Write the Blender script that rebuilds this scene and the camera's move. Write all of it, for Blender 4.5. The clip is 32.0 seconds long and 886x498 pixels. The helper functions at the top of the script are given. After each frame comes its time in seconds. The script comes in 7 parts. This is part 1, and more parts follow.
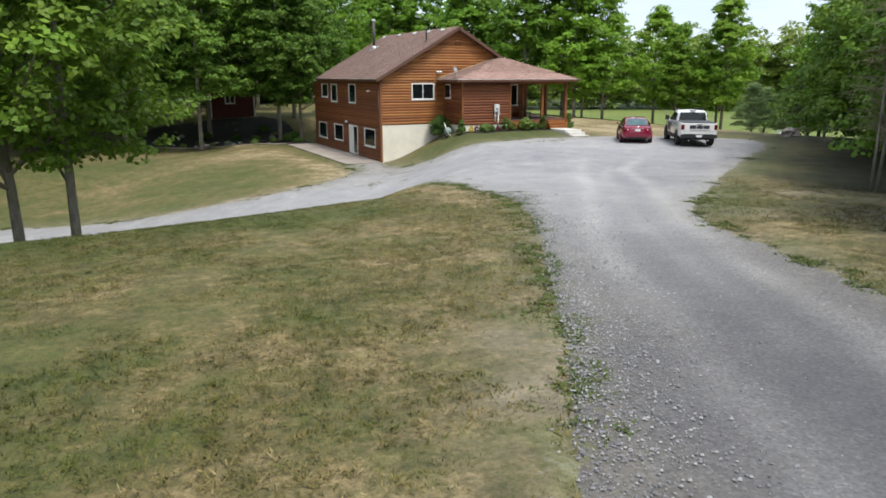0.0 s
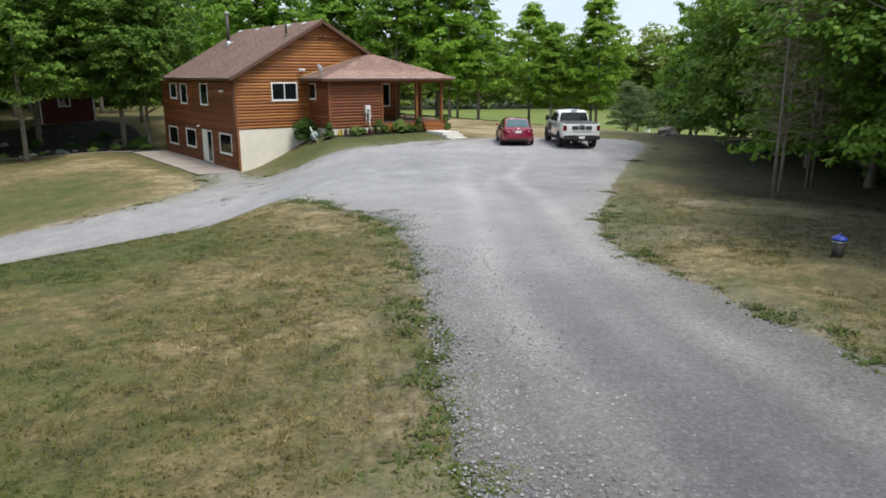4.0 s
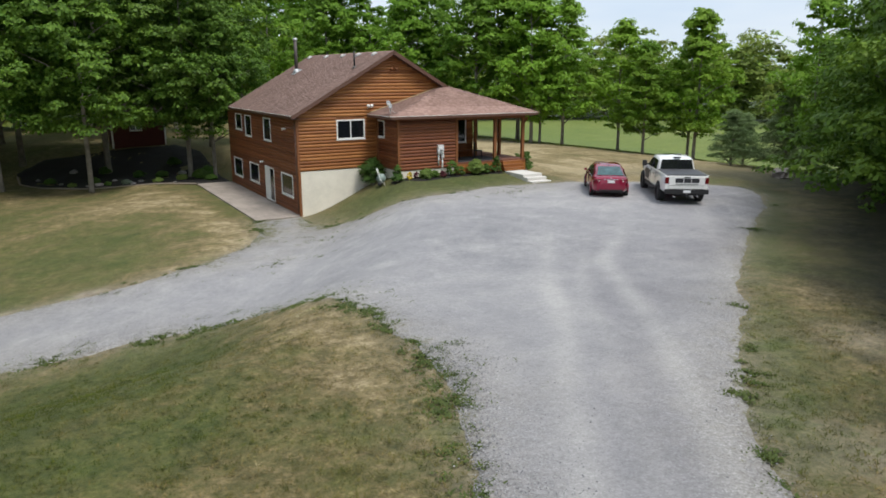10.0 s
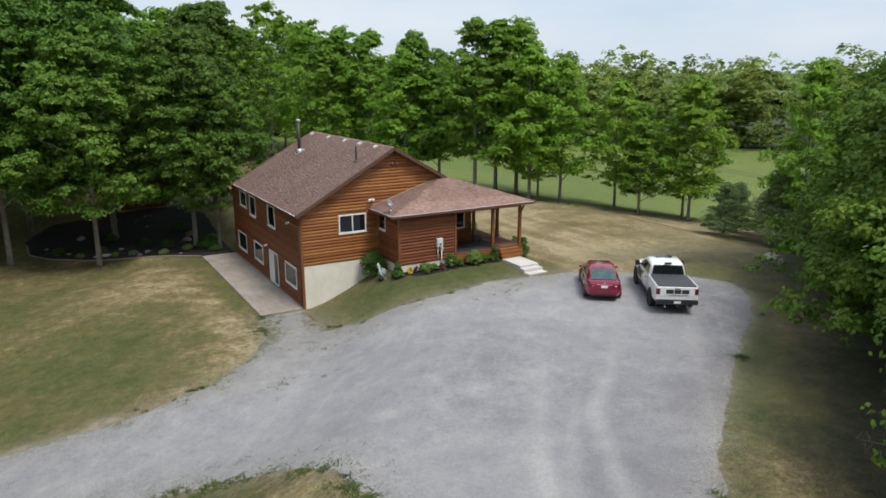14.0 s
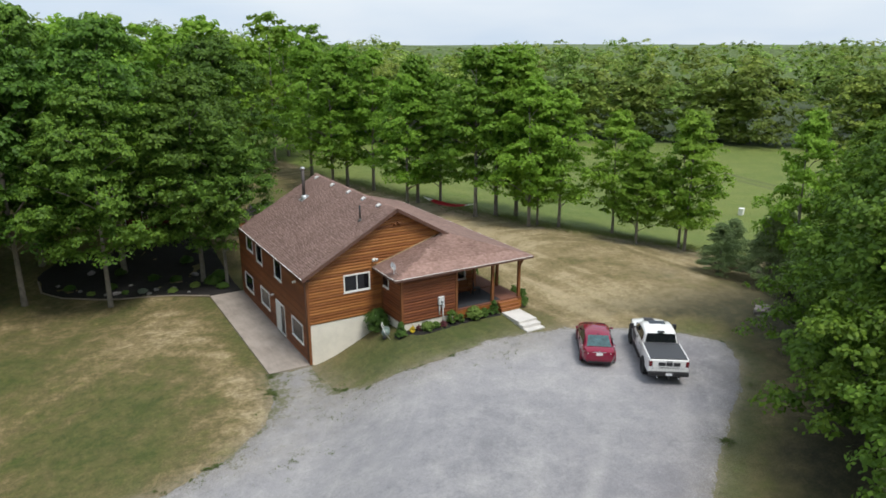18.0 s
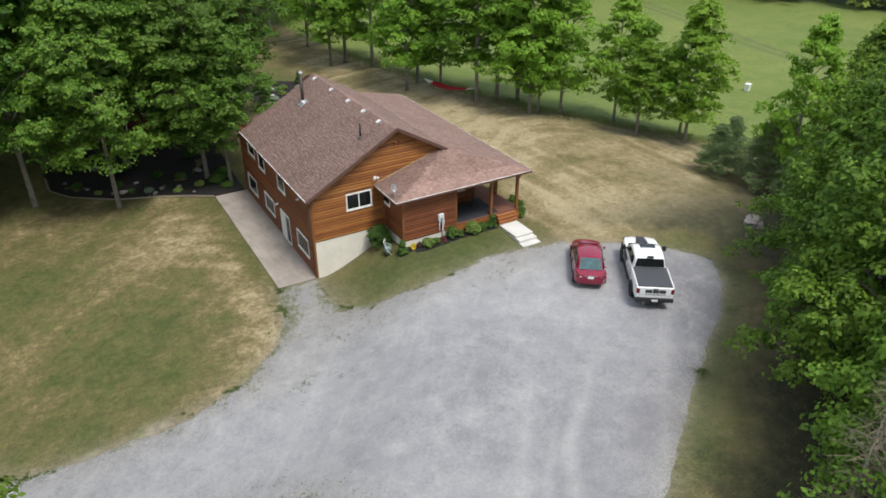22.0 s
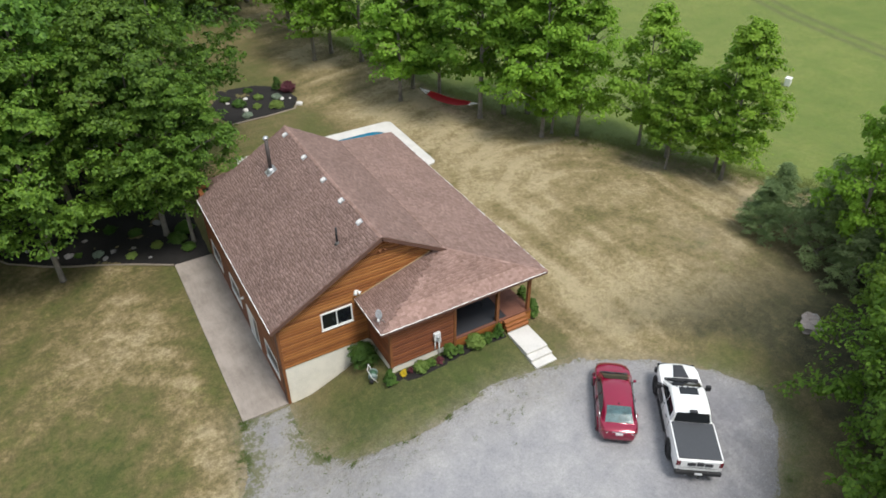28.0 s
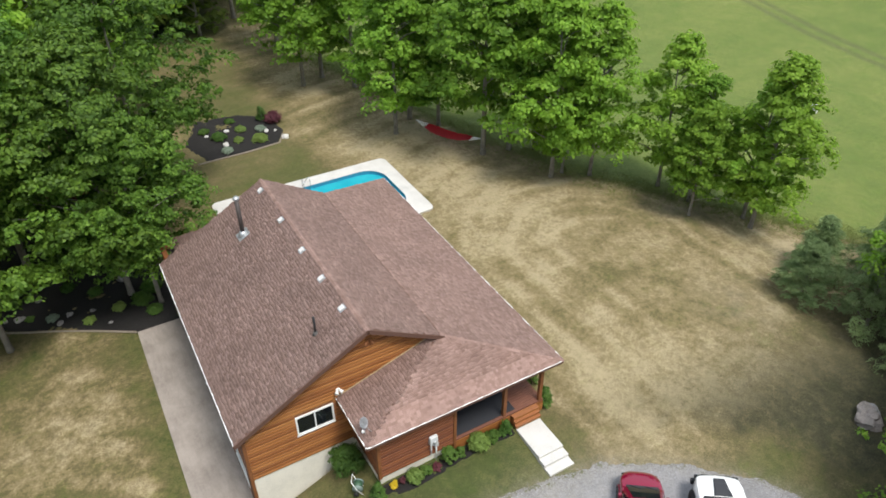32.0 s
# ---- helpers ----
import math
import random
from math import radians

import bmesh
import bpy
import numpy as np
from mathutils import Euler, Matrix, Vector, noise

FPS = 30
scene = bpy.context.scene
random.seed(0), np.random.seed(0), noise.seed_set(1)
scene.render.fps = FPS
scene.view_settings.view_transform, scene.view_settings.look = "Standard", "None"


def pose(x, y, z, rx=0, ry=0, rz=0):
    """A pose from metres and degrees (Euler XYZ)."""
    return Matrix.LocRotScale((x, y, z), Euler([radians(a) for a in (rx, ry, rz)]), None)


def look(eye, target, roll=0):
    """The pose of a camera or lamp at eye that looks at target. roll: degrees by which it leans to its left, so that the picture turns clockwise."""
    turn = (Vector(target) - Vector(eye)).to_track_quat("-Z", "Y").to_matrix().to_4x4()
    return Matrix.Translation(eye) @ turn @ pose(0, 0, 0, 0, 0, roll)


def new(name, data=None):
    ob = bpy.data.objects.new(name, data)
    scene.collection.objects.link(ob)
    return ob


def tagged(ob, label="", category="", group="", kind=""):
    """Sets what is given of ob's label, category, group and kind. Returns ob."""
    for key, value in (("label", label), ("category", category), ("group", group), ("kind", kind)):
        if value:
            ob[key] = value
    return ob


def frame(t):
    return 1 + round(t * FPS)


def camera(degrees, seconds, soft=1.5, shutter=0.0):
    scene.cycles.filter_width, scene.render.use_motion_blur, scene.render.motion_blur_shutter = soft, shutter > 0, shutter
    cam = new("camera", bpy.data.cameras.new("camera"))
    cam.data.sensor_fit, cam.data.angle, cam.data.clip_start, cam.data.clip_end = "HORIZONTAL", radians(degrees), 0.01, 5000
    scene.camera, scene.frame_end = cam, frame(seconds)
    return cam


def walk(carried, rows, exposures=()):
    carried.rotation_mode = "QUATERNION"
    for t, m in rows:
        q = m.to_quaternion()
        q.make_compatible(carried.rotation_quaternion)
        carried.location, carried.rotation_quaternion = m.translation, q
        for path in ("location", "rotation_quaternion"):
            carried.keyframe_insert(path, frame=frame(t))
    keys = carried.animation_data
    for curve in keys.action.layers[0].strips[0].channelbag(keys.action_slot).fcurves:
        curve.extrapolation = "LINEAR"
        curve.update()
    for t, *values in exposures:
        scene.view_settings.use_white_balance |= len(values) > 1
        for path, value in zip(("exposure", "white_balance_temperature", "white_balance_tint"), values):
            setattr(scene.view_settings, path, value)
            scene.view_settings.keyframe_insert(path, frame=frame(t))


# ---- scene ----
cam = camera(64.7, 32.0, 1.7)
METRES, EYE, TILT, LEAN, TURN = 48.0, 4.2, -14.0, 0.0, -26.7
ROWS = [
    (0.0, 0.0, 0.0, 0.0, 0.0, 0.0, -0.0),
    (0.5, 0.0007, 0.0071, 0.0017, -1.88, -0.02, 0.46),
    (1.0, 0.0011, 0.0157, 0.0036, -3.97, -0.04, 0.95),
    (1.5, 0.0015, 0.0252, 0.0056, -5.84, -0.08, 1.44),
    (2.0, 0.0033, 0.0353, 0.0078, -8.38, -0.17, 2.05),
    (2.5, 0.0047, 0.0459, 0.0102, -9.84, -0.23, 2.43),
    (4.5, 0.0144, 0.0941, 0.021, -9.54, -0.19, 2.37),
    (5.0, 0.0161, 0.1042, 0.0232, -5.12, -0.03, 1.33),
    (5.5, 0.0187, 0.1143, 0.025, -3.98, 0.0, 1.06),
    (6.0, 0.0203, 0.1238, 0.0271, -3.99, -0.0, 1.06),
    (6.5, 0.0219, 0.1335, 0.0291, -3.95, -0.0, 1.06),
    (7.0, 0.0234, 0.143, 0.0309, -3.53, 0.0, 0.96),
    (7.5, 0.0247, 0.1523, 0.0329, -3.51, -0.0, 0.93),
    (8.0, 0.0258, 0.1608, 0.0382, -3.51, -0.04, 0.91),
    (8.5, 0.0269, 0.1678, 0.0483, -3.5, -0.04, 0.91),
    (9.0, 0.0273, 0.173, 0.0601, -3.49, -0.05, 0.89),
    (9.5, 0.028, 0.1768, 0.0728, -3.48, -0.04, 0.89),
    (10.0, 0.0283, 0.1763, 0.0855, -3.47, -0.05, 0.89),
    (10.5, 0.0289, 0.1737, 0.0987, -3.46, -0.04, 0.89),
    (11.0, 0.0291, 0.1701, 0.1122, -3.45, -0.04, 0.91),
    (11.5, 0.029, 0.1668, 0.126, -3.46, -0.05, 0.88),
    (12.0, 0.0289, 0.1635, 0.1402, -3.46, -0.06, 0.85),
    (12.5, 0.0292, 0.16, 0.1547, -3.46, -0.07, 0.86),
    (13.0, 0.0296, 0.1574, 0.1687, -3.45, -0.05, 0.87),
    (13.5, 0.0297, 0.1538, 0.1835, -3.45, -0.06, 0.88),
    (14.0, 0.0302, 0.1509, 0.1979, -3.43, -0.07, 0.89),
    (14.5, 0.0306, 0.1475, 0.2125, -3.4, -0.09, 0.9),
    (16.5, 0.0302, 0.1336, 0.2679, -3.42, -0.34, 0.92),
    (17.0, 0.03, 0.1307, 0.2814, -3.41, -0.55, 0.91),
    (17.5, 0.0299, 0.1279, 0.2946, -3.39, -1.13, 0.91),
    (18.0, 0.0294, 0.1246, 0.308, -3.37, -2.36, 0.89),
    (18.5, 0.0295, 0.1211, 0.3213, -3.36, -3.82, 0.85),
    (19.0, 0.0299, 0.118, 0.3348, -3.36, -5.3, 0.86),
    (19.5, 0.0303, 0.1155, 0.3485, -3.35, -6.77, 0.87),
    (20.0, 0.0304, 0.1127, 0.362, -3.34, -8.51, 0.85),
    (20.5, 0.0308, 0.1103, 0.3749, -3.32, -10.24, 0.85),
    (21.0, 0.0309, 0.1096, 0.3884, -3.31, -12.06, 0.83),
    (21.5, 0.0315, 0.1112, 0.4019, -3.29, -13.9, 0.81),
    (22.0, 0.0318, 0.1149, 0.4158, -3.29, -15.71, 0.81),
    (22.5, 0.0326, 0.1211, 0.431, -3.26, -17.51, 0.8),
    (23.0, 0.0335, 0.1311, 0.4471, -3.24, -19.27, 0.79),
    (23.5, 0.0348, 0.1446, 0.4641, -3.23, -21.04, 0.78),
    (24.0, 0.037, 0.1616, 0.4832, -3.19, -22.47, 0.79),
    (24.5, 0.0386, 0.1793, 0.5023, -3.19, -22.6, 0.81),
    (25.0, 0.04, 0.199, 0.5216, -3.19, -22.59, 0.81),
    (25.5, 0.0425, 0.221, 0.5409, -3.15, -22.57, 0.83),
    (27.5, 0.052, 0.3221, 0.5807, -3.12, -22.48, 0.92),
    (28.0, 0.0545, 0.3466, 0.586, -3.11, -22.48, 0.93),
    (28.5, 0.057, 0.3689, 0.591, -3.1, -22.49, 0.94),
    (29.0, 0.0592, 0.3885, 0.5959, -3.09, -22.48, 0.94),
    (29.5, 0.0609, 0.406, 0.6002, -3.07, -22.46, 0.94),
    (30.0, 0.0616, 0.4224, 0.604, -3.08, -22.47, 0.91),
    (30.5, 0.0623, 0.4386, 0.6069, -3.07, -22.45, 0.89),
    (31.0, 0.063, 0.4544, 0.6101, -3.05, -22.45, 0.87),
    (31.5, 0.0637, 0.4697, 0.6134, -3.05, -22.44, 0.85),
    (32.0, 0.0644, 0.4848, 0.6169, -3.05, -22.43, 0.82),
]
EXPOSURES = [(0.0, 0.06), (2.5, -0.02), (5.0, -0.1), (9.0, -0.2), (14.0, -0.36), (17.0, -0.36), (18.0, -0.28), (19.0, -0.03), (21.0, -0.06), (25, -0.34), (28.0, -0.13), (32.0, -0.02)]
walk(cam, [(t, pose(0, 0, EYE, TILT, LEAN, TURN) @ pose(METRES * x, METRES * y, METRES * z, 90 + pitch, roll, yaw)) for t, x, y, z, yaw, pitch, roll in ROWS], EXPOSURES)

# ---- world, sun, exposure ----
SUN_UP, SUN_AT = 64.0, 168.0             # degrees: elevation, bearing clockwise from +y
world = bpy.data.worlds.new("sky")
scene.world = world
world.use_nodes = True
wt = world.node_tree
wt.nodes.clear()
sky = wt.nodes.new("ShaderNodeTexSky")
sky.sky_type, sky.sun_disc = "NISHITA", False
sky.sun_elevation, sky.sun_rotation = radians(SUN_UP), radians(SUN_AT)
sky.air_density, sky.dust_density, sky.ozone_density = 1.0, 4.0, 1.0
wmix = wt.nodes.new("ShaderNodeMix")
wmix.data_type = "RGBA"
wmix.inputs[0].default_value = 0.8
wscale = wt.nodes.new("ShaderNodeVectorMath")
wscale.operation = "SCALE"
wscale.inputs["Scale"].default_value = 0.09
wt.links.new(sky.outputs[0], wscale.inputs[0])
wt.links.new(wscale.outputs[0], wmix.inputs[6])
# thin bright cloud, whiter and greyer in drifts
wco, wnz, wrp = wt.nodes.new("ShaderNodeTexCoord"), wt.nodes.new("ShaderNodeTexNoise"), wt.nodes.new("ShaderNodeValToRGB")
wmp = wt.nodes.new("ShaderNodeMapping")
wmp.inputs["Scale"].default_value = (1.0, 1.0, 4.0)
wt.links.new(wco.outputs["Generated"], wmp.inputs[0])
wt.links.new(wmp.outputs[0], wnz.inputs["Vector"])
wnz.inputs["Scale"].default_value, wnz.inputs["Detail"].default_value = 2.2, 4.0
wrp.color_ramp.elements[0].position, wrp.color_ramp.elements[0].color = 0.34, (0.66, 0.79, 0.95, 1)
wrp.color_ramp.elements[1].position, wrp.color_ramp.elements[1].color = 0.66, (0.88, 0.95, 1.02, 1)
wt.links.new(wnz.outputs[0], wrp.inputs[0])
wt.links.new(wrp.outputs[0], wmix.inputs[7])
wbg = wt.nodes.new("ShaderNodeBackground")
wbg.inputs[1].default_value = 1.37
wout = wt.nodes.new("ShaderNodeOutputWorld")
wt.links.new(wmix.outputs[2], wbg.inputs[0])
wt.links.new(wbg.outputs[0], wout.inputs[0])
sun = new("sun", bpy.data.lights.new("sun", "SUN"))
sun.data.energy, sun.data.angle, sun.data.color = 3.7, radians(18), (1.0, 0.965, 0.90)
sun.matrix_world = look(Vector((20, 30, 0)) + 90 * Vector((math.sin(radians(SUN_AT)) * math.cos(radians(SUN_UP)), math.cos(radians(SUN_AT)) * math.cos(radians(SUN_UP)), math.sin(radians(SUN_UP)))), (20, 30, 0))


# ---- materials ----
class Mat:
    """A node material with a Principled shader and short ways to wire it."""

    def __init__(self, name, rough=0.8, metal=0.0):
        self.m = bpy.data.materials.new(name)
        self.m.use_nodes = True
        self.t = self.m.node_tree
        self.b = self.t.nodes["Principled BSDF"]
        self.b.inputs["Roughness"].default_value = rough
        self.b.inputs["Metallic"].default_value = metal

    def n(self, kind, **kw):
        nd = self.t.nodes.new("ShaderNode" + kind)
        if "operation" in kw:
            nd.operation = kw["operation"]
        if "data_type" in kw:
            nd.data_type, nd.blend_type = kw["data_type"], kw["blend_type"]
        if "attribute_name" in kw:
            nd.attribute_name = kw["attribute_name"]
        return nd

    def l(self, a, b):
        self.t.links.new(a, b)

    def pos(self):
        return self.n("NewGeometry").outputs["Position"]

    def obj(self):
        return self.n("TexCoord").outputs["Object"]

    def noise(self, vec, scale, detail=4.0, rough=0.6, stretch=None):
        if stretch:
            mp = self.n("Mapping")
            mp.inputs["Scale"].default_value = stretch
            self.l(vec, mp.inputs[0])
            vec = mp.outputs[0]
        nd = self.n("TexNoise")
        nd.inputs["Scale"].default_value, nd.inputs["Detail"].default_value = scale, detail
        nd.inputs["Roughness"].default_value = rough
        self.l(vec, nd.inputs["Vector"])
        return nd.outputs[0]

    def ramp(self, fac, stops):
        nd = self.n("ValToRGB")
        els = nd.color_ramp.elements
        while len(els) < len(stops):
            els.new(0.5)
        for e, (p, c) in zip(els, stops):
            e.position, e.color = p, (*c, 1) if not isinstance(c, float) else (c, c, c, 1)
        self.l(fac, nd.inputs[0])
        return nd.outputs[0]

    def mix(self, fac, a, b, mode="MIX"):
        nd = self.n("Mix", data_type="RGBA", blend_type=mode)
        for s, v in ((nd.inputs[0], fac), (nd.inputs[6], a), (nd.inputs[7], b)):
            if isinstance(v, (int, float)):
                s.default_value = v
            elif isinstance(v, tuple):
                s.default_value = (*v, 1)
            else:
                self.l(v, s)
        return nd.outputs[2]

    def attr(self, name):
        return self.n("Attribute", attribute_name=name).outputs["Fac"]

    def color(self, c):
        if isinstance(c, tuple):
            self.b.inputs["Base Color"].default_value = (*c, 1)
        else:
            self.l(c, self.b.inputs["Base Color"])
        return self

    def bump(self, h, strength=0.3, dist=0.02):
        nd = self.n("Bump")
        nd.inputs["Strength"].default_value, nd.inputs["Distance"].default_value = strength, dist
        self.l(h, nd.inputs["Height"])
        self.l(nd.outputs[0], self.b.inputs["Normal"])
        return self


def plain(name, c, rough=0.7, metal=0.0, vary=0.18, scale=6.0, bump=0.0):
    """A surface of one main colour with fine mottling at two sizes."""
    k = Mat(name, rough, metal)
    p = k.obj()
    f = k.mix(0.5, k.noise(p, scale, 5), k.noise(p, scale * 9, 3))
    lo, hi = tuple(v * (1 - vary) for v in c), tuple(min(1, v * (1 + vary)) for v in c)
    k.color(k.ramp(f, [(0.3, lo), (0.7, hi)]))
    if bump:
        k.bump(k.noise(p, scale * 6, 4), bump, 0.01)
    return k.m


def leaf_mat(name, dark, mid, light, clear=0.25, tone=""):
    k = Mat(name, 0.55)
    g = k.n("NewGeometry")
    big = k.mix(0.5, k.noise(g.outputs["Position"], 0.35, 2), k.noise(g.outputs["Position"], 1.5, 3))
    f = k.mix(0.66, g.outputs["Random Per Island"], big)
    ob = k.attr(tone) if tone else k.n("ObjectInfo").outputs["Random"]
    c = k.ramp(f, [(0.15, dark), (0.5, mid), (0.9, light)])
    hs = k.n("HueSaturation")
    mr = k.n("MapRange")
    mr.inputs[3].default_value, mr.inputs[4].default_value = (0.85, 1.65) if tone else (0.8, 1.2)
    k.l(ob, mr.inputs[0])
    k.l(mr.outputs[0], hs.inputs["Value"])
    mh = k.n("MapRange")
    mh.inputs[3].default_value, mh.inputs[4].default_value = (0.472, 0.520) if tone else (0.494, 0.510)
    wn = k.n("TexWhiteNoise")
    wn.noise_dimensions = "1D"
    k.l(ob, wn.inputs["W"])
    k.l(wn.outputs["Value"], mh.inputs[0])
    k.l(mh.outputs[0], hs.inputs["Hue"])
    k.l(c, hs.inputs["Color"])
    k.color(hs.outputs[0])
    k.b.inputs["Specular IOR Level"].default_value = 0.25
    tr = k.n("BsdfTranslucent")
    k.l(hs.outputs[0], tr.inputs[0])
    mx = k.n("MixShader")
    mx.inputs[0].default_value = clear
    k.l(k.b.outputs[0], mx.inputs[1])
    k.l(tr.outputs[0], mx.inputs[2])
    k.l(mx.outputs[0], k.t.nodes["Material Output"].inputs[0])
    return k.m


def soil(k, p):
    """How much trodden soil shows where gravel and grass meet."""
    m = k.n("Math", operation="MULTIPLY")
    k.l(k.attr("edge"), m.inputs[0])
    k.l(k.ramp(k.mix(0.5, k.noise(p, 1.3, 6, 0.7), k.noise(p, 7, 4, 0.75)), [(0.36, 0.25), (0.62, 1.0)]), m.inputs[1])
    return m.outputs[0]


def lawn_material(name="lawn", blades=False):
    """Parched lawn and green field; with blades, the same sward standing up in tufts."""
    k = Mat(name, 0.9)
    p = k.pos()
    fine, blade = k.noise(p, 14, 6, 0.7), k.noise(p, 60, 4, 0.75)
    mid, big = k.noise(p, 0.9, 8, 0.68), k.noise(p, 0.16, 4, 0.6)
    dry, rank = k.attr("dry"), k.attr("rank")
    f = k.mix(0.55, big, mid)
    f = k.mix(0.34, f, k.noise(p, 3.4, 7, 0.72))
    f = k.mix(0.16, f, fine)
    st = k.n("Math", operation="MULTIPLY_ADD")
    k.l(f, st.inputs[0])
    st.inputs[1].default_value, st.inputs[2].default_value = 3.2, -1.08
    f = k.mix(k.ramp(rank, [(0.0, 0.5), (1.0, 1.0)]), (0.5, 0.5, 0.5), st.outputs[0])
    m = k.n("Math", operation="ADD")
    k.l(f, m.inputs[0])
    sc = k.n("Math", operation="MULTIPLY_ADD")
    k.l(dry, sc.inputs[0])
    sc.inputs[1].default_value, sc.inputs[2].default_value = 0.78, -0.38
    k.l(sc.outputs[0], m.inputs[1])
    grass = k.ramp(m.outputs[0], [(0.08, (0.058, 0.074, 0.014)), (0.32, (0.091, 0.092, 0.025)),
                                  (0.52, (0.130, 0.107, 0.041)), (0.70, (0.205, 0.158, 0.074)), (0.92, (0.335, 0.272, 0.158))])
    field = k.ramp(k.mix(0.35, k.mix(0.45, k.noise(p, 0.035, 4), k.noise(p, 0.30, 5, 0.65)), fine),
                   [(0.34, (0.074, 0.115, 0.017)), (0.48, (0.108, 0.148, 0.025)), (0.58, (0.146, 0.176, 0.036)), (0.70, (0.19, 0.20, 0.060))])
    field = k.mix(k.attr("rut"), field, (0.085, 0.090, 0.032))
    c = k.mix(k.attr("field"), grass, field)
    # pale dead thatch in specks
    sp = k.ramp(k.mix(0.45, k.noise(p, 2.2, 6, 0.75), k.noise(p, 9.0, 5, 0.8)), [(0.57, 0.0), (0.68, 0.34)])
    hold = k.n("Math", operation="MULTIPLY")
    k.l(sp, hold.inputs[0])
    k.l(k.mix(1.0, dry, k.ramp(rank, [(0.0, 0.55), (1.0, 1.0)]), "MULTIPLY"), hold.inputs[1])
    c = k.mix(hold.outputs[0], c, (0.40, 0.335, 0.225))
    # wood floor: dark green, the trees' shade partly put into its colour
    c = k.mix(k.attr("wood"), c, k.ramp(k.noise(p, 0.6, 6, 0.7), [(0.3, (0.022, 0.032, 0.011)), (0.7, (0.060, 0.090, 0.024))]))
    # leaf litter and thin grass by the wood, with the canopy's shade painted in
    c = k.mix(k.attr("litter_shade"), c, k.ramp(k.mix(0.4, k.noise(p, 1.6, 9, 0.8), fine), [(0.36, (0.016, 0.018, 0.007)), (0.5, (0.042, 0.040, 0.016)), (0.64, (0.100, 0.082, 0.040))]))
    # crushed stone strewn into the grass beside the gravel
    ad = k.n("Math", operation="ADD")
    k.l(k.attr("grit"), ad.inputs[0])
    k.l(k.mix(0.5, k.noise(p, 2.4, 5, 0.7), k.noise(p, 11, 4, 0.7)), ad.inputs[1])
    c = k.mix(k.ramp(ad.outputs[0], [(0.90, 0.0), (1.06, 0.85)]), c, (0.26, 0.24, 0.21))
    c = k.mix(soil(k, p), c, (0.215, 0.188, 0.135))
    c = k.mix(k.attr("bare"), c, k.ramp(k.noise(p, 3.0, 6, 0.7), [(0.3, (0.24, 0.20, 0.155)), (0.7, (0.36, 0.315, 0.25))]))
    grain = k.ramp(k.mix(0.5, fine, blade), [(0.32, 0.58), (0.5, 1.0), (0.7, 1.34)])
    c = k.mix(1.0, c, grain, "MULTIPLY")
    # clumps of ranker grass, and worn spots between them
    clump = k.ramp(k.noise(p, 1.7, 10, 0.82), [(0.34, 0.62), (0.5, 1.0), (0.64, 1.25)])
    c = k.mix(k.ramp(rank, [(0.0, 0.3), (1.0, 1.0)]), c, k.mix(1.0, c, clump, "MULTIPLY"))
    green = k.ramp(k.noise(p, 0.75, 9, 0.76), [(0.52, 0.0), (0.62, 0.55)])
    gm = k.n("Math", operation="MULTIPLY")
    k.l(green, gm.inputs[0])
    k.l(k.ramp(dry, [(0.5, 1.0), (0.78, 0.2)]), gm.inputs[1])
    c = k.mix(gm.outputs[0], c, k.mix(1.0, c, (0.74, 0.94, 0.54), "MULTIPLY"))
    if blades:
        # tufts take the light as the sward does, each a little paler or greener
        each = k.n("NewGeometry").outputs["Random Per Island"]
        c = k.mix(1.0, c, k.ramp(each, [(0.0, (0.58, 0.64, 0.55)), (0.5, (0.95, 0.97, 0.90)), (1.0, (1.16, 1.12, 1.05))]), "MULTIPLY")
        up = k.n("CombineXYZ")
        up.inputs[2].default_value = 1.0
        k.l(up.outputs[0], k.b.inputs["Normal"])
        k.b.inputs["Specular IOR Level"].default_value = 0.1
    else:
        k.bump(k.mix(0.5, blade, fine), 0.7, 0.05)
    k.color(c)
    return k.m


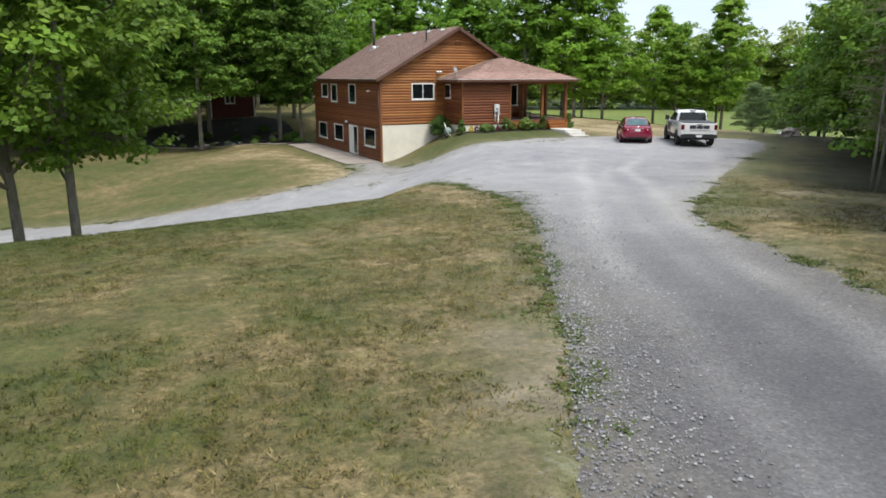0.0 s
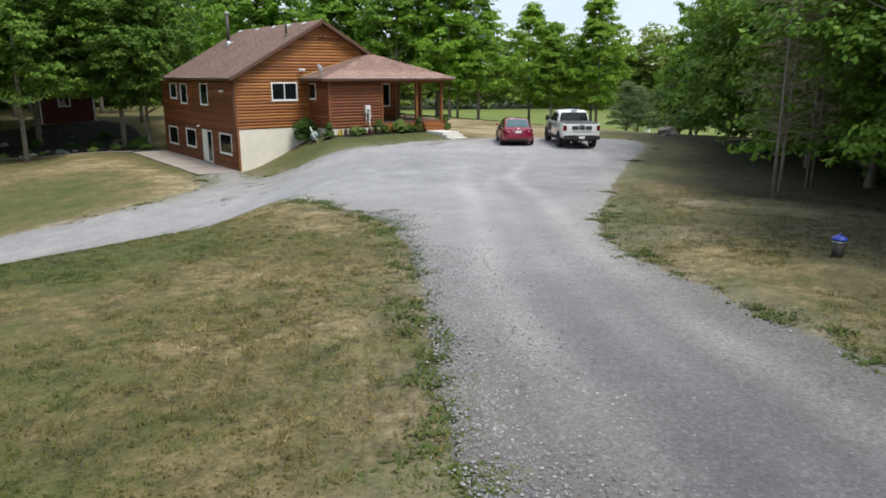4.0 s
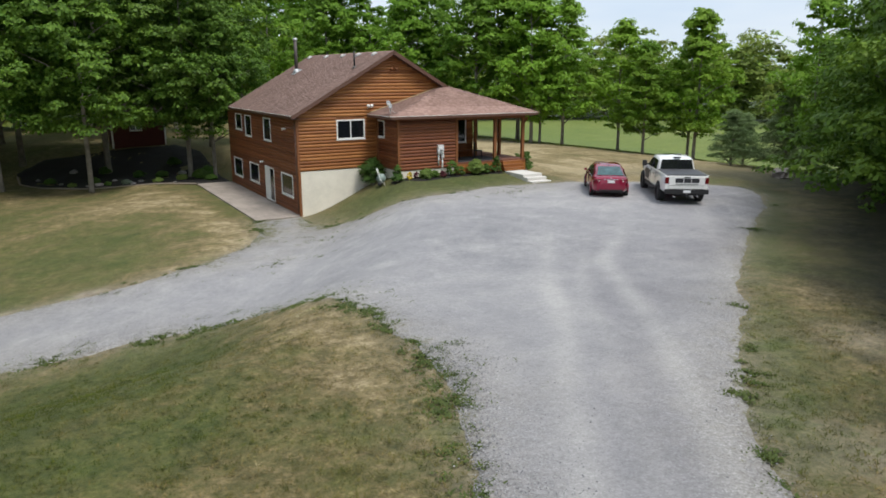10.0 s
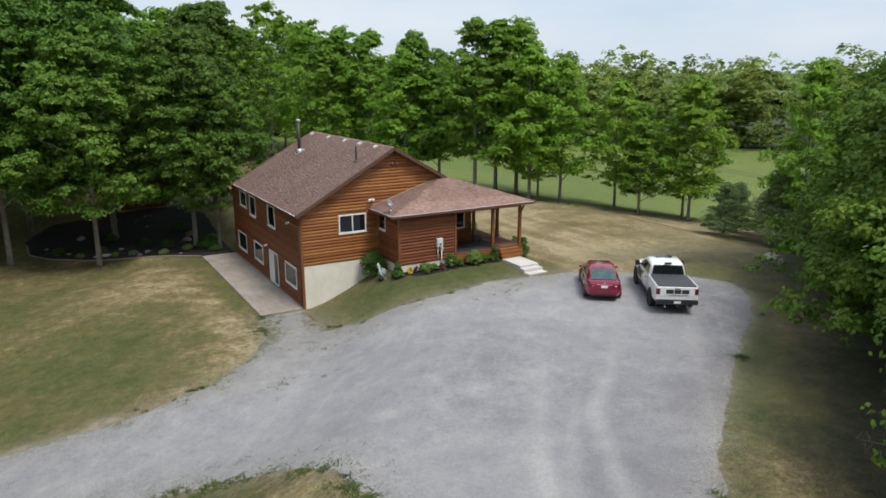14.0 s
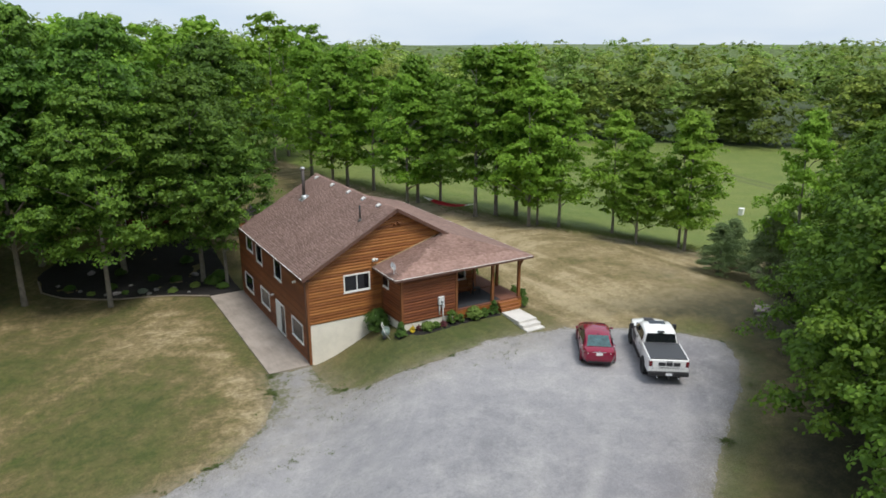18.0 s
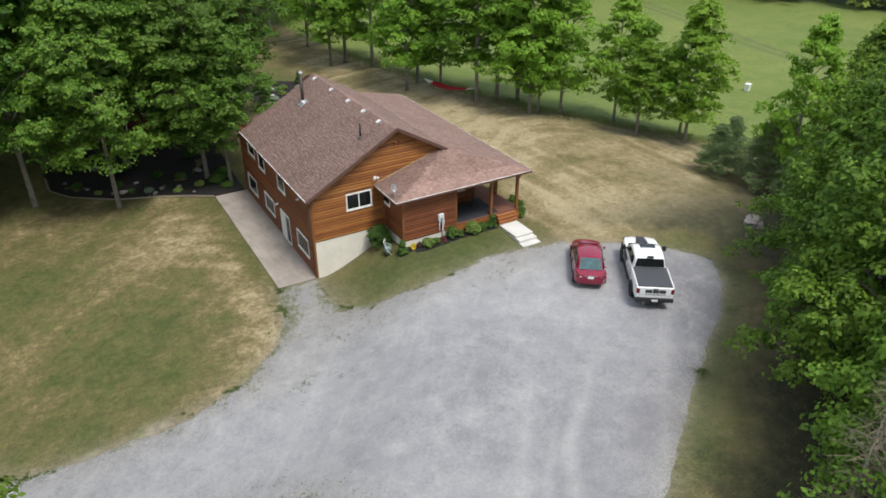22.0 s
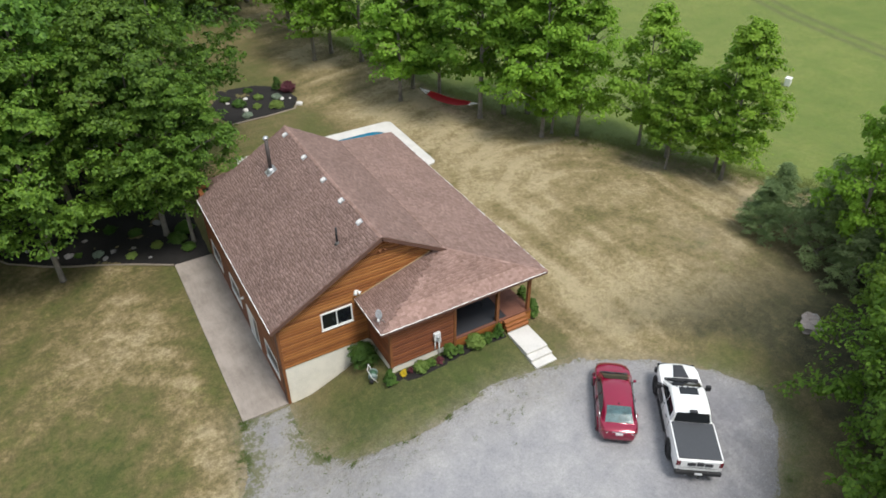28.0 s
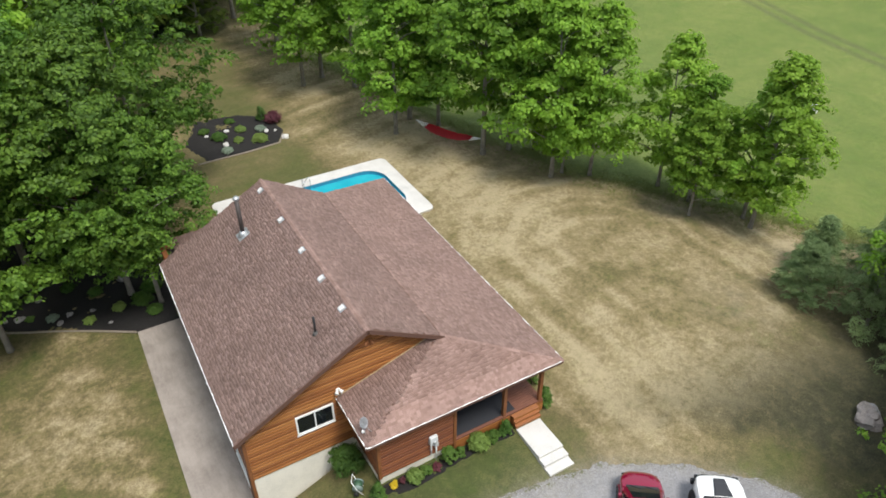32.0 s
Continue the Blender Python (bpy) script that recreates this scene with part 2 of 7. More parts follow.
def gravel_material():
    k = Mat("gravel", 0.92)
    p = k.pos()
    big, mid, fine = k.noise(p, 0.12, 5), k.noise(p, 0.9, 5, 0.65), k.noise(p, 18, 5, 0.7)
    v = k.n("TexVoronoi")
    v.inputs["Scale"].default_value = 34.0
    k.l(p, v.inputs["Vector"])
    c = k.ramp(k.mix(0.45, big, mid), [(0.3, (0.182, 0.182, 0.196)), (0.5, (0.250, 0.247, 0.260)), (0.72, (0.335, 0.327, 0.326))])
    # pale wheel tracks that bend from the lane into the parking place
    c = k.mix(k.attr("lane"), c, k.mix(1.0, c, (0.34, 0.34, 0.365), "MULTIPLY"))
    track = k.attr("track")
    c = k.mix(track, c, (0.40, 0.390, 0.380))
    c = k.mix(k.attr("dark_gravel"), c, k.mix(1.0, c, (0.74, 0.73, 0.765), "MULTIPLY"))
    # pale scuffs where tyres have turned
    for turn in (-48, -20, -75):
        mp = k.n("Mapping")
        mp.inputs["Rotation"].default_value = (0, 0, radians(turn))
        mp.inputs["Location"].default_value = (turn, 0, 0)
        k.l(p, mp.inputs[0])
        streak = k.noise(mp.outputs[0], 1.0, 4, 0.6, (0.13, 1.5, 1.0))
        sm_ = k.n("Math", operation="MULTIPLY")
        k.l(k.ramp(streak, [(0.56, 0.0), (0.72, 0.18 if turn == -48 else 0.10)]), sm_.inputs[0])
        k.l(k.attr("park"), sm_.inputs[1])
        c = k.mix(sm_.outputs[0], c, (0.44, 0.43, 0.415))
    # pale worn blotches
    bl = k.n("Math", operation="MULTIPLY")
    k.l(k.ramp(k.mix(0.35, k.noise(p, 0.34, 6, 0.66), k.noise(p, 1.6, 5, 0.7)), [(0.50, 0.0), (0.66, 0.5)]), bl.inputs[0])
    k.l(k.attr("park"), bl.inputs[1])
    c = k.mix(bl.outputs[0], c, (0.40, 0.392, 0.385))
    stone = k.ramp(v.outputs["Color"], [(0.1, 0.5), (0.5, 0.95), (0.8, 1.3), (0.95, 1.9)])
    c = k.mix(k.attr("coarse"), c, k.mix(1.0, c, stone, "MULTIPLY"))
    # grass creeping in from the rim
    ad = k.n("Math", operation="ADD")
    k.l(k.attr("rim"), ad.inputs[0])
    k.l(k.mix(0.5, k.noise(p, 1.8, 5, 0.7), k.noise(p, 9, 4, 0.7)), ad.inputs[1])
    c = k.mix(soil(k, p), c, (0.215, 0.188, 0.135))
    c = k.mix(k.ramp(ad.outputs[0], [(0.94, 0.0), (1.04, 0.85)]), c, (0.105, 0.105, 0.045))
    grain = k.ramp(k.mix(0.45, fine, k.noise(p, 5.5, 7, 0.78)), [(0.34, 0.74), (0.5, 1.0), (0.66, 1.22)])
    k.color(k.mix(1.0, c, grain, "MULTIPLY"))
    k.bump(k.mix(0.5, fine, v.outputs["Distance"]), 0.45, 0.016)
    return k.m


def log_material(name, tones):
    """Stained log siding: long grain, blotches, every log a little different."""
    k = Mat(name, 0.5)
    p = k.obj()
    ob = k.n("ObjectInfo").outputs["Random"]
    grain = k.noise(p, 3.0, 6, 0.65, (0.6, 0.6, 22))
    blot = k.noise(k.pos(), 1.1, 4)
    f = k.mix(0.35, k.mix(0.5, grain, blot), ob)
    k.color(k.ramp(f, list(zip((0.22, 0.45, 0.62, 0.85), tones))))
    k.bump(grain, 0.25, 0.01)
    return k.m


def shingle_material(name="brown asphalt shingle", single=False):
    """Gritty brown tabs, each with its own tone."""
    k = Mat(name, 0.95)
    g = k.n("NewGeometry")
    big = k.noise(g.outputs["Position"], 0.5, 4)
    each = k.n("ObjectInfo").outputs["Random"] if single else g.outputs["Random Per Island"]
    c = k.ramp(each, [(0.0, (0.212, 0.130, 0.106)), (0.3, (0.244, 0.153, 0.126)), (0.6, (0.270, 0.171, 0.143)), (1.0, (0.313, 0.204, 0.172))])
    c = k.mix(1.0, c, k.ramp(big, [(0.3, 0.88), (0.7, 1.12)]), "MULTIPLY")
    grit = k.noise(g.outputs["Position"], 90, 3, 0.8)
    k.color(k.mix(1.0, c, k.ramp(grit, [(0.3, 0.78), (0.7, 1.22)]), "MULTIPLY"))
    k.bump(grit, 0.4, 0.006)
    return k.m


def concrete_material(name, c, stain=0.0):
    k = Mat(name, 0.88)
    p = k.pos()
    f = k.mix(0.4, k.noise(p, 0.7, 6, 0.7), k.noise(p, 20, 4))
    k.color(k.ramp(f, [(0.28, tuple(v * 0.74 for v in c)), (0.5, c), (0.75, tuple(min(1, v * 1.18) for v in c))]))
    if stain:
        # broom marks and dark weathering
        dark = k.ramp(k.mix(0.5, k.noise(p, 0.45, 7, 0.72), k.noise(p, 3.0, 6, 0.75, (1, 0.25, 1))), [(0.36, 1.0 - 0.45 * stain), (0.58, 1.06)])
        src = k.b.inputs["Base Color"].links[0].from_socket
        k.color(k.mix(1.0, src, dark, "MULTIPLY"))
    k.bump(k.noise(p, 40, 4), 0.25, 0.008)
    return k.m


def glass_material(name, tint=(0.010, 0.012, 0.015)):
    """Window glass with a dark room behind: thin, reflecting."""
    k = Mat(name, 0.04)
    k.color(tint)
    k.b.inputs["Transmission Weight"].default_value = 0.12
    k.b.inputs["IOR"].default_value = 1.5
    return k.m


def paint_material(name, c, rough=0.28, metal=0.0, flake=0.08):
    k = Mat(name, rough, metal)
    p = k.obj()
    f = k.mix(0.5, k.noise(p, 2.2, 5), k.noise(p, 60, 2))
    k.color(k.ramp(f, [(0.3, tuple(v * (1 - flake) for v in c)), (0.7, tuple(min(1, v * (1 + flake)) for v in c))]))
    k.b.inputs["Coat Weight"].default_value = 0.7
    k.b.inputs["Coat Roughness"].default_value = 0.06
    return k.m


def bark_material():
    k = Mat("bark", 0.95)
    p = k.obj()
    f = k.mix(0.4, k.noise(p, 3, 5, 0.7, (6, 6, 1)), k.noise(p, 2, 4))
    k.color(k.ramp(f, [(0.3, (0.10, 0.088, 0.072)), (0.55, (0.25, 0.225, 0.19)), (0.8, (0.42, 0.39, 0.345))]))
    k.bump(f, 0.8, 0.04)
    return k.m


LAWN, SWARD = lawn_material(), lawn_material("standing grass", True)
GRAVEL, SHINGLE, BARK = gravel_material(), shingle_material(), bark_material()
LOG = log_material("orange-brown log siding", ((0.14, 0.043, 0.011), (0.26, 0.092, 0.022), (0.345, 0.136, 0.035), (0.43, 0.195, 0.058)))
# darker, redder tones for the west wall and the bump-out
LOG_RED = log_material("deep red-brown log siding", ((0.095, 0.026, 0.010), (0.165, 0.050, 0.019), (0.225, 0.074, 0.026), (0.30, 0.110, 0.040)))
TAB = shingle_material("single shingle tab", True)
CONCRETE = concrete_material("patio concrete", (0.315, 0.272, 0.238), 0.6)
PALE = concrete_material("pale step concrete", (0.58, 0.56, 0.53))
STUCCO = concrete_material("cream foundation render", (0.74, 0.70, 0.61))
TRIM_W, TRIM_B = plain("white vinyl", (0.78, 0.78, 0.76), 0.4, 0, 0.05), plain("brown fascia metal", (0.12, 0.062, 0.045), 0.5, 0, 0.12)
BEAM = plain("stained beam", (0.21, 0.078, 0.026), 0.6, 0, 0.3, 3.0, 0.2)
DECK = plain("red-brown deck board", (0.17, 0.068, 0.042), 0.7, 0, 0.25, 4.0, 0.2)
MAT_GREY = plain("charcoal outdoor carpet", (0.026, 0.028, 0.034), 0.95, 0, 0.2, 20)
GLASS = glass_material("window glass")
DARK = plain("dark interior", (0.03, 0.026, 0.022), 0.9)
MULCH = plain("dark bark mulch", (0.013, 0.011, 0.010), 0.95, 0, 0.6, 9.0, 0.9)
STONE = plain("grey field stone", (0.26, 0.245, 0.235), 0.9, 0, 0.3, 3.0, 0.6)
GALV = plain("galvanised steel", (0.50, 0.51, 0.52), 0.4, 0.7, 0.1)
BLACK = plain("black plastic", (0.018, 0.018, 0.02), 0.6, 0, 0.2)
LEAF = leaf_mat("maple leaf", (0.029, 0.074, 0.011), (0.094, 0.188, 0.021), (0.245, 0.405, 0.056), 0.34)
EDGE_LEAF = leaf_mat("woodland-edge leaf", (0.052, 0.108, 0.012), (0.124, 0.222, 0.022), (0.255, 0.385, 0.047), 0.34)
LIGHT_LEAF = leaf_mat("sunny maple leaf", (0.084, 0.174, 0.017), (0.180, 0.325, 0.031), (0.33, 0.495, 0.060), 0.44)
PINE = leaf_mat("pine needles", (0.165, 0.235, 0.100), (0.27, 0.360, 0.155), (0.38, 0.46, 0.22), 0.5)
FAR_LEAF = leaf_mat("far woodland leaf", (0.070, 0.125, 0.018), (0.150, 0.220, 0.038), (0.28, 0.35, 0.085), 0.38, "tone")
CANOPY = plain("distant treetops", (0.085, 0.125, 0.040), 0.95, 0, 0.75, 0.11)
SHRUB = leaf_mat("shrub leaf", (0.035, 0.080, 0.014), (0.08, 0.155, 0.026), (0.16, 0.25, 0.05), 0.3)
LIME = leaf_mat("lime shrub leaf", (0.10, 0.16, 0.03), (0.19, 0.27, 0.06), (0.30, 0.38, 0.10))
FIELD_GRASS = leaf_mat("field-edge grass", (0.11, 0.150, 0.034), (0.175, 0.215, 0.055), (0.28, 0.30, 0.11), 0.4)
WEED = leaf_mat("verge weed", (0.062, 0.098, 0.022), (0.105, 0.150, 0.036), (0.17, 0.20, 0.06), 0.35)


# ---- mesh helpers ----
def mesh_ob(name, verts, faces, material, parent=None, smooth=False):
    me = bpy.data.meshes.new(name)
    me.from_pydata([tuple(v) for v in verts] if not isinstance(verts, np.ndarray) else verts.tolist(), [], faces if not isinstance(faces, np.ndarray) else faces.tolist())
    me.materials.append(material)
    if smooth:
        me.polygons.foreach_set("use_smooth", [True] * len(me.polygons))
    me.update()
    ob = new(name, me)
    if parent:
        ob.parent = parent
    return ob


def part(name, bm, material, parent, label="", smooth=False):
    me = bpy.data.meshes.new(name)
    bmesh.ops.recalc_face_normals(bm, faces=bm.faces)
    bm.to_mesh(me)
    bm.free()
    me.materials.append(material)
    if smooth:
        me.polygons.foreach_set("use_smooth", [True] * len(me.polygons))
    ob = new(name, me)
    ob.parent = parent
    return tagged(ob, label)


def thing(name, at=(0, 0, 0), turn=0.0, **tags):
    ob = new(name)
    ob.matrix_world = pose(*at, 0, 0, turn)
    return tagged(ob, **tags)


def add_box(bm, lo, hi, bevel=0.0, m=None):
    r = bmesh.ops.create_cube(bm, size=1.0)
    vs = r["verts"]
    lo, hi = Vector(lo), Vector(hi)
    for v in vs:
        v.co = Vector(((lo[i] + hi[i]) / 2 + v.co[i] * (hi[i] - lo[i])) for i in range(3))
    if bevel:
        es = list({e for v in vs for e in v.link_edges})
        b = bmesh.ops.bevel(bm, geom=es, offset=bevel, segments=2, affect="EDGES", profile=0.6)
        vs = list({v for f in b["faces"] for v in f.verts} | {v for v in vs if v.is_valid})
    if m is not None:
        bmesh.ops.transform(bm, matrix=m, verts=vs)
    return vs


def box(name, lo, hi, material, parent=None, bevel=0.0, label="", m=None):
    bm = bmesh.new()
    add_box(bm, lo, hi, bevel, m)
    return part(name, bm, material, parent, label)


def add_tube(bm, pts, radii, sides=8, cap=True):
    """A tube through points with a radius at each."""
    pts = [Vector(p) for p in pts]
    if isinstance(radii, (int, float)):
        radii = [radii] * len(pts)
    rings = []
    for i, p in enumerate(pts):
        d = (pts[min(i + 1, len(pts) - 1)] - pts[max(i - 1, 0)]).normalized()
        a = d.cross(Vector((0, 0, 1)) if abs(d.z) < 0.9 else Vector((1, 0, 0))).normalized()
        b = d.cross(a)
        rings.append([bm.verts.new(p + radii[i] * (math.cos(2 * math.pi * k / sides) * a + math.sin(2 * math.pi * k / sides) * b)) for k in range(sides)])
    for r0, r1 in zip(rings, rings[1:]):
        for k in range(sides):
            bm.faces.new((r0[k], r0[(k + 1) % sides], r1[(k + 1) % sides], r1[k]))
    if cap:
        bm.faces.new(rings[0][::-1])
        bm.faces.new(rings[-1])


def tube(name, pts, radii, material, parent=None, sides=8, label="", smooth=True):
    bm = bmesh.new()
    add_tube(bm, pts, radii, sides)
    return part(name, bm, material, parent, label, smooth)


def quad_mesh(name, v, q, material):
    me = bpy.data.meshes.new(name)
    me.vertices.add(len(v))
    me.vertices.foreach_set("co", np.ascontiguousarray(v, np.float32).ravel())
    me.loops.add(q.size)
    me.loops.foreach_set("vertex_index", q.ravel().astype(np.int32))
    me.polygons.add(len(q))
    me.polygons.foreach_set("loop_start", np.arange(0, q.size, 4, dtype=np.int32))
    me.materials.append(material)
    me.update(calc_edges=True)
    return me


# ---- ground ----
def sm(t):
    t = np.clip(t, 0.0, 1.0)
    return t * t * (3 - 2 * t)


BANK = [(-60, 22), (-5, 23.5), (8, 25.0), (13.5, 29.5), (17.6, 35.5), (19.9, 40.5), (21.2, 46.5), (21.2, 66), (14, 72), (-10, 78), (-60, 90)]


def to_line(x, y, line):
    """Distance to a broken line, and on which side (left: positive)."""
    best, side = np.full(np.shape(x), 1e9), np.ones(np.shape(x))
    for (ax, ay), (bx, by) in zip(line, line[1:]):
        dx, dy = bx - ax, by - ay
        t = np.clip(((x - ax) * dx + (y - ay) * dy) / (dx * dx + dy * dy), 0, 1)
        px, py = x - ax - t * dx, y - ay - t * dy
        d = np.hypot(px, py)
        near = d < best
        side = np.where(near, np.where(dx * py - dy * px > 0, 1, -1), side)
        best = np.where(near, d, best)
    return best, side


def height(x, y):
    """The lie of the land: a knoll by the lane, a level yard, a bank down to the walk-out side, a field that falls away."""
    x, y = np.asarray(x, float), np.asarray(y, float)
    hi = 0.056 * np.clip(25 - y, 0, 34) * (1 - sm((x - 13) / 20))
    hi = hi + 0.42 * sm(1 - np.abs(y - 43.5) / 4.2) * sm((x - 20) / 3) * sm((33.5 - x) / 3)
    hi = hi - 3.6 * sm((x - 40) / 40) * sm((y - 10) / 40)
    lo = -1.75 - 1.3 * sm((12 - x) / 14) * sm((58 - y) / 14) - 0.45 * sm((14 - x) / 6) * sm((y - 50) / 12)
    w = 3.2 + 2.2 * sm((14 - x) / 14) + 1.5 * sm((y - 62) / 10)
    d, s = to_line(x, y, BANK)
    k = sm((d * s + w) / (2 * w))
    return hi * (1 - k) + lo * k


def lie(x, y):
    return float(height(x, y))


def inside(x, y, poly):
    """Signed distance to a closed outline: negative inside."""
    d, _ = to_line(x, y, poly + poly[:1])
    odd = np.zeros(np.shape(x), bool)
    for (ax, ay), (bx, by) in zip(poly, poly[1:] + poly[:1]):
        if ay != by:
            odd ^= ((ay > y) != (by > y)) & (x < (bx - ax) * (y - ay) / (by - ay) + ax)
    return np.where(odd, -d, d)


def wobble(x, y, s, seed=0.0):
    """Cheap smooth noise in -1..1 for arrays."""
    a = np.sin(x * s + 1.7 * np.sin(y * s * 0.83 + seed)) + np.sin(y * s * 1.13 + 2.1 * np.sin(x * s * 0.71 + seed * 1.3))
    b = np.sin((x + y) * s * 2.3 + seed) * np.sin((x - y) * s * 1.9 + 0.7 * seed)
    return (a + b) / 3


LANE_RIM = [(-9, -30), (0.5, 0), (3.2, 4.0), (5.0, 6.6), (6.2, 8.5), (8.3, 11.9), (10.1, 14.9), (11.5, 17.6), (12.2, 20.5), (12.5, 23.5), (12.1, 26.3), (11.0, 28.6),
            (8.6, 30.0), (4.3, 30.9), (-2, 32.6), (-12, 34.0), (-40, 36), (-40, 40.5), (-12, 39.3), (-3, 38.8), (3.4, 37.2), (7.4, 36.8), (11.2, 37.9), (13.6, 40.0),
            (14.9, 42.6), (15.5, 45.6)]
PARKING_RIM = [(18.1, 45.5), (17.9, 43.0), (18.3, 41.2), (19.4, 39.8), (22.1, 39.0), (25.0, 39.4), (27.2, 39.8), (30.0, 39.6), (32.6, 39.1), (35.8, 37.0), (38.2, 34.8), (39.4, 32.6),
               (38.0, 30.4), (34.8, 28.0), (30.6, 25.6), (26.2, 22.7), (22.8, 20.2), (18.2, 16.7), (15.0, 14.2), (12.8, 11.4), (11.5, 8.4), (10.3, 6.0), (8.0, 1.0), (1, -30)]
YARD = LANE_RIM + PARKING_RIM
FIELD = [(36, 140), (39, 94), (43.5, 74), (48.5, 62), (56.5, 52.5), (63, 45), (75, 36), (150, 30), (400, 60), (400, 300), (40, 300)]


RUT = [(112, 118), (105, 90), (101.5, 78.5), (99.8, 69), (98, 55)]             # tractor tracks across the field


def sheet(name, x0, x1, y0, y1, step, material, keep=None, zfun=None):
    xs, ys = np.arange(x0, x1 + step / 2, step), np.arange(y0, y1 + step / 2, step)
    gx, gy = np.meshgrid(xs, ys)
    z = (zfun or height)(gx, gy)
    n = len(xs)
    i = np.arange(len(ys) - 1)[:, None] * n + np.arange(n - 1)[None]
    quads = np.stack([i, i + 1, i + n + 1, i + n], -1).reshape(-1, 4)
    v = np.stack([gx, gy, z], -1).reshape(-1, 3)
    if keep is not None:
        ok = keep(gx, gy).ravel()
        quads = quads[ok[quads].any(1)]
        used = np.unique(quads)
        remap = np.full(len(v), -1)
        remap[used] = np.arange(len(used))
        v, quads = v[used], remap[quads]
    return mesh_ob(name, v, quads, material, None, True), v


def give(ob, name, values):
    a = ob.data.attributes.new(name, "FLOAT", "POINT")
    a.data.foreach_set("value", np.asarray(values, np.float32))


CLEARING = [(-22, 28), (-20, 62), (-30, 95), (20, 104), (34, 108), (37, 150), (112, 128), (142, 95), (150, 45), (75, 30), (46, 27), (28, 12), (20, -60), (-60, -60)]


def spot(x, y, cx, cy, rx, ry):
    """A soft round patch, 1 in its middle."""
    return np.exp(-(((x - cx) / rx) ** 2 + ((y - cy) / ry) ** 2))


def dryness(x, y, f):
    """How parched the grass is, from green (0) to straw (1)."""
    dry = 0.40 + 0.18 * wobble(x, y, 0.35, 1.0) + 0.10 * wobble(x, y, 1.1, 3.0)
    # straw-dry back lawn, mown round and round
    back = sm((x - 30) / 4) * sm((y - 34) / 5) * (1 - f)
    arc = to_line(x, y, [(44.6, 52.5), (44.2, 37.0)])[0] + 0.5 * wobble(x, y, 0.27, 1.0)
    bend = wobble(x, y, 0.24, 2.0)
    streak = 0.45 * np.sin(arc * 2.3 + 2.0 * bend) + 0.35 * np.sin(arc * 3.9 + 1.3 + 2.6 * wobble(x, y, 0.19, 4.0)) + 0.2 * np.sin(arc * 6.1 + 3 * bend)
    dry = dry + back * (0.34 + 0.28 * streak * np.clip(0.65 + 0.6 * wobble(x, y, 0.31, 7.0), 0.1, 1) * sm((arc - 1.5) / 3) + 0.06 * wobble(x, y, 0.5, 5.0))
    # straw and green patches; the one at (41, 66) brightened to offset tree shade
    dry = dry + back * (0.22 * spot(x, y, 36.5, 73.5, 5, 2.5) + 0.34 * spot(x, y, 41, 66, 3.0, 5) + 0.15 * spot(x, y, 38, 56, 3, 7) - 0.22 * spot(x, y, 42, 50, 2.2, 2.0) - 0.2 * spot(x, y, 33.2, 47.5, 1.2, 5) + 0.14 * spot(x, y, 38.5, 42.5, 5, 5))
    verge = np.exp(-np.abs(inside(x, y, YARD)) / 1.4)
    # walk-out lawn: green, with a straw band beside the patio and a burnt rim along the lower lane
    west = sm((16 - x) / 3) * sm((y - 36) / 2)
    band = np.exp(-((to_line(x, y, [(11.6, 58.5), (13.4, 50), (14.2, 43), (13.0, 39.5)])[0] / 1.7) ** 2))
    mown = 0.5 + 0.5 * np.sin((x * 0.5 + y * 0.87) * 3.4 + 1.2 * wobble(x, y, 0.4))
    dry = dry + west * (0.08 * verge + band * (0.10 + 0.24 * mown) - 0.12 + 0.22 * sm((x - 6) / 6) + 0.20 * spot(x, y, 8.5, 54.5, 3.2, 2.6) + 0.16 * wobble(x, y, 1.9, 6.0) + 0.10 * wobble(x, y, 3.7, 2.0) + 0.10 * sm((y - 55) / 5) - 0.10 * spot(x, y, 4.5, 44.5, 5, 4.5))
    # knoll: green on its back, burnt along the drive
    dry = dry - 0.42 * sm((11.0 - x) / 4) * sm((y - 14.5) / 5) * sm((30.4 - y) / 1.6) + 0.30 * spot(x, y, 10.6, 21.5, 1.9, 4.5) + 0.14 * spot(x, y, 6.5, 10.5, 2.0, 4.0)
    dry = dry - 0.10 * sm((14 - y) / 6) * sm((2 - x) / 3) - 0.22 * spot(x, y, 7.3, 12.4, 0.9, 0.8)
    # far verge: green rim, then straw, then darker green painted for the trees' shade
    side = sm((x - 13) / 4) * sm((34 - y) / 4) * sm((y - 8) / 4)
    off = inside(x, y, YARD)
    dry = dry + side * (0.12 * np.exp(-((off - 2.4) / 1.2) ** 2) - 0.24 * np.exp(-((off - 0.6) / 0.6) ** 2) - 0.16 * sm((off - 3.4) / 2.5))
    dry = dry - 0.36 * sm(1.25 - np.hypot((x - 24) / 8, (y - 41) / 3.5))
    return np.clip(dry, 0, 1)


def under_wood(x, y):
    """Where leaf litter and painted tree shade darken the ground beside the wood's edge."""
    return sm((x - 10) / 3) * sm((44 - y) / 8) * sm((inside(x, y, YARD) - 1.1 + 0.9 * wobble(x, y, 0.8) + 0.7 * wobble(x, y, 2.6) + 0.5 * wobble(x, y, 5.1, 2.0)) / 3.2)


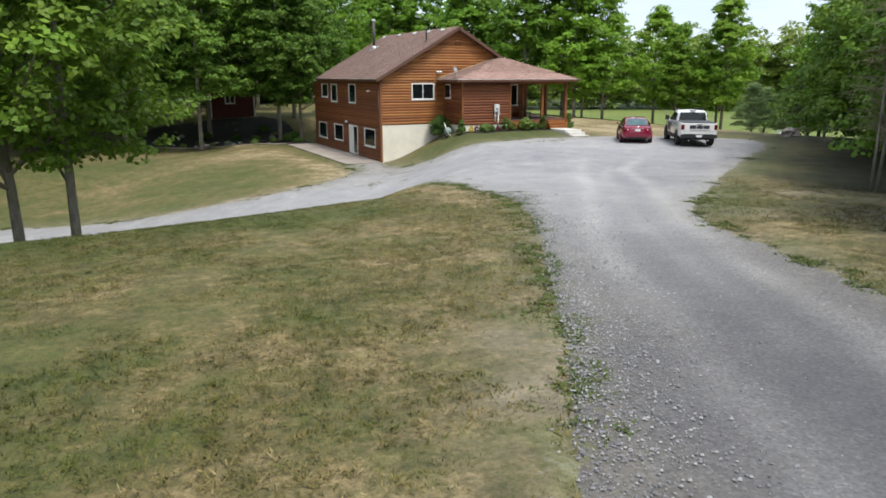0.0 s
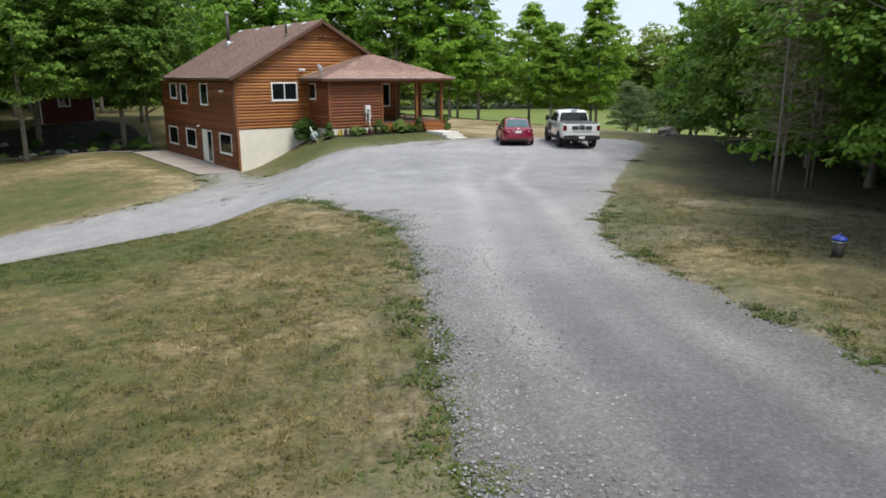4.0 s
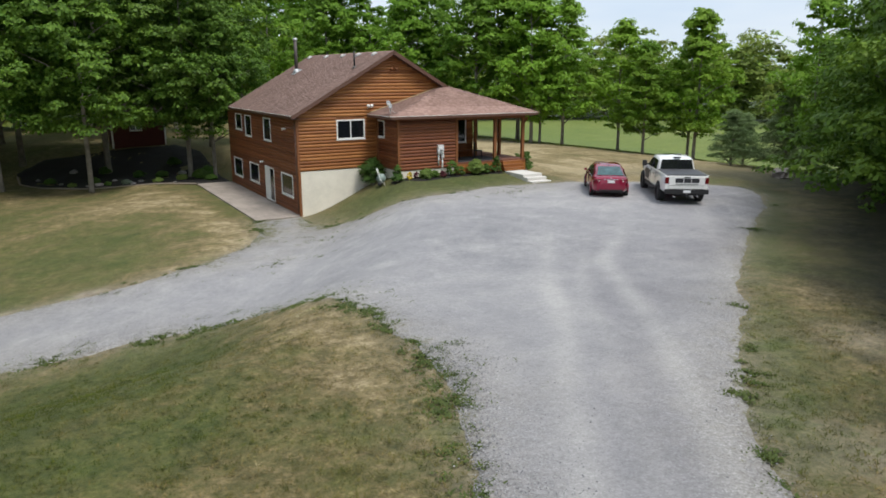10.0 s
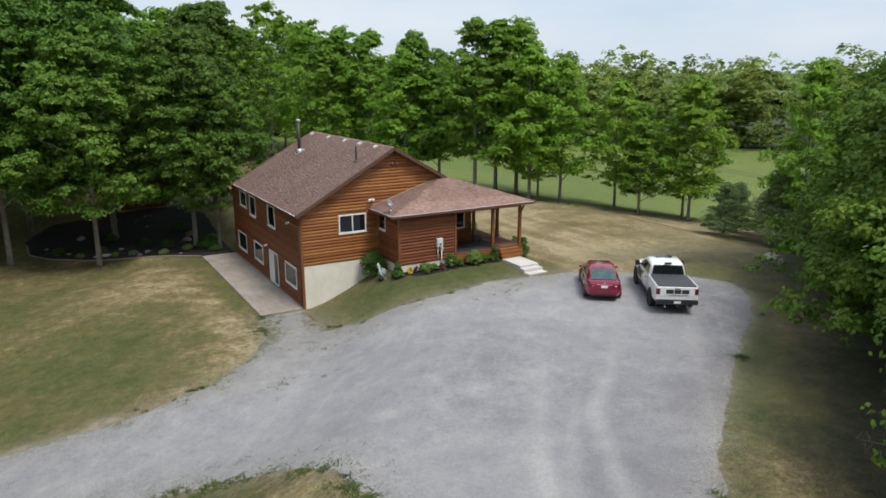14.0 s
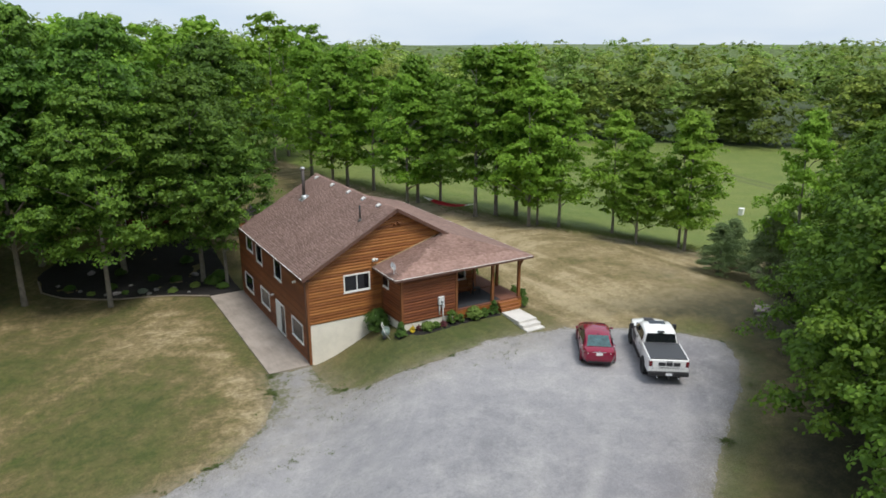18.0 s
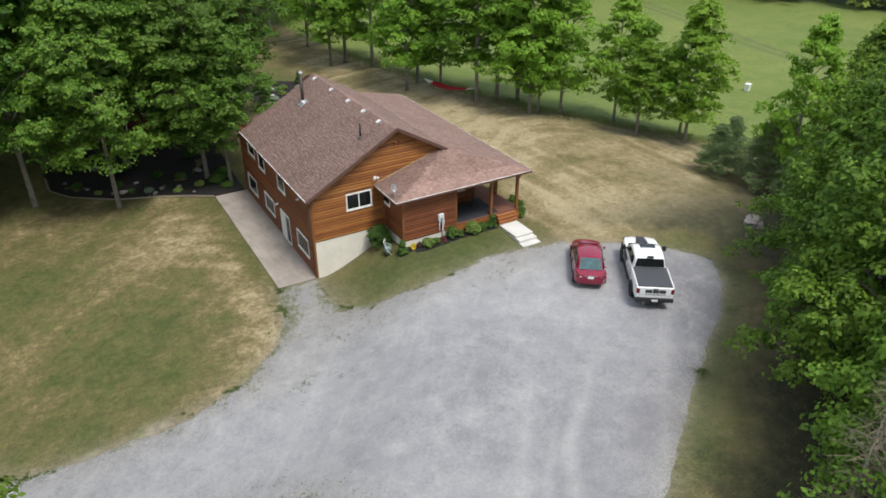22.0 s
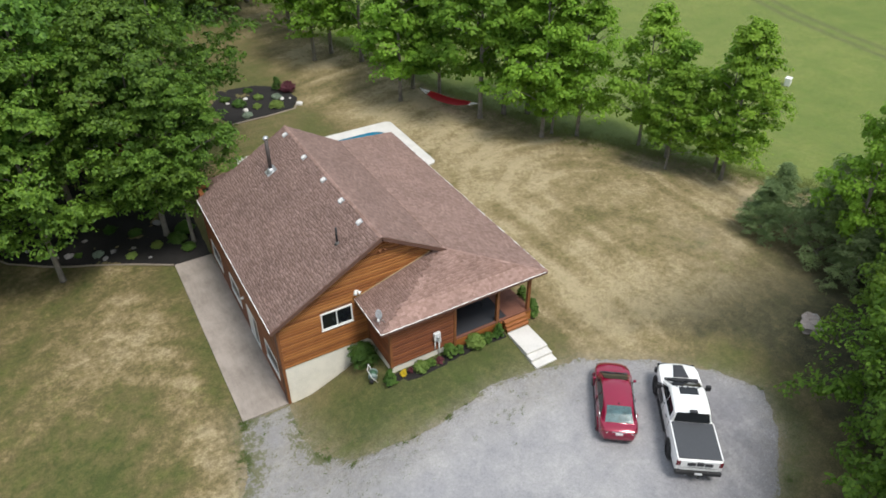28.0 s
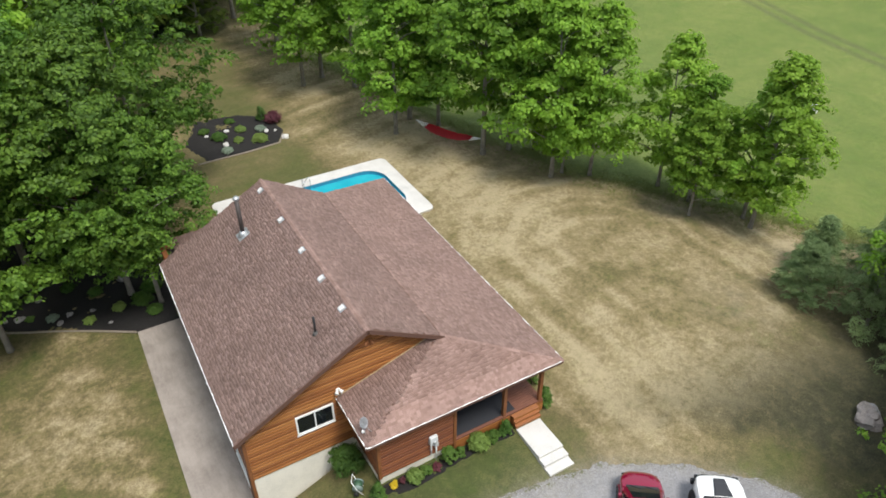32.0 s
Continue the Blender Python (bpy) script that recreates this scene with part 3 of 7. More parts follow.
def bareness(x, y):
    """Worn spots where the earth shows pale."""
    b = spot(x, y, 6.6, 37.15, 1.0, 0.45) + 0.8 * spot(x, y, 3.6, 37.3, 1.6, 0.35) + 0.7 * spot(x, y, 15.6, 12.6, 0.7, 1.0) + 0.6 * spot(x, y, 4.3, 6.9, 0.35, 0.5) + 0.6 * spot(x, y, 3.6, 5.4, 0.5, 0.45)
    b = b + 0.2 * spot(x, y, 47.5, 44.0, 2.6, 2.4) + 0.4 * spot(x, y, 52.3, 54.0, 1.6, 1.2) + 0.4 * spot(x, y, 21.0, 15.6, 1.2, 1.2)
    return np.clip(b * (0.75 + 0.5 * wobble(x, y, 2.3, 1.0)), 0, 0.85)


def ground_sheet():
    """One sheet: fine near the house, coarse to the horizon."""
    def axis(lo, hi, step, far):
        mid = np.arange(lo, hi + step / 2, step)
        out, g = [], step
        while sum(out) < far:
            g *= 1.35
            out.append(g)
        return np.concatenate([lo - np.cumsum(out)[::-1], mid, hi + np.cumsum(out)])
    xs, ys = axis(-30, 66, 0.36, 2600), axis(-14, 104, 0.36, 2600)
    xs = np.concatenate([xs[xs <= 66], np.arange(66.5, 150, 0.7), xs[xs > 151]])
    gx, gy = np.meshgrid(xs, ys)
    z = height(gx, gy)
    near = sm((90 - np.hypot(gx - 20, gy - 40)) / 40)
    z = z + 0.03 * near * wobble(gx, gy, 2.2) + 0.05 * near * wobble(gx, gy, 0.6, 2.0)
    d = inside(gx, gy, YARD)
    z = np.where(d < 0, np.minimum(z, height(gx, gy)) - 0.03, z)
    z = np.where((gx > 23.3) & (gx < 36.0) & (gy > 62.3) & (gy < 69.8), -2.2, z)
    z = np.where((gx > 15.3) & (gx < 18.6) & (gy > 45.4) & (gy < 61.4), np.minimum(z, -1.80), z)
    hx = inside(gx, gy, [(18.3, 45.75), (29.6, 45.75), (29.6, 59), (18.3, 59)])
    z = np.where(hx < 0, -1.9, z)
    n = len(xs)
    i = np.arange(len(ys) - 1)[:, None] * n + np.arange(n - 1)[None]
    quads = np.stack([i, i + 1, i + n + 1, i + n], -1).reshape(-1, 4)
    v = np.stack([gx, gy, z], -1).reshape(-1, 3)
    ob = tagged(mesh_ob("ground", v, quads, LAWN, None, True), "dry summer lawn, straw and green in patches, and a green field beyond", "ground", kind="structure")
    x, y = v[:, 0], v[:, 1]
    f = sm(0.5 - inside(x, y, FIELD) / 1.5)
    give(ob, "field", f)
    give(ob, "dry", dryness(x, y, f))
    give(ob, "rank", np.maximum(sm((32 - y) / 3) * sm((30 - x) / 6), np.maximum(np.maximum(0.65 * sm((17.5 - x) / 2), 0.8 * spot(x, y, 24, 41.5, 7, 3)), 0.3 * sm((x - 30) / 3))))
    give(ob, "bare", bareness(x, y))
    give(ob, "litter_shade", under_wood(x, y))
    ruts = to_line(x, y, RUT)[0]
    give(ob, "rut", 0.8 * np.exp(-(((ruts - 1.1) / 0.5) ** 2)))
    d = inside(x, y, YARD)
    give(ob, "edge", 0.8 * np.exp(-np.clip(d, 0, 9) / (0.45 + 0.3 * (1 + wobble(x, y, 0.4, 2.0)))))
    give(ob, "grit", np.clip(0.42 * np.exp(-np.clip(d, 0, 9) / (0.8 + 0.5 * sm((20 - x) / 4))), 0, 1))
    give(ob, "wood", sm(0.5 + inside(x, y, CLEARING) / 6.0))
    return ob


def yard_sheet():
    def z(x, y):
        d = inside(x, y, YARD) + 0.17 * wobble(x, y, 0.83) + 0.10 * wobble(x, y, 2.3, 4.0) + 0.06 * wobble(x, y, 4.9, 1.0)
        return height(x, y) + np.where(d < 0, 0.025 * np.tanh(-d / 0.4) + 0.015 * wobble(x, y, 1.1), -0.35 * np.tanh(d / 0.6))
    ob, v = sheet("driveway", -40, 40, -30, 46, 0.2, GRAVEL, lambda x, y: inside(x, y, YARD) < 0.7, z)
    tagged(ob, "grey crushed-stone driveway and parking yard with pale wheel tracks", "driveway", kind="structure")
    x, y = v[:, 0], v[:, 1]
    # wheel tracks: out of the lane, round the knoll to the lower lane, and the turning scuffs of parked cars
    west_track, east_track = [(-6.0, -30), (3.0, 0), (8.3, 9.8), (10.6, 13.0), (12.8, 16.0), (15.9, 20.1), (19.0, 24.3), (22.0, 28.1)], [(-3.8, -30), (5.2, 0), (10.6, 9.2), (12.9, 12.6), (15.5, 16.0), (18.7, 20.3), (21.6, 24.5), (26, 28.4), (31, 33)]
    middle = [(7.0, 5.0), (11.8, 13), (14.2, 16.3), (18, 21.5), (23, 27)]
    scuff = [(22.0, 19.6), (24.8, 22), (29.3, 26.9), (33, 30)]
    round_knoll = [(-40, 37.3), (-4, 35.4), (6, 33.5), (12.3, 30.4), (15.5, 28.1), (17.9, 23.7), (16.5, 19.5)]
    round_wide = [(-40, 39.0), (-4, 37.0), (7, 35.2), (14, 32.8), (19, 29.2), (21.6, 24.5)]
    cross, nose = [(23.9, 31), (25.1, 36), (29, 37.6)], [(14.5, 37), (20, 34.8), (27, 34.5), (31.2, 34.6)]
    t = sum(a * np.exp(-((to_line(x + 0.25 * wobble(x, y, 0.33, w), y, l)[0] / w) ** 2)) for l, w, a in
            ((west_track, 0.34, 1.0), (east_track, 0.38, 1.0), (middle, 0.28, 0.45), (scuff, 0.3, 0.6), (round_knoll, 0.45, 0.5), (round_wide, 0.5, 0.4), (cross, 0.5, 0.45), (nose, 0.5, 0.35)))
    give(ob, "track", np.clip(0.58 * t * (0.62 + 0.38 * wobble(x, y, 0.9)) * (1 - 0.6 * sm((y - 23) / 6)) * (1 - 0.45 * sm((14 - y) / 9)), 0, 0.6))
    between = np.exp(-((to_line(x, y, [(13, 14), (17.5, 19.2), (21.5, 24.5), (25, 28)])[0] - 0.1) / 1.1) ** 2) + 0.8 * np.exp(-(to_line(x, y, [(20, 20.5), (26, 25.5), (31, 30)])[0] / 1.4) ** 2)
    # darker gravel beside the truck, along the far rim and between the tracks
    give(ob, "dark_gravel", np.clip(0.9 * spot(x, y, 36.3, 31.6, 3.2, 3.0) + 0.75 * np.exp(-(to_line(x, y, [(36, 30), (31, 26.5), (26, 23.5)])[0] / 1.6) ** 2) + 0.6 * between * (0.7 + 0.3 * wobble(x, y, 0.7, 1.0)) * (1 - np.clip(t, 0, 1)), 0, 0.8))
    near = sm((16 - y) / 11) * sm((30 - x) / 10)
    give(ob, "lane", near)
    give(ob, "park", sm((y - 17) / 12))
    din = np.clip(inside(x, y, YARD), -9, 0)
    throat = np.exp(-((x - 16.4) ** 2 / 9 + (y - 42) ** 2 / 20)) + 0.7 * spot(x, y, 12.5, 37.2, 3.0, 1.2) + 0.5 * spot(x, y, 21.5, 38.0, 3.0, 1.2) + 0.8 * np.exp(-((x - 29) ** 2 / 9 + (y - 38.2) ** 2 / 1.6))
    give(ob, "rim", np.clip(0.44 * np.exp(din / (1.1 + 1.0 * sm((20 - x) / 4))) + 0.17 * throat, 0, 0.5))
    give(ob, "edge", np.clip(0.5 * np.exp(din / (0.7 + 0.4 * (1 + wobble(x, y, 0.4, 2.0)))) + 0.32 * throat, 0, 0.85))
    give(ob, "coarse", np.clip(0.06 + 0.34 * near + 0.85 * np.exp(inside(x, y, YARD) / 0.9), 0, 1))
    return ob


ground_sheet()
yard_sheet()


# ---- house ----
WX, WY, EX, NY = 18.15, 45.60, 29.70, 59.00          # outer faces of the main walls
RIDGE_X, RIDGE_Z, EAVE_Z, EAVE_W = 24.0, 7.46, 3.92, 17.77
SLOPE = (RIDGE_Z - EAVE_Z) / (RIDGE_X - EAVE_W)
FLOOR_Z, LOW_Z, FOUND_Z = 1.05, -1.72, 0.80
COURSE = 0.185
house = thing("house", (0, 0, 0), label="log-sided country house with brown shingle roof and walk-out basement", category="house")


def wall_frame(a, b):
    """Places along a wall from a to b: s along, d outward (to the right of the way), z up."""
    a, b = Vector((*a, 0)), Vector((*b, 0))
    u = (b - a).normalized()
    o = Vector((u.y, -u.x, 0))
    return Matrix(((u.x, o.x, 0, a.x), (u.y, o.y, 0, a.y), (0, 0, 1, 0), (0, 0, 0, 1))), (b - a).length


def wall_block(name, a, b, z0, z1, holes, material, parent, thick=0.2, label=""):
    """A wall with real openings, built of blocks round them."""
    m, length = wall_frame(a, b)
    ss = sorted({0.0, length, *[min(max(v, 0.0), length) for h in holes for v in h[:2]]})
    zs = sorted({z0, z1, *[v for h in holes for v in h[2:] if z0 < v < z1]})
    def solid(i, j):
        if not (0 <= i < len(ss) - 1 and 0 <= j < len(zs) - 1):
            return False
        s, z = (ss[i] + ss[i + 1]) / 2, (zs[j] + zs[j + 1]) / 2
        return not any(h[0] < s < h[1] and h[2] < z < h[3] for h in holes)
    bm, made = bmesh.new(), {}
    def at(i, j, d):
        if (i, j, d) not in made:
            made[i, j, d] = bm.verts.new(m @ Vector((ss[i], -thick * d, zs[j])))
        return made[i, j, d]
    for i in range(len(ss) - 1):
        for j in range(len(zs) - 1):
            if not solid(i, j):
                continue
            for d in (0, 1):
                bm.faces.new([at(i, j, d), at(i + 1, j, d), at(i + 1, j + 1, d), at(i, j + 1, d)])
            for di, dj, e in ((-1, 0, ((i, j), (i, j + 1))), (1, 0, ((i + 1, j), (i + 1, j + 1))), (0, -1, ((i, j), (i + 1, j))), (0, 1, ((i, j + 1), (i + 1, j + 1)))):
                if not solid(i + di, j + dj):
                    bm.faces.new([at(*e[0], 0), at(*e[1], 0), at(*e[1], 1), at(*e[0], 1)])
    return part(name, bm, material, parent, label)


def logs(parent, a, b, z0, z1, holes, span=None, proud=0.055, stain=None):
    """Half-round log courses, cut at openings; span gives the ends of a course at a height."""
    m, length = wall_frame(a, b)
    z = z0
    while z < z1 - 0.05:
        top = min(z + COURSE, z1)
        lo, hi = span((z + top) / 2) if span else (0.0, length)
        runs = [(lo, hi)]
        for h in holes:
            if h[2] < top - 0.02 and h[3] > z + 0.02:
                runs = [r for s0, s1 in runs for r in ((s0, min(s1, h[0])), (max(s0, h[1]), s1)) if r[1] - r[0] > 0.03]
        for s0, s1 in runs:
            if s1 - s0 < 0.06:
                continue
            prof = [(0.0, 0.0), (proud * 0.55, 0.012), (proud, 0.32 * COURSE), (proud, 0.62 * COURSE), (proud * 0.6, COURSE - 0.016), (0.0, COURSE - 0.002)]
            vs = [m @ Vector((s, d, min(z + h, top))) for s in (s0, s1) for d, h in prof]
            n = len(prof)
            fs = [(i, i + 1, n + i + 1, n + i) for i in range(n - 1)] + [tuple(range(n))[::-1], tuple(range(n, 2 * n))]
            mesh_ob("log", vs, fs, stain or LOG, parent)
        z += COURSE


def window(parent, a, b, hole, mullions=(0.5,), depth=0.05, name="window", frame_mat=None, sill=True):
    """A white framed window in an opening: frame, panes, sash bars, sill."""
    fm = frame_mat or TRIM_W
    m, _ = wall_frame(a, b)
    s0, s1, z0, z1 = hole
    w = 0.08
    win = new(name)
    win.parent = parent
    bm = bmesh.new()
    for lo, hi in (((s0, -0.05, z0), (s1, 0.066, z0 + w)), ((s0, -0.05, z1 - w), (s1, 0.066, z1)), ((s0, -0.05, z0 + w), (s0 + w, 0.066, z1 - w)), ((s1 - w, -0.05, z0 + w), (s1, 0.066, z1 - w))):
        add_box(bm, lo, hi, 0.008, m)
    part("window_frame", bm, fm, win)
    edges = [s0 + w, *[s0 + w + k * (s1 - s0 - 2 * w) for k in mullions], s1 - w]
    for k in edges[1:-1]:
        box("sash_bar", (k - 0.03, -0.02, z0 + w), (k + 0.03, 0.052, z1 - w), fm, win, 0.006, m=m)
    for e0, e1 in zip(edges, edges[1:]):
        pane = box("pane", (e0 + 0.005, 0.012, z0 + w - 0.01), (e1 - 0.005, 0.024, z1 - w + 0.01), GLASS, win, m=m)
    if sill:
        box("sill", (s0 - 0.03, 0.0, z0 - 0.045), (s1 + 0.03, 0.085, z0 - 0.002), fm, win, 0.006, m=m)
    return win


def rake(z):
    """Where a gable course ends under the slopes."""
    k = (RIDGE_Z - 0.22 - z) / SLOPE
    return max(RIDGE_X - k, WX) - WX, min(RIDGE_X + k, EX) - WX


# walls: west (walk-out side), south gable, north, east, and the bump-out by the porch
def wy(y0, y1, z0, z1):
    return (NY + 2.0 - y1, NY + 2.0 - y0, z0, z1)


WEST_A, WEST_B = (WX, NY + 2.0), (WX, WY + 0.02)
W_HOLES = [wy(46.62, 48.82, -0.84, 0.46), wy(53.56, 55.78, -0.92, 0.36), wy(57.72, 60.02, -1.02, 0.30), wy(50.22, 52.16, -1.66, 0.48),
           wy(50.45, 52.0, 2.12, 3.54), wy(54.8, 56.34, 2.08, 3.5), wy(57.12, 58.85, 2.38, 3.5)]
ww = wall_block("wall", WEST_A, WEST_B, LOW_Z - 0.2, EAVE_Z - 0.12, W_HOLES, BEAM, house)
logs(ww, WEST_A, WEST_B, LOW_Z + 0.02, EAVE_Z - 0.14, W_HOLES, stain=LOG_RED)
for h in W_HOLES[:3]:
    window(house, WEST_A, WEST_B, h, ())
pdoor = window(house, WEST_A, WEST_B, W_HOLES[3], name="patio_door", sill=False)
h = W_HOLES[3]
box("door_leaf", (h[0] + 0.085, 0.026, h[2] + 0.085), ((h[0] + h[1]) / 2 - 0.03, 0.05, h[3] - 0.085), TRIM_W, pdoor, 0.006, "closed white door leaf", wall_frame(WEST_A, WEST_B)[0])
for h in W_HOLES[4:]:
    window(house, WEST_A, WEST_B, h, ())
S_A, S_B = (WX, WY), (EX, WY)
S_HOLES = [(20.46 - WX, 22.22 - WX, 2.50, 3.62), (28.3 - WX, 29.2 - WX, 1.95, 3.5), (27.1 - WX, 28.05 - WX, 1.08, 3.12)]
ws = wall_block("wall", S_A, S_B, FOUND_Z, EAVE_Z - 0.12, S_HOLES, BEAM, house)
bm = bmesh.new()
gz = EAVE_Z - 0.12
top = [bm.verts.new((x, y, z)) for y in (WY, WY + 0.2) for x, z in ((WX, gz), (EX, gz), (EX, RIDGE_Z - 0.2 - (EX - RIDGE_X) * SLOPE), (RIDGE_X, RIDGE_Z - 0.2), (WX, gz + 0.02))]
bm.faces.new(top[:5])
bm.faces.new(top[5:][::-1])
for i in range(5):
    bm.faces.new((top[i], top[5 + i], top[5 + (i + 1) % 5], top[(i + 1) % 5]))
part("gable", bm, BEAM, house)
logs(ws, S_A, S_B, FOUND_Z + 0.02, RIDGE_Z - 0.25, S_HOLES, rake)
window(house, S_A, S_B, S_HOLES[0])
window(house, S_A, S_B, S_HOLES[1], ())
box("porch_door", (27.1, WY + 0.04, 1.08), (28.05, WY + 0.1, 3.12), plain("dark entry door", (0.05, 0.028, 0.018), 0.5), house, 0.01)
wall_block("foundation", S_A, S_B, -2.3, FOUND_Z - 0.003, [], STUCCO, house, 0.3, "cream rendered concrete foundation")
wall_block("wall", (EX, WY), (EX, NY), -0.6, EAVE_Z + 0.45, [], BEAM, house)
wall_block("wall", (EX, NY + 2.0), (WX, NY + 2.0), -2.3, EAVE_Z - 0.1, [], BEAM, house)
# bump-out room: two visible faces
BX, BY, BE = 23.09, 42.93, 26.90
B_HOLE = [(WY - 45.62, WY - 44.62, 2.56, 3.56)]
wl = wall_block("wall", (BX, WY), (BX, BY + 0.03), FOUND_Z, EAVE_Z - 0.14, B_HOLE, BEAM, house)
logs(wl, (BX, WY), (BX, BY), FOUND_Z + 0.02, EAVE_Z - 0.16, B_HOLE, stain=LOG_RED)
window(house, (BX, WY), (BX, BY), B_HOLE[0], ())
wf = wall_block("wall", (BX, BY), (BE, BY), FOUND_Z, EAVE_Z - 0.14, [], BEAM, house)
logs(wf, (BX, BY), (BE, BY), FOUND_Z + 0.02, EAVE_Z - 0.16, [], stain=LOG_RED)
wall_block("wall", (BE, BY), (BE, WY), FOUND_Z - 0.6, EAVE_Z - 0.14, [], LOG, house)
wall_block("foundation", (BX + 0.01, WY), (BX + 0.01, BY + 0.05), -0.8, FOUND_Z - 0.003, [], STUCCO, house, 0.3)
wall_block("foundation", (BX + 0.01, BY + 0.01), (BE, BY + 0.01), -0.8, FOUND_Z - 0.003, [], STUCCO, house, 0.3)
for x, y, z0, z1 in ((WX - 0.02, WY - 0.02, LOW_Z, EAVE_Z - 0.15), (BX - 0.02, BY - 0.02, FOUND_Z, EAVE_Z - 0.16), (BE - 0.04, BY - 0.03, FOUND_Z - 0.3, EAVE_Z - 0.16), (BX - 0.06, WY - 0.07, FOUND_Z, EAVE_Z + 0.1)):
    box("corner_board", (x - 0.06, y - 0.06, z0), (x + 0.09, y + 0.09, z1), BEAM, house, 0.012)
# rooms behind the glass
box("floor_slab", (WX + 0.2, WY + 0.2, 0.75), (EX - 0.2, NY + 1.8, 0.95), DARK, house)
box("ceiling_slab", (WX + 0.2, WY + 0.2, EAVE_Z - 0.4), (EX - 0.2, NY + 1.8, EAVE_Z - 0.3), DARK, house)


# roof
TABS = {}


def tab_mesh(w):
    """One shingle tab, thick at its lower edge."""
    if w not in TABS:
        g, h, d = w / 2 - 0.0015, 0.11, 0.0062
        me = bpy.data.meshes.new("shingle")
        me.from_pydata([(-g, -h, 0.004), (g, -h, 0.004), (g, -h, d), (-g, -h, d), (g, h, 0.0046), (-g, h, 0.0046)], [], [(0, 1, 2, 3), (3, 2, 4, 5), (1, 4, 2), (0, 3, 5)])
        me.materials.append(TAB)
        TABS[w] = me
    return TABS[w]


def cap_row(a, b, fall):
    """Folded cap shingles along a ridge or hip, laid from its lower end up."""
    a, b = Vector(a), Vector(b)
    d = (b - a).normalized()
    side = d.cross(Vector((0, 0, 1))).normalized()
    m = Matrix((tuple(d) + (0,), tuple(side) + (0,), tuple(side.cross(d)) + (0,), (0, 0, 0, 1))).transposed()
    me = bpy.data.meshes.new("ridge_cap")
    w, l = 0.10, 0.17
    me.from_pydata([(-l, -w, 0.012 - fall * w), (-l, 0, 0.020), (-l, w, 0.012 - fall * w), (l, -w, 0.004 - fall * w), (l, 0, 0.010), (l, w, 0.004 - fall * w)], [], [(0, 3, 4, 1), (1, 4, 5, 2)])
    me.materials.append(TAB)
    count = int((b - a).length / 0.26)
    for i in range(count):
        o = new("ridge_cap", me)
        o.parent = house
        o.matrix_world = Matrix.Translation(a.lerp(b, (i + 0.5) / count)) @ m


def roof_plane(name, corners, label="", thick=0.14, single=None):
    """A roof slab; corners from the left end of the eave counter-clockwise as seen from outside. Shingle tabs lie on it in courses."""
    c = [Vector(p) for p in corners]
    n = (c[1] - c[0]).cross(c[2] - c[0]).normalized()
    bm = bmesh.new()
    lo, hi = [bm.verts.new(p - n * thick) for p in c], [bm.verts.new(p) for p in c]
    bm.faces.new(hi)
    bm.faces.new(lo[::-1])
    for i in range(len(c)):
        bm.faces.new((lo[i], lo[(i + 1) % len(c)], hi[(i + 1) % len(c)], hi[i]))
    slab = part(name, bm, TRIM_B, house, label)
    u = (c[1] - c[0]).normalized()
    v = n.cross(u)
    uv = [((p - c[0]).dot(u), (p - c[0]).dot(v)) for p in c]
    rng = np.random.default_rng(len(bpy.data.objects))
    rows = int(max(b for _, b in uv) / 0.145) + 1
    cu, cv, wd = [], [], []
    for r in range(rows):
        s = min(a for a, _ in uv) - rng.random() * 0.3
        while s < max(a for a, _ in uv):
            w = rng.choice((0.12, 0.18, 0.25))
            cu.append(s + w / 2), cv.append(r * 0.145 + 0.075), wd.append(w)
            s += w
    cu, cv, wd = np.array(cu), np.array(cv), np.array(wd)
    ok = inside(cu, cv, [tuple(p) for p in uv]) < -0.04
    cu, cv, wd = cu[ok], cv[ok], wd[ok]
    k = len(cu)
    low = 0.0008 + 0.0024 * rng.random(k)
    cv = cv + rng.uniform(-0.035, 0.035, k)
    h = 0.11
    U, V, N, O = np.array(u), np.array(v), np.array(n), np.array(c[0])
    if single:
        # the tabs over a stretch of the eave stand singly
        mine = np.flatnonzero((cu > single[0]) & (cu < single[1]) & (cv < single[2]))[:300]
        m = Matrix((tuple(u) + (0,), tuple(v) + (0,), tuple(n) + (0,), (0, 0, 0, 1))).transposed()
        for t in mine:
            o = new("shingle", tab_mesh(round(float(wd[t]), 2)))
            o.parent = slab
            o.matrix_world = Matrix.Translation(c[0] + u * float(cu[t]) + v * float(cv[t])) @ m
        keep = np.ones(k, bool)
        keep[mine] = False
        cu, cv, wd, low = cu[keep], cv[keep], wd[keep], low[keep]
        k = len(cu)
    def at(a, b, d):
        return O + a[:, None] * U + b[:, None] * V + d[:, None] * N
    g = wd / 2 - 0.0015
    z = np.full(k, 0.004)
    low = low + 0.004
    pts = np.stack([at(cu - g, cv - h, z), at(cu + g, cv - h, z), at(cu + g, cv - h, low), at(cu - g, cv - h, low), at(cu + g, cv + h, z + 0.0006), at(cu - g, cv + h, z + 0.0006)], 1).reshape(-1, 3)
    b = (np.arange(k) * 6)[:, None]
    quads = np.concatenate([b + [0, 1, 2, 3], b + [3, 2, 4, 5]])
    ob = new("shingles", quad_mesh("shingles", pts, quads, SHINGLE))
    ob.parent = slab
    tagged(ob, "mottled brown laminated shingles", kind="stuff")
    return slab


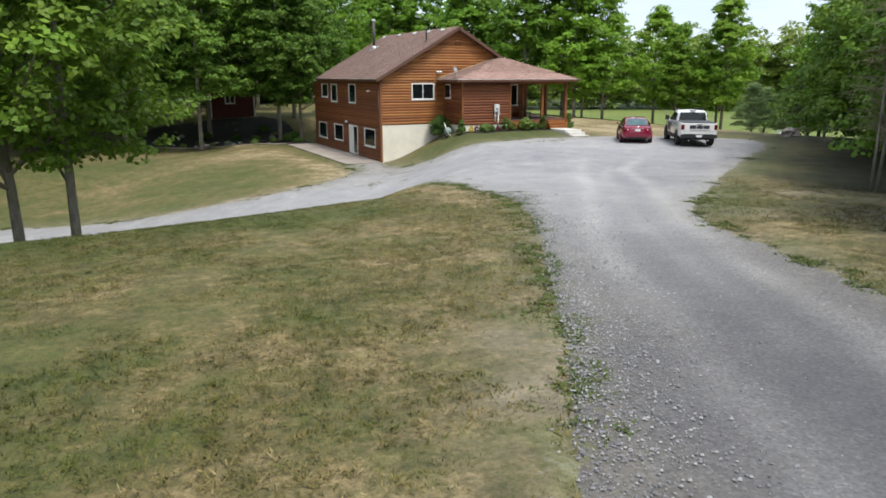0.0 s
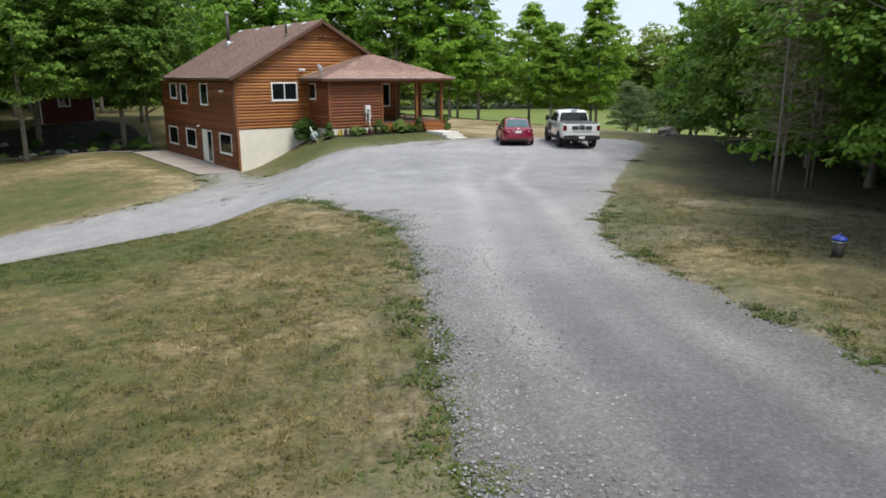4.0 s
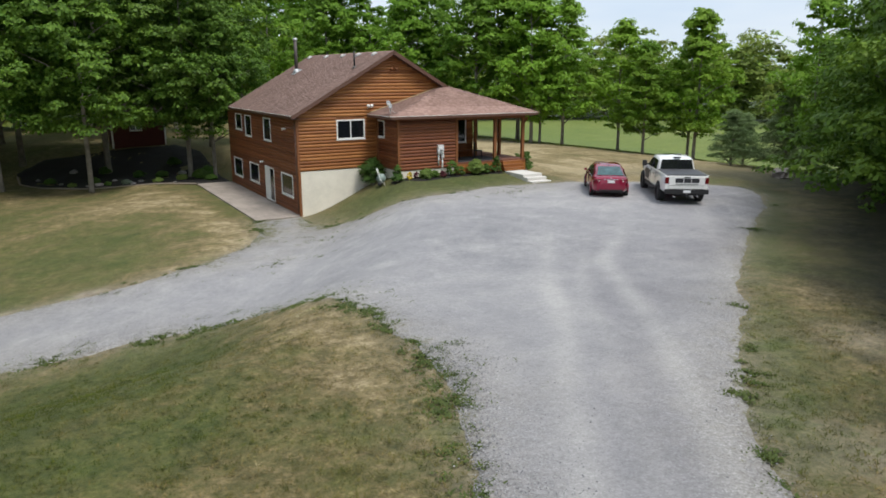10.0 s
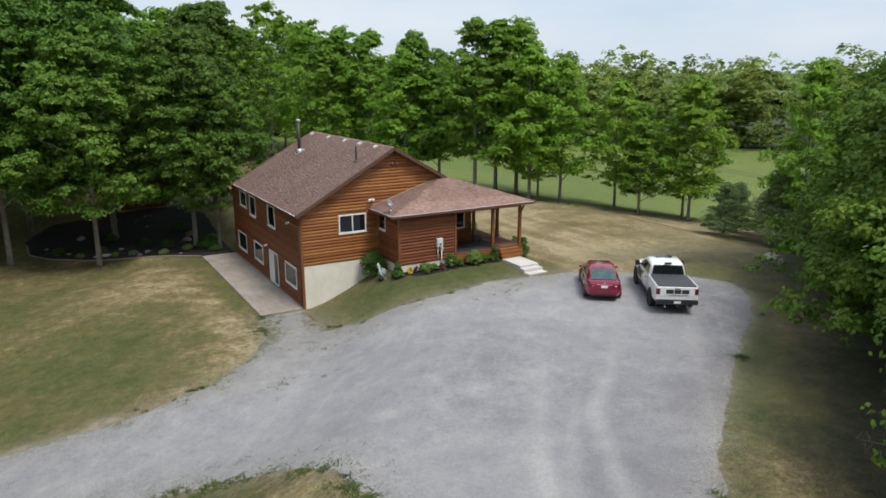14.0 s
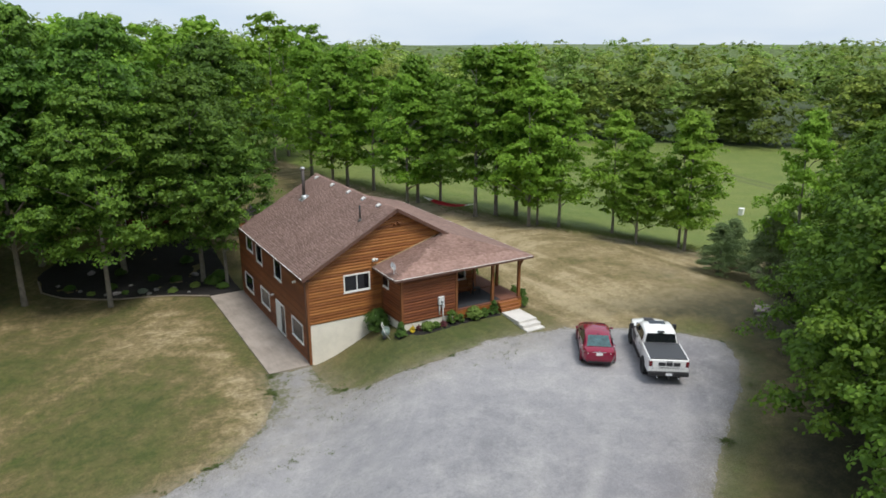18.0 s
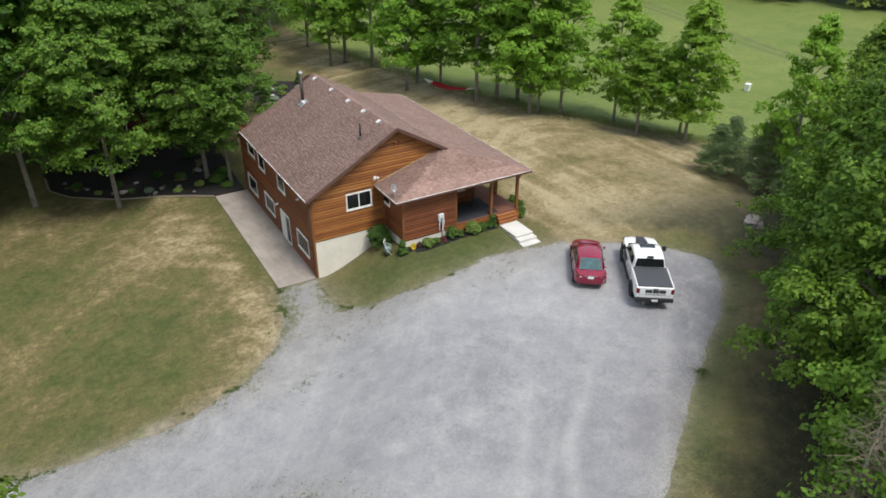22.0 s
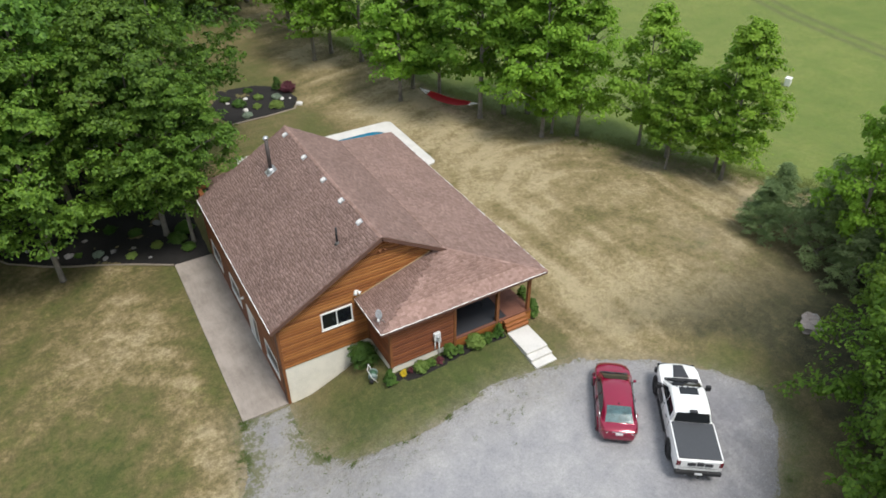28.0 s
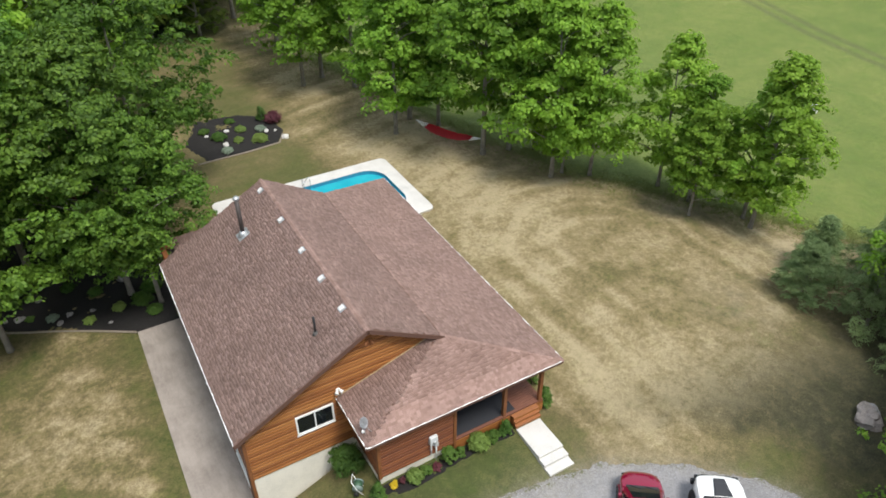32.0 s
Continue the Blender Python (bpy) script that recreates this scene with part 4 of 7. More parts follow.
RS, RN = 45.18, 59.25                                  # main roof from rake to rake
PE, PS, PN, PW = 32.42, 42.42, 61.4, 22.42             # porch roof eaves
AX, AZ = 27.49, 5.47                                   # break between the steep and the shallow east slope
roof_plane("roof", [(EAVE_W, RN, EAVE_Z), (EAVE_W, RS, EAVE_Z), (RIDGE_X, RS, RIDGE_Z), (RIDGE_X, RN, RIDGE_Z)], "brown shingled west slope")
roof_plane("roof", [(AX, RS, AZ), (AX, RN, AZ), (RIDGE_X, RN, RIDGE_Z), (RIDGE_X, RS, RIDGE_Z)], "brown shingled upper east slope")
roof_plane("roof", [(PE, PS, 3.9), (PE, PN, 3.9), (AX, RN - 0.1, AZ), (AX, RS + 0.15, AZ)], "brown shingled shallow east slope")
roof_plane("roof", [(PW, PS, 3.9), (PE, PS, 3.9), (AX, RS + 0.15, AZ)], "brown shingled porch front slope", single=(0.4, 9.6, 1.02))
roof_plane("roof", [(PW, WY, 3.9), (PW, PS, 3.9), (AX, RS + 0.15, AZ), (AX - 0.05, WY, AZ - 0.02)], "brown shingled porch west slope")
roof_plane("roof", [(PE, PN, 3.9), (18.74, PN, 3.9), (21.0, RN - 0.1, AZ), (AX, RN - 0.1, AZ)], "brown shingled rear slope")
roof_plane("roof", [(18.74, PN, 3.9), (18.74, RN - 0.2, 3.9), (21.0, RN - 0.1, AZ)], "brown shingled rear corner slope")
cap_row((RIDGE_X, RS, RIDGE_Z), (RIDGE_X, RN, RIDGE_Z), SLOPE)
cap_row((PE, PS, 3.9), (AX, RS + 0.15, AZ), 0.3)
cap_row((PE, PN, 3.9), (AX, RN - 0.1, AZ), 0.3)


def board(name, p, q, w, h, material, parent, out=(0, 0, 0)):
    """A straight board from p to q: w across, h high."""
    p, q = Vector(p) + Vector(out), Vector(q) + Vector(out)
    d = (q - p).normalized()
    s = d.cross(Vector((0, 0, 1))).normalized()
    up = s.cross(d)
    bm = bmesh.new()
    vs = [bm.verts.new(c + s * a * w / 2 + up * b * h / 2) for c in (p, q) for a, b in ((-1, -1), (1, -1), (1, 1), (-1, 1))]
    for f in ((0, 1, 2, 3), (7, 6, 5, 4), (0, 4, 5, 1), (1, 5, 6, 2), (2, 6, 7, 3), (3, 7, 4, 0)):
        bm.faces.new([vs[i] for i in f])
    return part(name, bm, material, parent)


# rakes in brown, eaves with white drip edge and gutters
board("rake_board", (EAVE_W - 0.02, RS - 0.02, EAVE_Z - 0.09), (RIDGE_X, RS - 0.02, RIDGE_Z - 0.09), 0.05, 0.20, TRIM_B, house)
board("rake_board", (RIDGE_X, RS - 0.02, RIDGE_Z - 0.09), (AX + 0.25, RS - 0.02, AZ - 0.22), 0.05, 0.20, TRIM_B, house)
board("soffit", (EAVE_W, RS + 0.2, EAVE_Z - 0.17), (RIDGE_X, RS + 0.2, RIDGE_Z - 0.17), 0.42, 0.02, TRIM_B, house)
board("soffit", (RIDGE_X, RS + 0.2, RIDGE_Z - 0.17), (AX, RS + 0.2, AZ - 0.17), 0.42, 0.02, TRIM_B, house)
for p, q in (((EAVE_W, RS, EAVE_Z), (EAVE_W, RN, EAVE_Z)), ((PW, PS, 3.9), (PE, PS, 3.9)), ((PE, PS, 3.9), (PE, PN, 3.9)), ((PW, WY, 3.9), (PW, PS, 3.9))):
    d = (Vector(q) - Vector(p)).normalized()
    board("gutter", Vector(p) - Vector((0, 0, 0.10)), Vector(q) - Vector((0, 0, 0.10)), 0.10, 0.13, TRIM_B, house)
    board("drip_edge", Vector(p) - Vector((0, 0, 0.020)), Vector(q) - Vector((0, 0, 0.020)), 0.115, 0.018, TRIM_W, house)
box("soffit", (EAVE_W, RS + 0.1, EAVE_Z - 0.2), (WX + 0.1, RN, EAVE_Z - 0.17), TRIM_B, house)
box("porch_ceiling", (PW + 0.1, PS + 0.1, 3.70), (PE - 0.1, WY - 0.06, 3.74), BEAM, house)
box("porch_ceiling", (EX + 0.02, WY + 0.01, 3.70), (PE - 0.1, PN - 0.1, 3.74), BEAM, house)
board("flashing", (PW + 0.1, WY - 0.07, 3.97), (AX - 0.6, WY - 0.07, AZ - 0.16), 0.02, 0.05, plain("tan flashing", (0.45, 0.34, 0.20), 0.5), house)

TREAD = plain("orange-stained tread", (0.30, 0.115, 0.042), 0.6, 0, 0.25, 4.0, 0.2)
# porch: deck, carpet, posts, beam, wooden steps
porch = box("porch_deck", (BE, BY - 0.02, FLOOR_Z - 0.22), (31.9, WY - 0.06, FLOOR_Z - 0.03), DECK, house, label="red-brown stained porch deck")
for i in range(18):
    y0 = BY - 0.03 + i * 0.148
    if y0 < WY - 0.2:
        box("plank", (BE + 0.02, y0, FLOOR_Z - 0.03), (31.92, y0 + 0.14, FLOOR_Z), DECK, porch, 0.004)
for i in range(14):
    x0 = EX + 0.06 + i * 0.158
    if x0 < 31.8:
        box("plank", (x0, WY + 0.05, FLOOR_Z - 0.03), (x0 + 0.15, 55.0, FLOOR_Z), DECK, porch, 0.004)
box("side_joist", (EX + 0.02, WY, FLOOR_Z - 0.25), (31.88, 55.0, FLOOR_Z - 0.035), DECK, porch)
box("carpet", (BE + 0.06, BY + 0.12, FLOOR_Z + 0.002), (30.35, WY - 0.12, FLOOR_Z + 0.014), MAT_GREY, house, label="charcoal outdoor carpet")
for i in range(4):
    box("skirt_board", (BE + 0.02, BY - 0.05, 0.30 + i * 0.165), (29.96, BY - 0.02, 0.455 + i * 0.165), LOG, house, 0.004)
    box("skirt_board", (31.50, BY - 0.05, 0.30 + i * 0.165), (31.92, BY - 0.02, 0.455 + i * 0.165), LOG, house, 0.004)
for x, y in ((31.72, 42.98), (29.67, 43.02), (31.72, 45.5), (29.76, 45.36), (31.72, 50.2), (31.72, 54.8)):
    post = box("post", (x - 0.09, y - 0.09, FLOOR_Z), (x + 0.09, y + 0.09, 3.62), BEAM, house, 0.015)
board("porch_beam", (BE, 43.0, 3.64), (31.85, 43.0, 3.64), 0.16, 0.2, BEAM, house)
board("porch_beam", (31.72, 43.0, 3.64), (31.72, 55.0, 3.64), 0.16, 0.2, BEAM, house)
board("brace", (31.72, 42.98, 3.1), (32.05, 42.98, 3.55), 0.08, 0.1, BEAM, house)
for i in range(3):
    front, top = BY - 0.30 - 0.22 * (1 - i / 2), 0.60 + 0.19 * i
    box("riser", (30.03, front + 0.02, top - 0.17), (31.47, BY - 0.03, top - 0.035), LOG, house, 0.004)
    box("tread", (30.02, front, top - 0.035), (31.48, BY - 0.03, top), TREAD, house, 0.008)

# concrete: west patio, front walk and its steps
patio = box("patio", (15.55, 45.62, -1.95), (WX - 0.004, 61.2, -1.715), CONCRETE, None, 0.01)
tagged(patio, "weathered brownish concrete patio slab", "patio", kind="structure")
walkway = thing("front_walk", label="pale concrete walk with two steps down to the gravel", category="steps")
box("walk_slab", (30.04, 40.55, -0.2), (31.42, 42.42, 0.41), PALE, walkway, 0.015)
box("concrete_step", (30.04, 40.12, -0.3), (31.42, 40.553, 0.27), PALE, walkway, 0.015)
box("concrete_step", (30.04, 39.66, -0.3), (31.42, 40.123, 0.10), PALE, walkway, 0.015)


# ---- vehicles ----
RED = paint_material("red car paint", (0.25, 0.006, 0.036), 0.2, 0.25)
WHITE = paint_material("white truck paint", (0.80, 0.80, 0.79), 0.25, 0, 0.03)
TYRE = plain("tyre rubber", (0.022, 0.022, 0.023), 0.85, 0, 0.2, 12)
RIM = plain("alloy rim", (0.35, 0.35, 0.36), 0.35, 0.7, 0.1)
CAR_GLASS = plain("tinted car glass", (0.012, 0.014, 0.016), 0.05, 0, 0.1)
SEAM = plain("panel gap", (0.012, 0.010, 0.010), 0.8, 0, 0.1)
# pale teal mottling painted as reflections in the rear window
REAR_GLASS = plain("rear glass with painted reflections", (0.055, 0.105, 0.115), 0.10, 0, 0.8, 5.0)
LENS_R = paint_material("red lamp lens", (0.13, 0.004, 0.008), 0.15)
PLATE = plain("white number plate", (0.75, 0.76, 0.78), 0.4, 0, 0.05)
TONNEAU = plain("dark grey vinyl cover", (0.052, 0.055, 0.062), 0.6, 0, 0.15, 8.0)
CHROME = plain("chrome", (0.7, 0.7, 0.72), 0.12, 1.0, 0.03)
INKY = plain("dark decal", (0.03, 0.03, 0.035), 0.5, 0, 0.1)


def loft(name, stations, material, parent, label="", smooth=True, close=True):
    """A mirrored hull through half-sections (x, [(y, z), ...]) that run from the keel line to the crown line."""
    bm = bmesh.new()
    rings = []
    for x, prof in stations:
        ring = [bm.verts.new((x, y, z)) for y, z in prof] + [bm.verts.new((x, -y, z)) for y, z in prof[::-1] if y > 1e-6]
        rings.append(ring)
    n = len(rings[0])
    for a, b in zip(rings, rings[1:]):
        for i in range(n):
            bm.faces.new((a[i], a[(i + 1) % n], b[(i + 1) % n], b[i]))
    if close:
        bm.faces.new(rings[0][::-1])
        bm.faces.new(rings[-1])
    ob = part(name, bm, material, parent, label, smooth)
    if smooth:
        ob.data.set_sharp_from_angle(angle=radians(38))
    return ob


def wheel(parent, x, y, r, w, rim=RIM, name="wheel"):
    """Tyre and rim; y tells the side."""
    s = 1 if y > 0 else -1
    hub = new(name)
    hub.parent = parent
    hub.location = (x, y, r)
    def ring(bm, prof, sides=28):
        rs = [[bm.verts.new((rad * math.cos(2 * math.pi * k / sides), yy, rad * math.sin(2 * math.pi * k / sides))) for rad, yy in prof] for k in range(sides)]
        for k in range(sides):
            a, b = rs[k], rs[(k + 1) % sides]
            for i in range(len(prof) - 1):
                bm.faces.new((a[i], a[i + 1], b[i + 1], b[i]))
    bm = bmesh.new()
    ring(bm, [(r * 0.62, -w / 2), (r * 0.92, -w / 2), (r, -w * 0.36), (r, w * 0.36), (r * 0.92, w / 2), (r * 0.62, w / 2)])
    part("tyre", bm, TYRE, hub, smooth=True).data.set_sharp_from_angle(angle=radians(40))
    bm = bmesh.new()
    ring(bm, [(r * 0.63, -w * 0.45), (r * 0.63, s * w * 0.45), (r * 0.55, s * w * 0.40), (r * 0.52, s * w * 0.18), (0.03, s * w * 0.22)])
    for k in range(6):
        a = k * math.pi / 3
        add_box(bm, (0.02, min(0, s * w * 0.34), -0.035), (r * 0.58, max(0, s * w * 0.34), 0.035), 0, Matrix.Rotation(a, 4, "Y"))
    part("rim", bm, rim, hub)
    return hub


def panel(name, pts, material, parent, thick=0.012, label=""):
    """A thin plate through a ring of points, thickened inwards."""
    bm = bmesh.new()
    vs = [bm.verts.new(p) for p in pts]
    f = bm.faces.new(vs)
    bmesh.ops.recalc_face_normals(bm, faces=[f])
    f.normal_update()
    n = f.normal.copy()
    lo = [bm.verts.new(Vector(p) - n * thick) for p in pts]
    bm.faces.new(lo[::-1])
    for i in range(len(pts)):
        bm.faces.new((vs[i], lo[i], lo[(i + 1) % len(pts)], vs[(i + 1) % len(pts)]))
    return part(name, bm, material, parent, label)


def lerp_rows(rows, x):
    for a, b in zip(rows, rows[1:]):
        if a[0] <= x <= b[0]:
            k = (x - a[0]) / (b[0] - a[0])
            return [p + (q - p) * k for p, q in zip(a, b)]
    return list(rows[0] if x < rows[0][0] else rows[-1])


def arch(parent, x, y, r, material, name="wheel_arch"):
    """A raised lip round a wheel opening, with the dark opening inside."""
    s = 1 if y > 0 else -1
    bm = bmesh.new()
    pts = [(x + r * math.cos(a), y, r * math.sin(a) + r * 0.86) for a in np.linspace(-0.35, math.pi + 0.35, 15)]
    add_tube(bm, pts, 0.028, 6)
    part(name, bm, material, parent, smooth=True)
    bm = bmesh.new()
    vs = [bm.verts.new((x + 0.99 * r * math.cos(a), y + s * 0.004, 0.99 * r * math.sin(a) + r * 0.86)) for a in np.linspace(-0.5, math.pi + 0.5, 15)]
    vs2 = [bm.verts.new(v.co - Vector((0, s * 0.02, 0))) for v in vs]
    bm.faces.new(vs), bm.faces.new(vs2[::-1])
    for i in range(len(vs)):
        bm.faces.new((vs[i], vs2[i], vs2[(i + 1) % len(vs)], vs[(i + 1) % len(vs)]))
    part("wheel_well", bm, BLACK, parent)


def sedan(at, turn):
    car = thing("car", at, turn, label="dark red four-door sedan parked on the gravel", category="car")
    #        x      half-width  keel   top    crown
    rows = [(-2.32, 0.50, 0.46, 0.74, 0.02), (-2.27, 0.68, 0.34, 0.92, 0.03), (-2.10, 0.80, 0.27, 1.02, 0.03), (-1.75, 0.875, 0.22, 1.01, 0.02), (-1.2, 0.905, 0.2, 0.98, 0.02), (-0.4, 0.905, 0.19, 0.93, 0.02),
            (0.6, 0.905, 0.19, 0.92, 0.02), (1.15, 0.895, 0.2, 0.95, 0.03), (1.55, 0.885, 0.22, 0.90, 0.07), (1.80, 0.85, 0.23, 0.85, 0.09), (2.02, 0.77, 0.26, 0.78, 0.09), (2.18, 0.64, 0.30, 0.70, 0.06), (2.28, 0.52, 0.36, 0.61, 0.04), (2.33, 0.2, 0.42, 0.54, 0.02)]
    loft("body", [(x, [(0, zb), (w * 0.8, zb), (w * 0.97, zb + 0.10), (w, zb + 0.30 * (zt - zb)), (w * 0.985, zb + 0.6 * (zt - zb)), (w * 0.965, zt - 0.10), (w * 0.90, zt - 0.015), (w * 0.6, zt + cr * 0.7), (0, zt + cr)]) for x, w, zb, zt, cr in rows], RED, car)
    cab = [(-1.92, 0.80, 1.00, 0.72), (-1.55, 0.815, 1.20, 0.64), (-1.12, 0.82, 1.385, 0.60), (-0.6, 0.825, 1.45, 0.60), (0.0, 0.83, 1.462, 0.60), (0.42, 0.83, 1.42, 0.60), (0.85, 0.825, 1.21, 0.66), (1.28, 0.81, 0.96, 0.74)]
    loft("cabin", [(x, [(0, 0.86), (wb, 0.86), (wb, 0.93), (wt + 0.06 * (z > 1.3), max(0.935, z - 0.07)), (wt - 0.05, max(0.94, z - 0.012)), (0, max(0.945, z + 0.012))]) for x, wb, z, wt in cab], RED, car)
    def top(x, k, up=0.03):
        _, wb, z, wt = lerp_rows(cab, x)
        return (x, k * (wt - 0.07), z + 0.012 * (1 - abs(k)) + up)
    rear = [top(-1.86, -1), top(-1.5, -1), top(-1.16, -1), top(-1.16, 1), top(-1.5, 1), top(-1.86, 1)]
    panel("rear_window", rear, REAR_GLASS, car)
    panel("windscreen", [top(1.22, -1), top(0.85, -1), top(0.47, -1), top(0.47, 1), top(0.85, 1), top(1.22, 1)], CAR_GLASS, car)
    for s in (1, -1):
        def side(x, h):
            _, wb, z, wt = lerp_rows(cab, x)
            t = max(0.94, z - 0.08)
            y = wb + (wt + 0.06 * (z > 1.3) - wb) * h
            return (x, s * (y + 0.012), 0.945 + (t - 0.945) * h)
        for x0, x1, x2, x3, nm in ((-1.5, -0.32, -0.36, -1.10, "rear_side_window"), (-0.24, 0.92, 0.50, -0.27, "front_side_window")):
            panel(nm, [side(x0, 0.08), side(x1, 0.08), side(x2, 0.93), side(x3, 0.93)][:: s], CAR_GLASS, car)
        box("mirror", (0.76, min(s * 0.88, s * 1.03), 0.95), (0.87, max(s * 0.88, s * 1.03), 1.05), RED, car, 0.03)
        box("tail_lamp", (-2.285, min(s * 0.42, s * 0.64), 0.78), (-2.16, max(s * 0.42, s * 0.64), 0.92), LENS_R, car, 0.03)
        box("headlamp", (2.02, min(s * 0.48, s * 0.74), 0.56), (2.15, max(s * 0.48, s * 0.74), 0.67), CAR_GLASS, car, 0.03)
        box("door_handle", (-0.30, min(s * 0.895, s * 0.925), 0.80), (-0.12, max(s * 0.895, s * 0.925), 0.83), RED, car, 0.006)
        box("door_handle", (-1.22, min(s * 0.895, s * 0.925), 0.82), (-1.04, max(s * 0.895, s * 0.925), 0.85), RED, car, 0.006)
        for x in (-1.38, 1.36):
            arch(car, x, s * 0.902, 0.355, RED)
            wheel(car, x, s * 0.83, 0.325, 0.20)
    box("plate", (-2.325, -0.16, 0.74), (-2.285, 0.16, 0.86), PLATE, car, 0.004)
    box("trunk_trim", (-2.30, -0.36, 0.885), (-2.25, 0.36, 0.915), CHROME, car, 0.006)
    box("bumper_insert", (-2.30, -0.55, 0.34), (-2.20, 0.55, 0.44), BLACK, car, 0.02)
    box("cowl", (1.16, -0.66, 0.955), (1.34, 0.66, 0.99), BLACK, car, 0.012)
    for y0 in (-0.1, 0.5):
        tube("wiper", [(1.30, y0, 0.995), (1.12, y0 - 0.5, 1.085)], 0.012, BLACK, car, 6)
    box("trunk_seam", (-2.322, -0.45, 0.70), (-2.30, 0.45, 0.712), SEAM, car)
    box("lower_valance", (-2.26, -0.62, 0.27), (-2.10, 0.62, 0.345), BLACK, car, 0.02)
    tube("badge", [(-2.25, 0, 0.945), (-2.275, 0, 0.94)], 0.035, CHROME, car, 12)
    for s in (1, -1):
        lo, hi = sorted((s * 0.60, s * 0.80))
        box("tail_lamp", (-2.22, lo, 0.80), (-2.04, hi, 0.93), LENS_R, car, 0.03)
        lo, hi = sorted((s * 0.50, s * 0.60))
        box("reversing_lamp", (-2.292, lo, 0.805), (-2.20, hi, 0.845), PLATE, car, 0.008)
        lo, hi = sorted((s * 0.86, s * 0.915))
        box("sill", (-0.95, lo, 0.19), (0.95, hi, 0.27), BLACK, car, 0.012)
        for x in (-0.30, 0.84):
            box("door_seam", (x - 0.006, *sorted((s * 0.86, s * 0.909))[:1], 0.28), (x + 0.006, sorted((s * 0.86, s * 0.909))[1], 0.90), SEAM, car)
        tube("window_trim", [(-1.62, s * 0.826, 0.955), (-0.3, s * 0.842, 0.95), (1.0, s * 0.838, 0.95)], 0.012, CHROME, car, 5)
    tube("aerial", [(-1.0, 0, 1.41), (-1.12, 0, 1.50)], 0.02, BLACK, car)
    return car


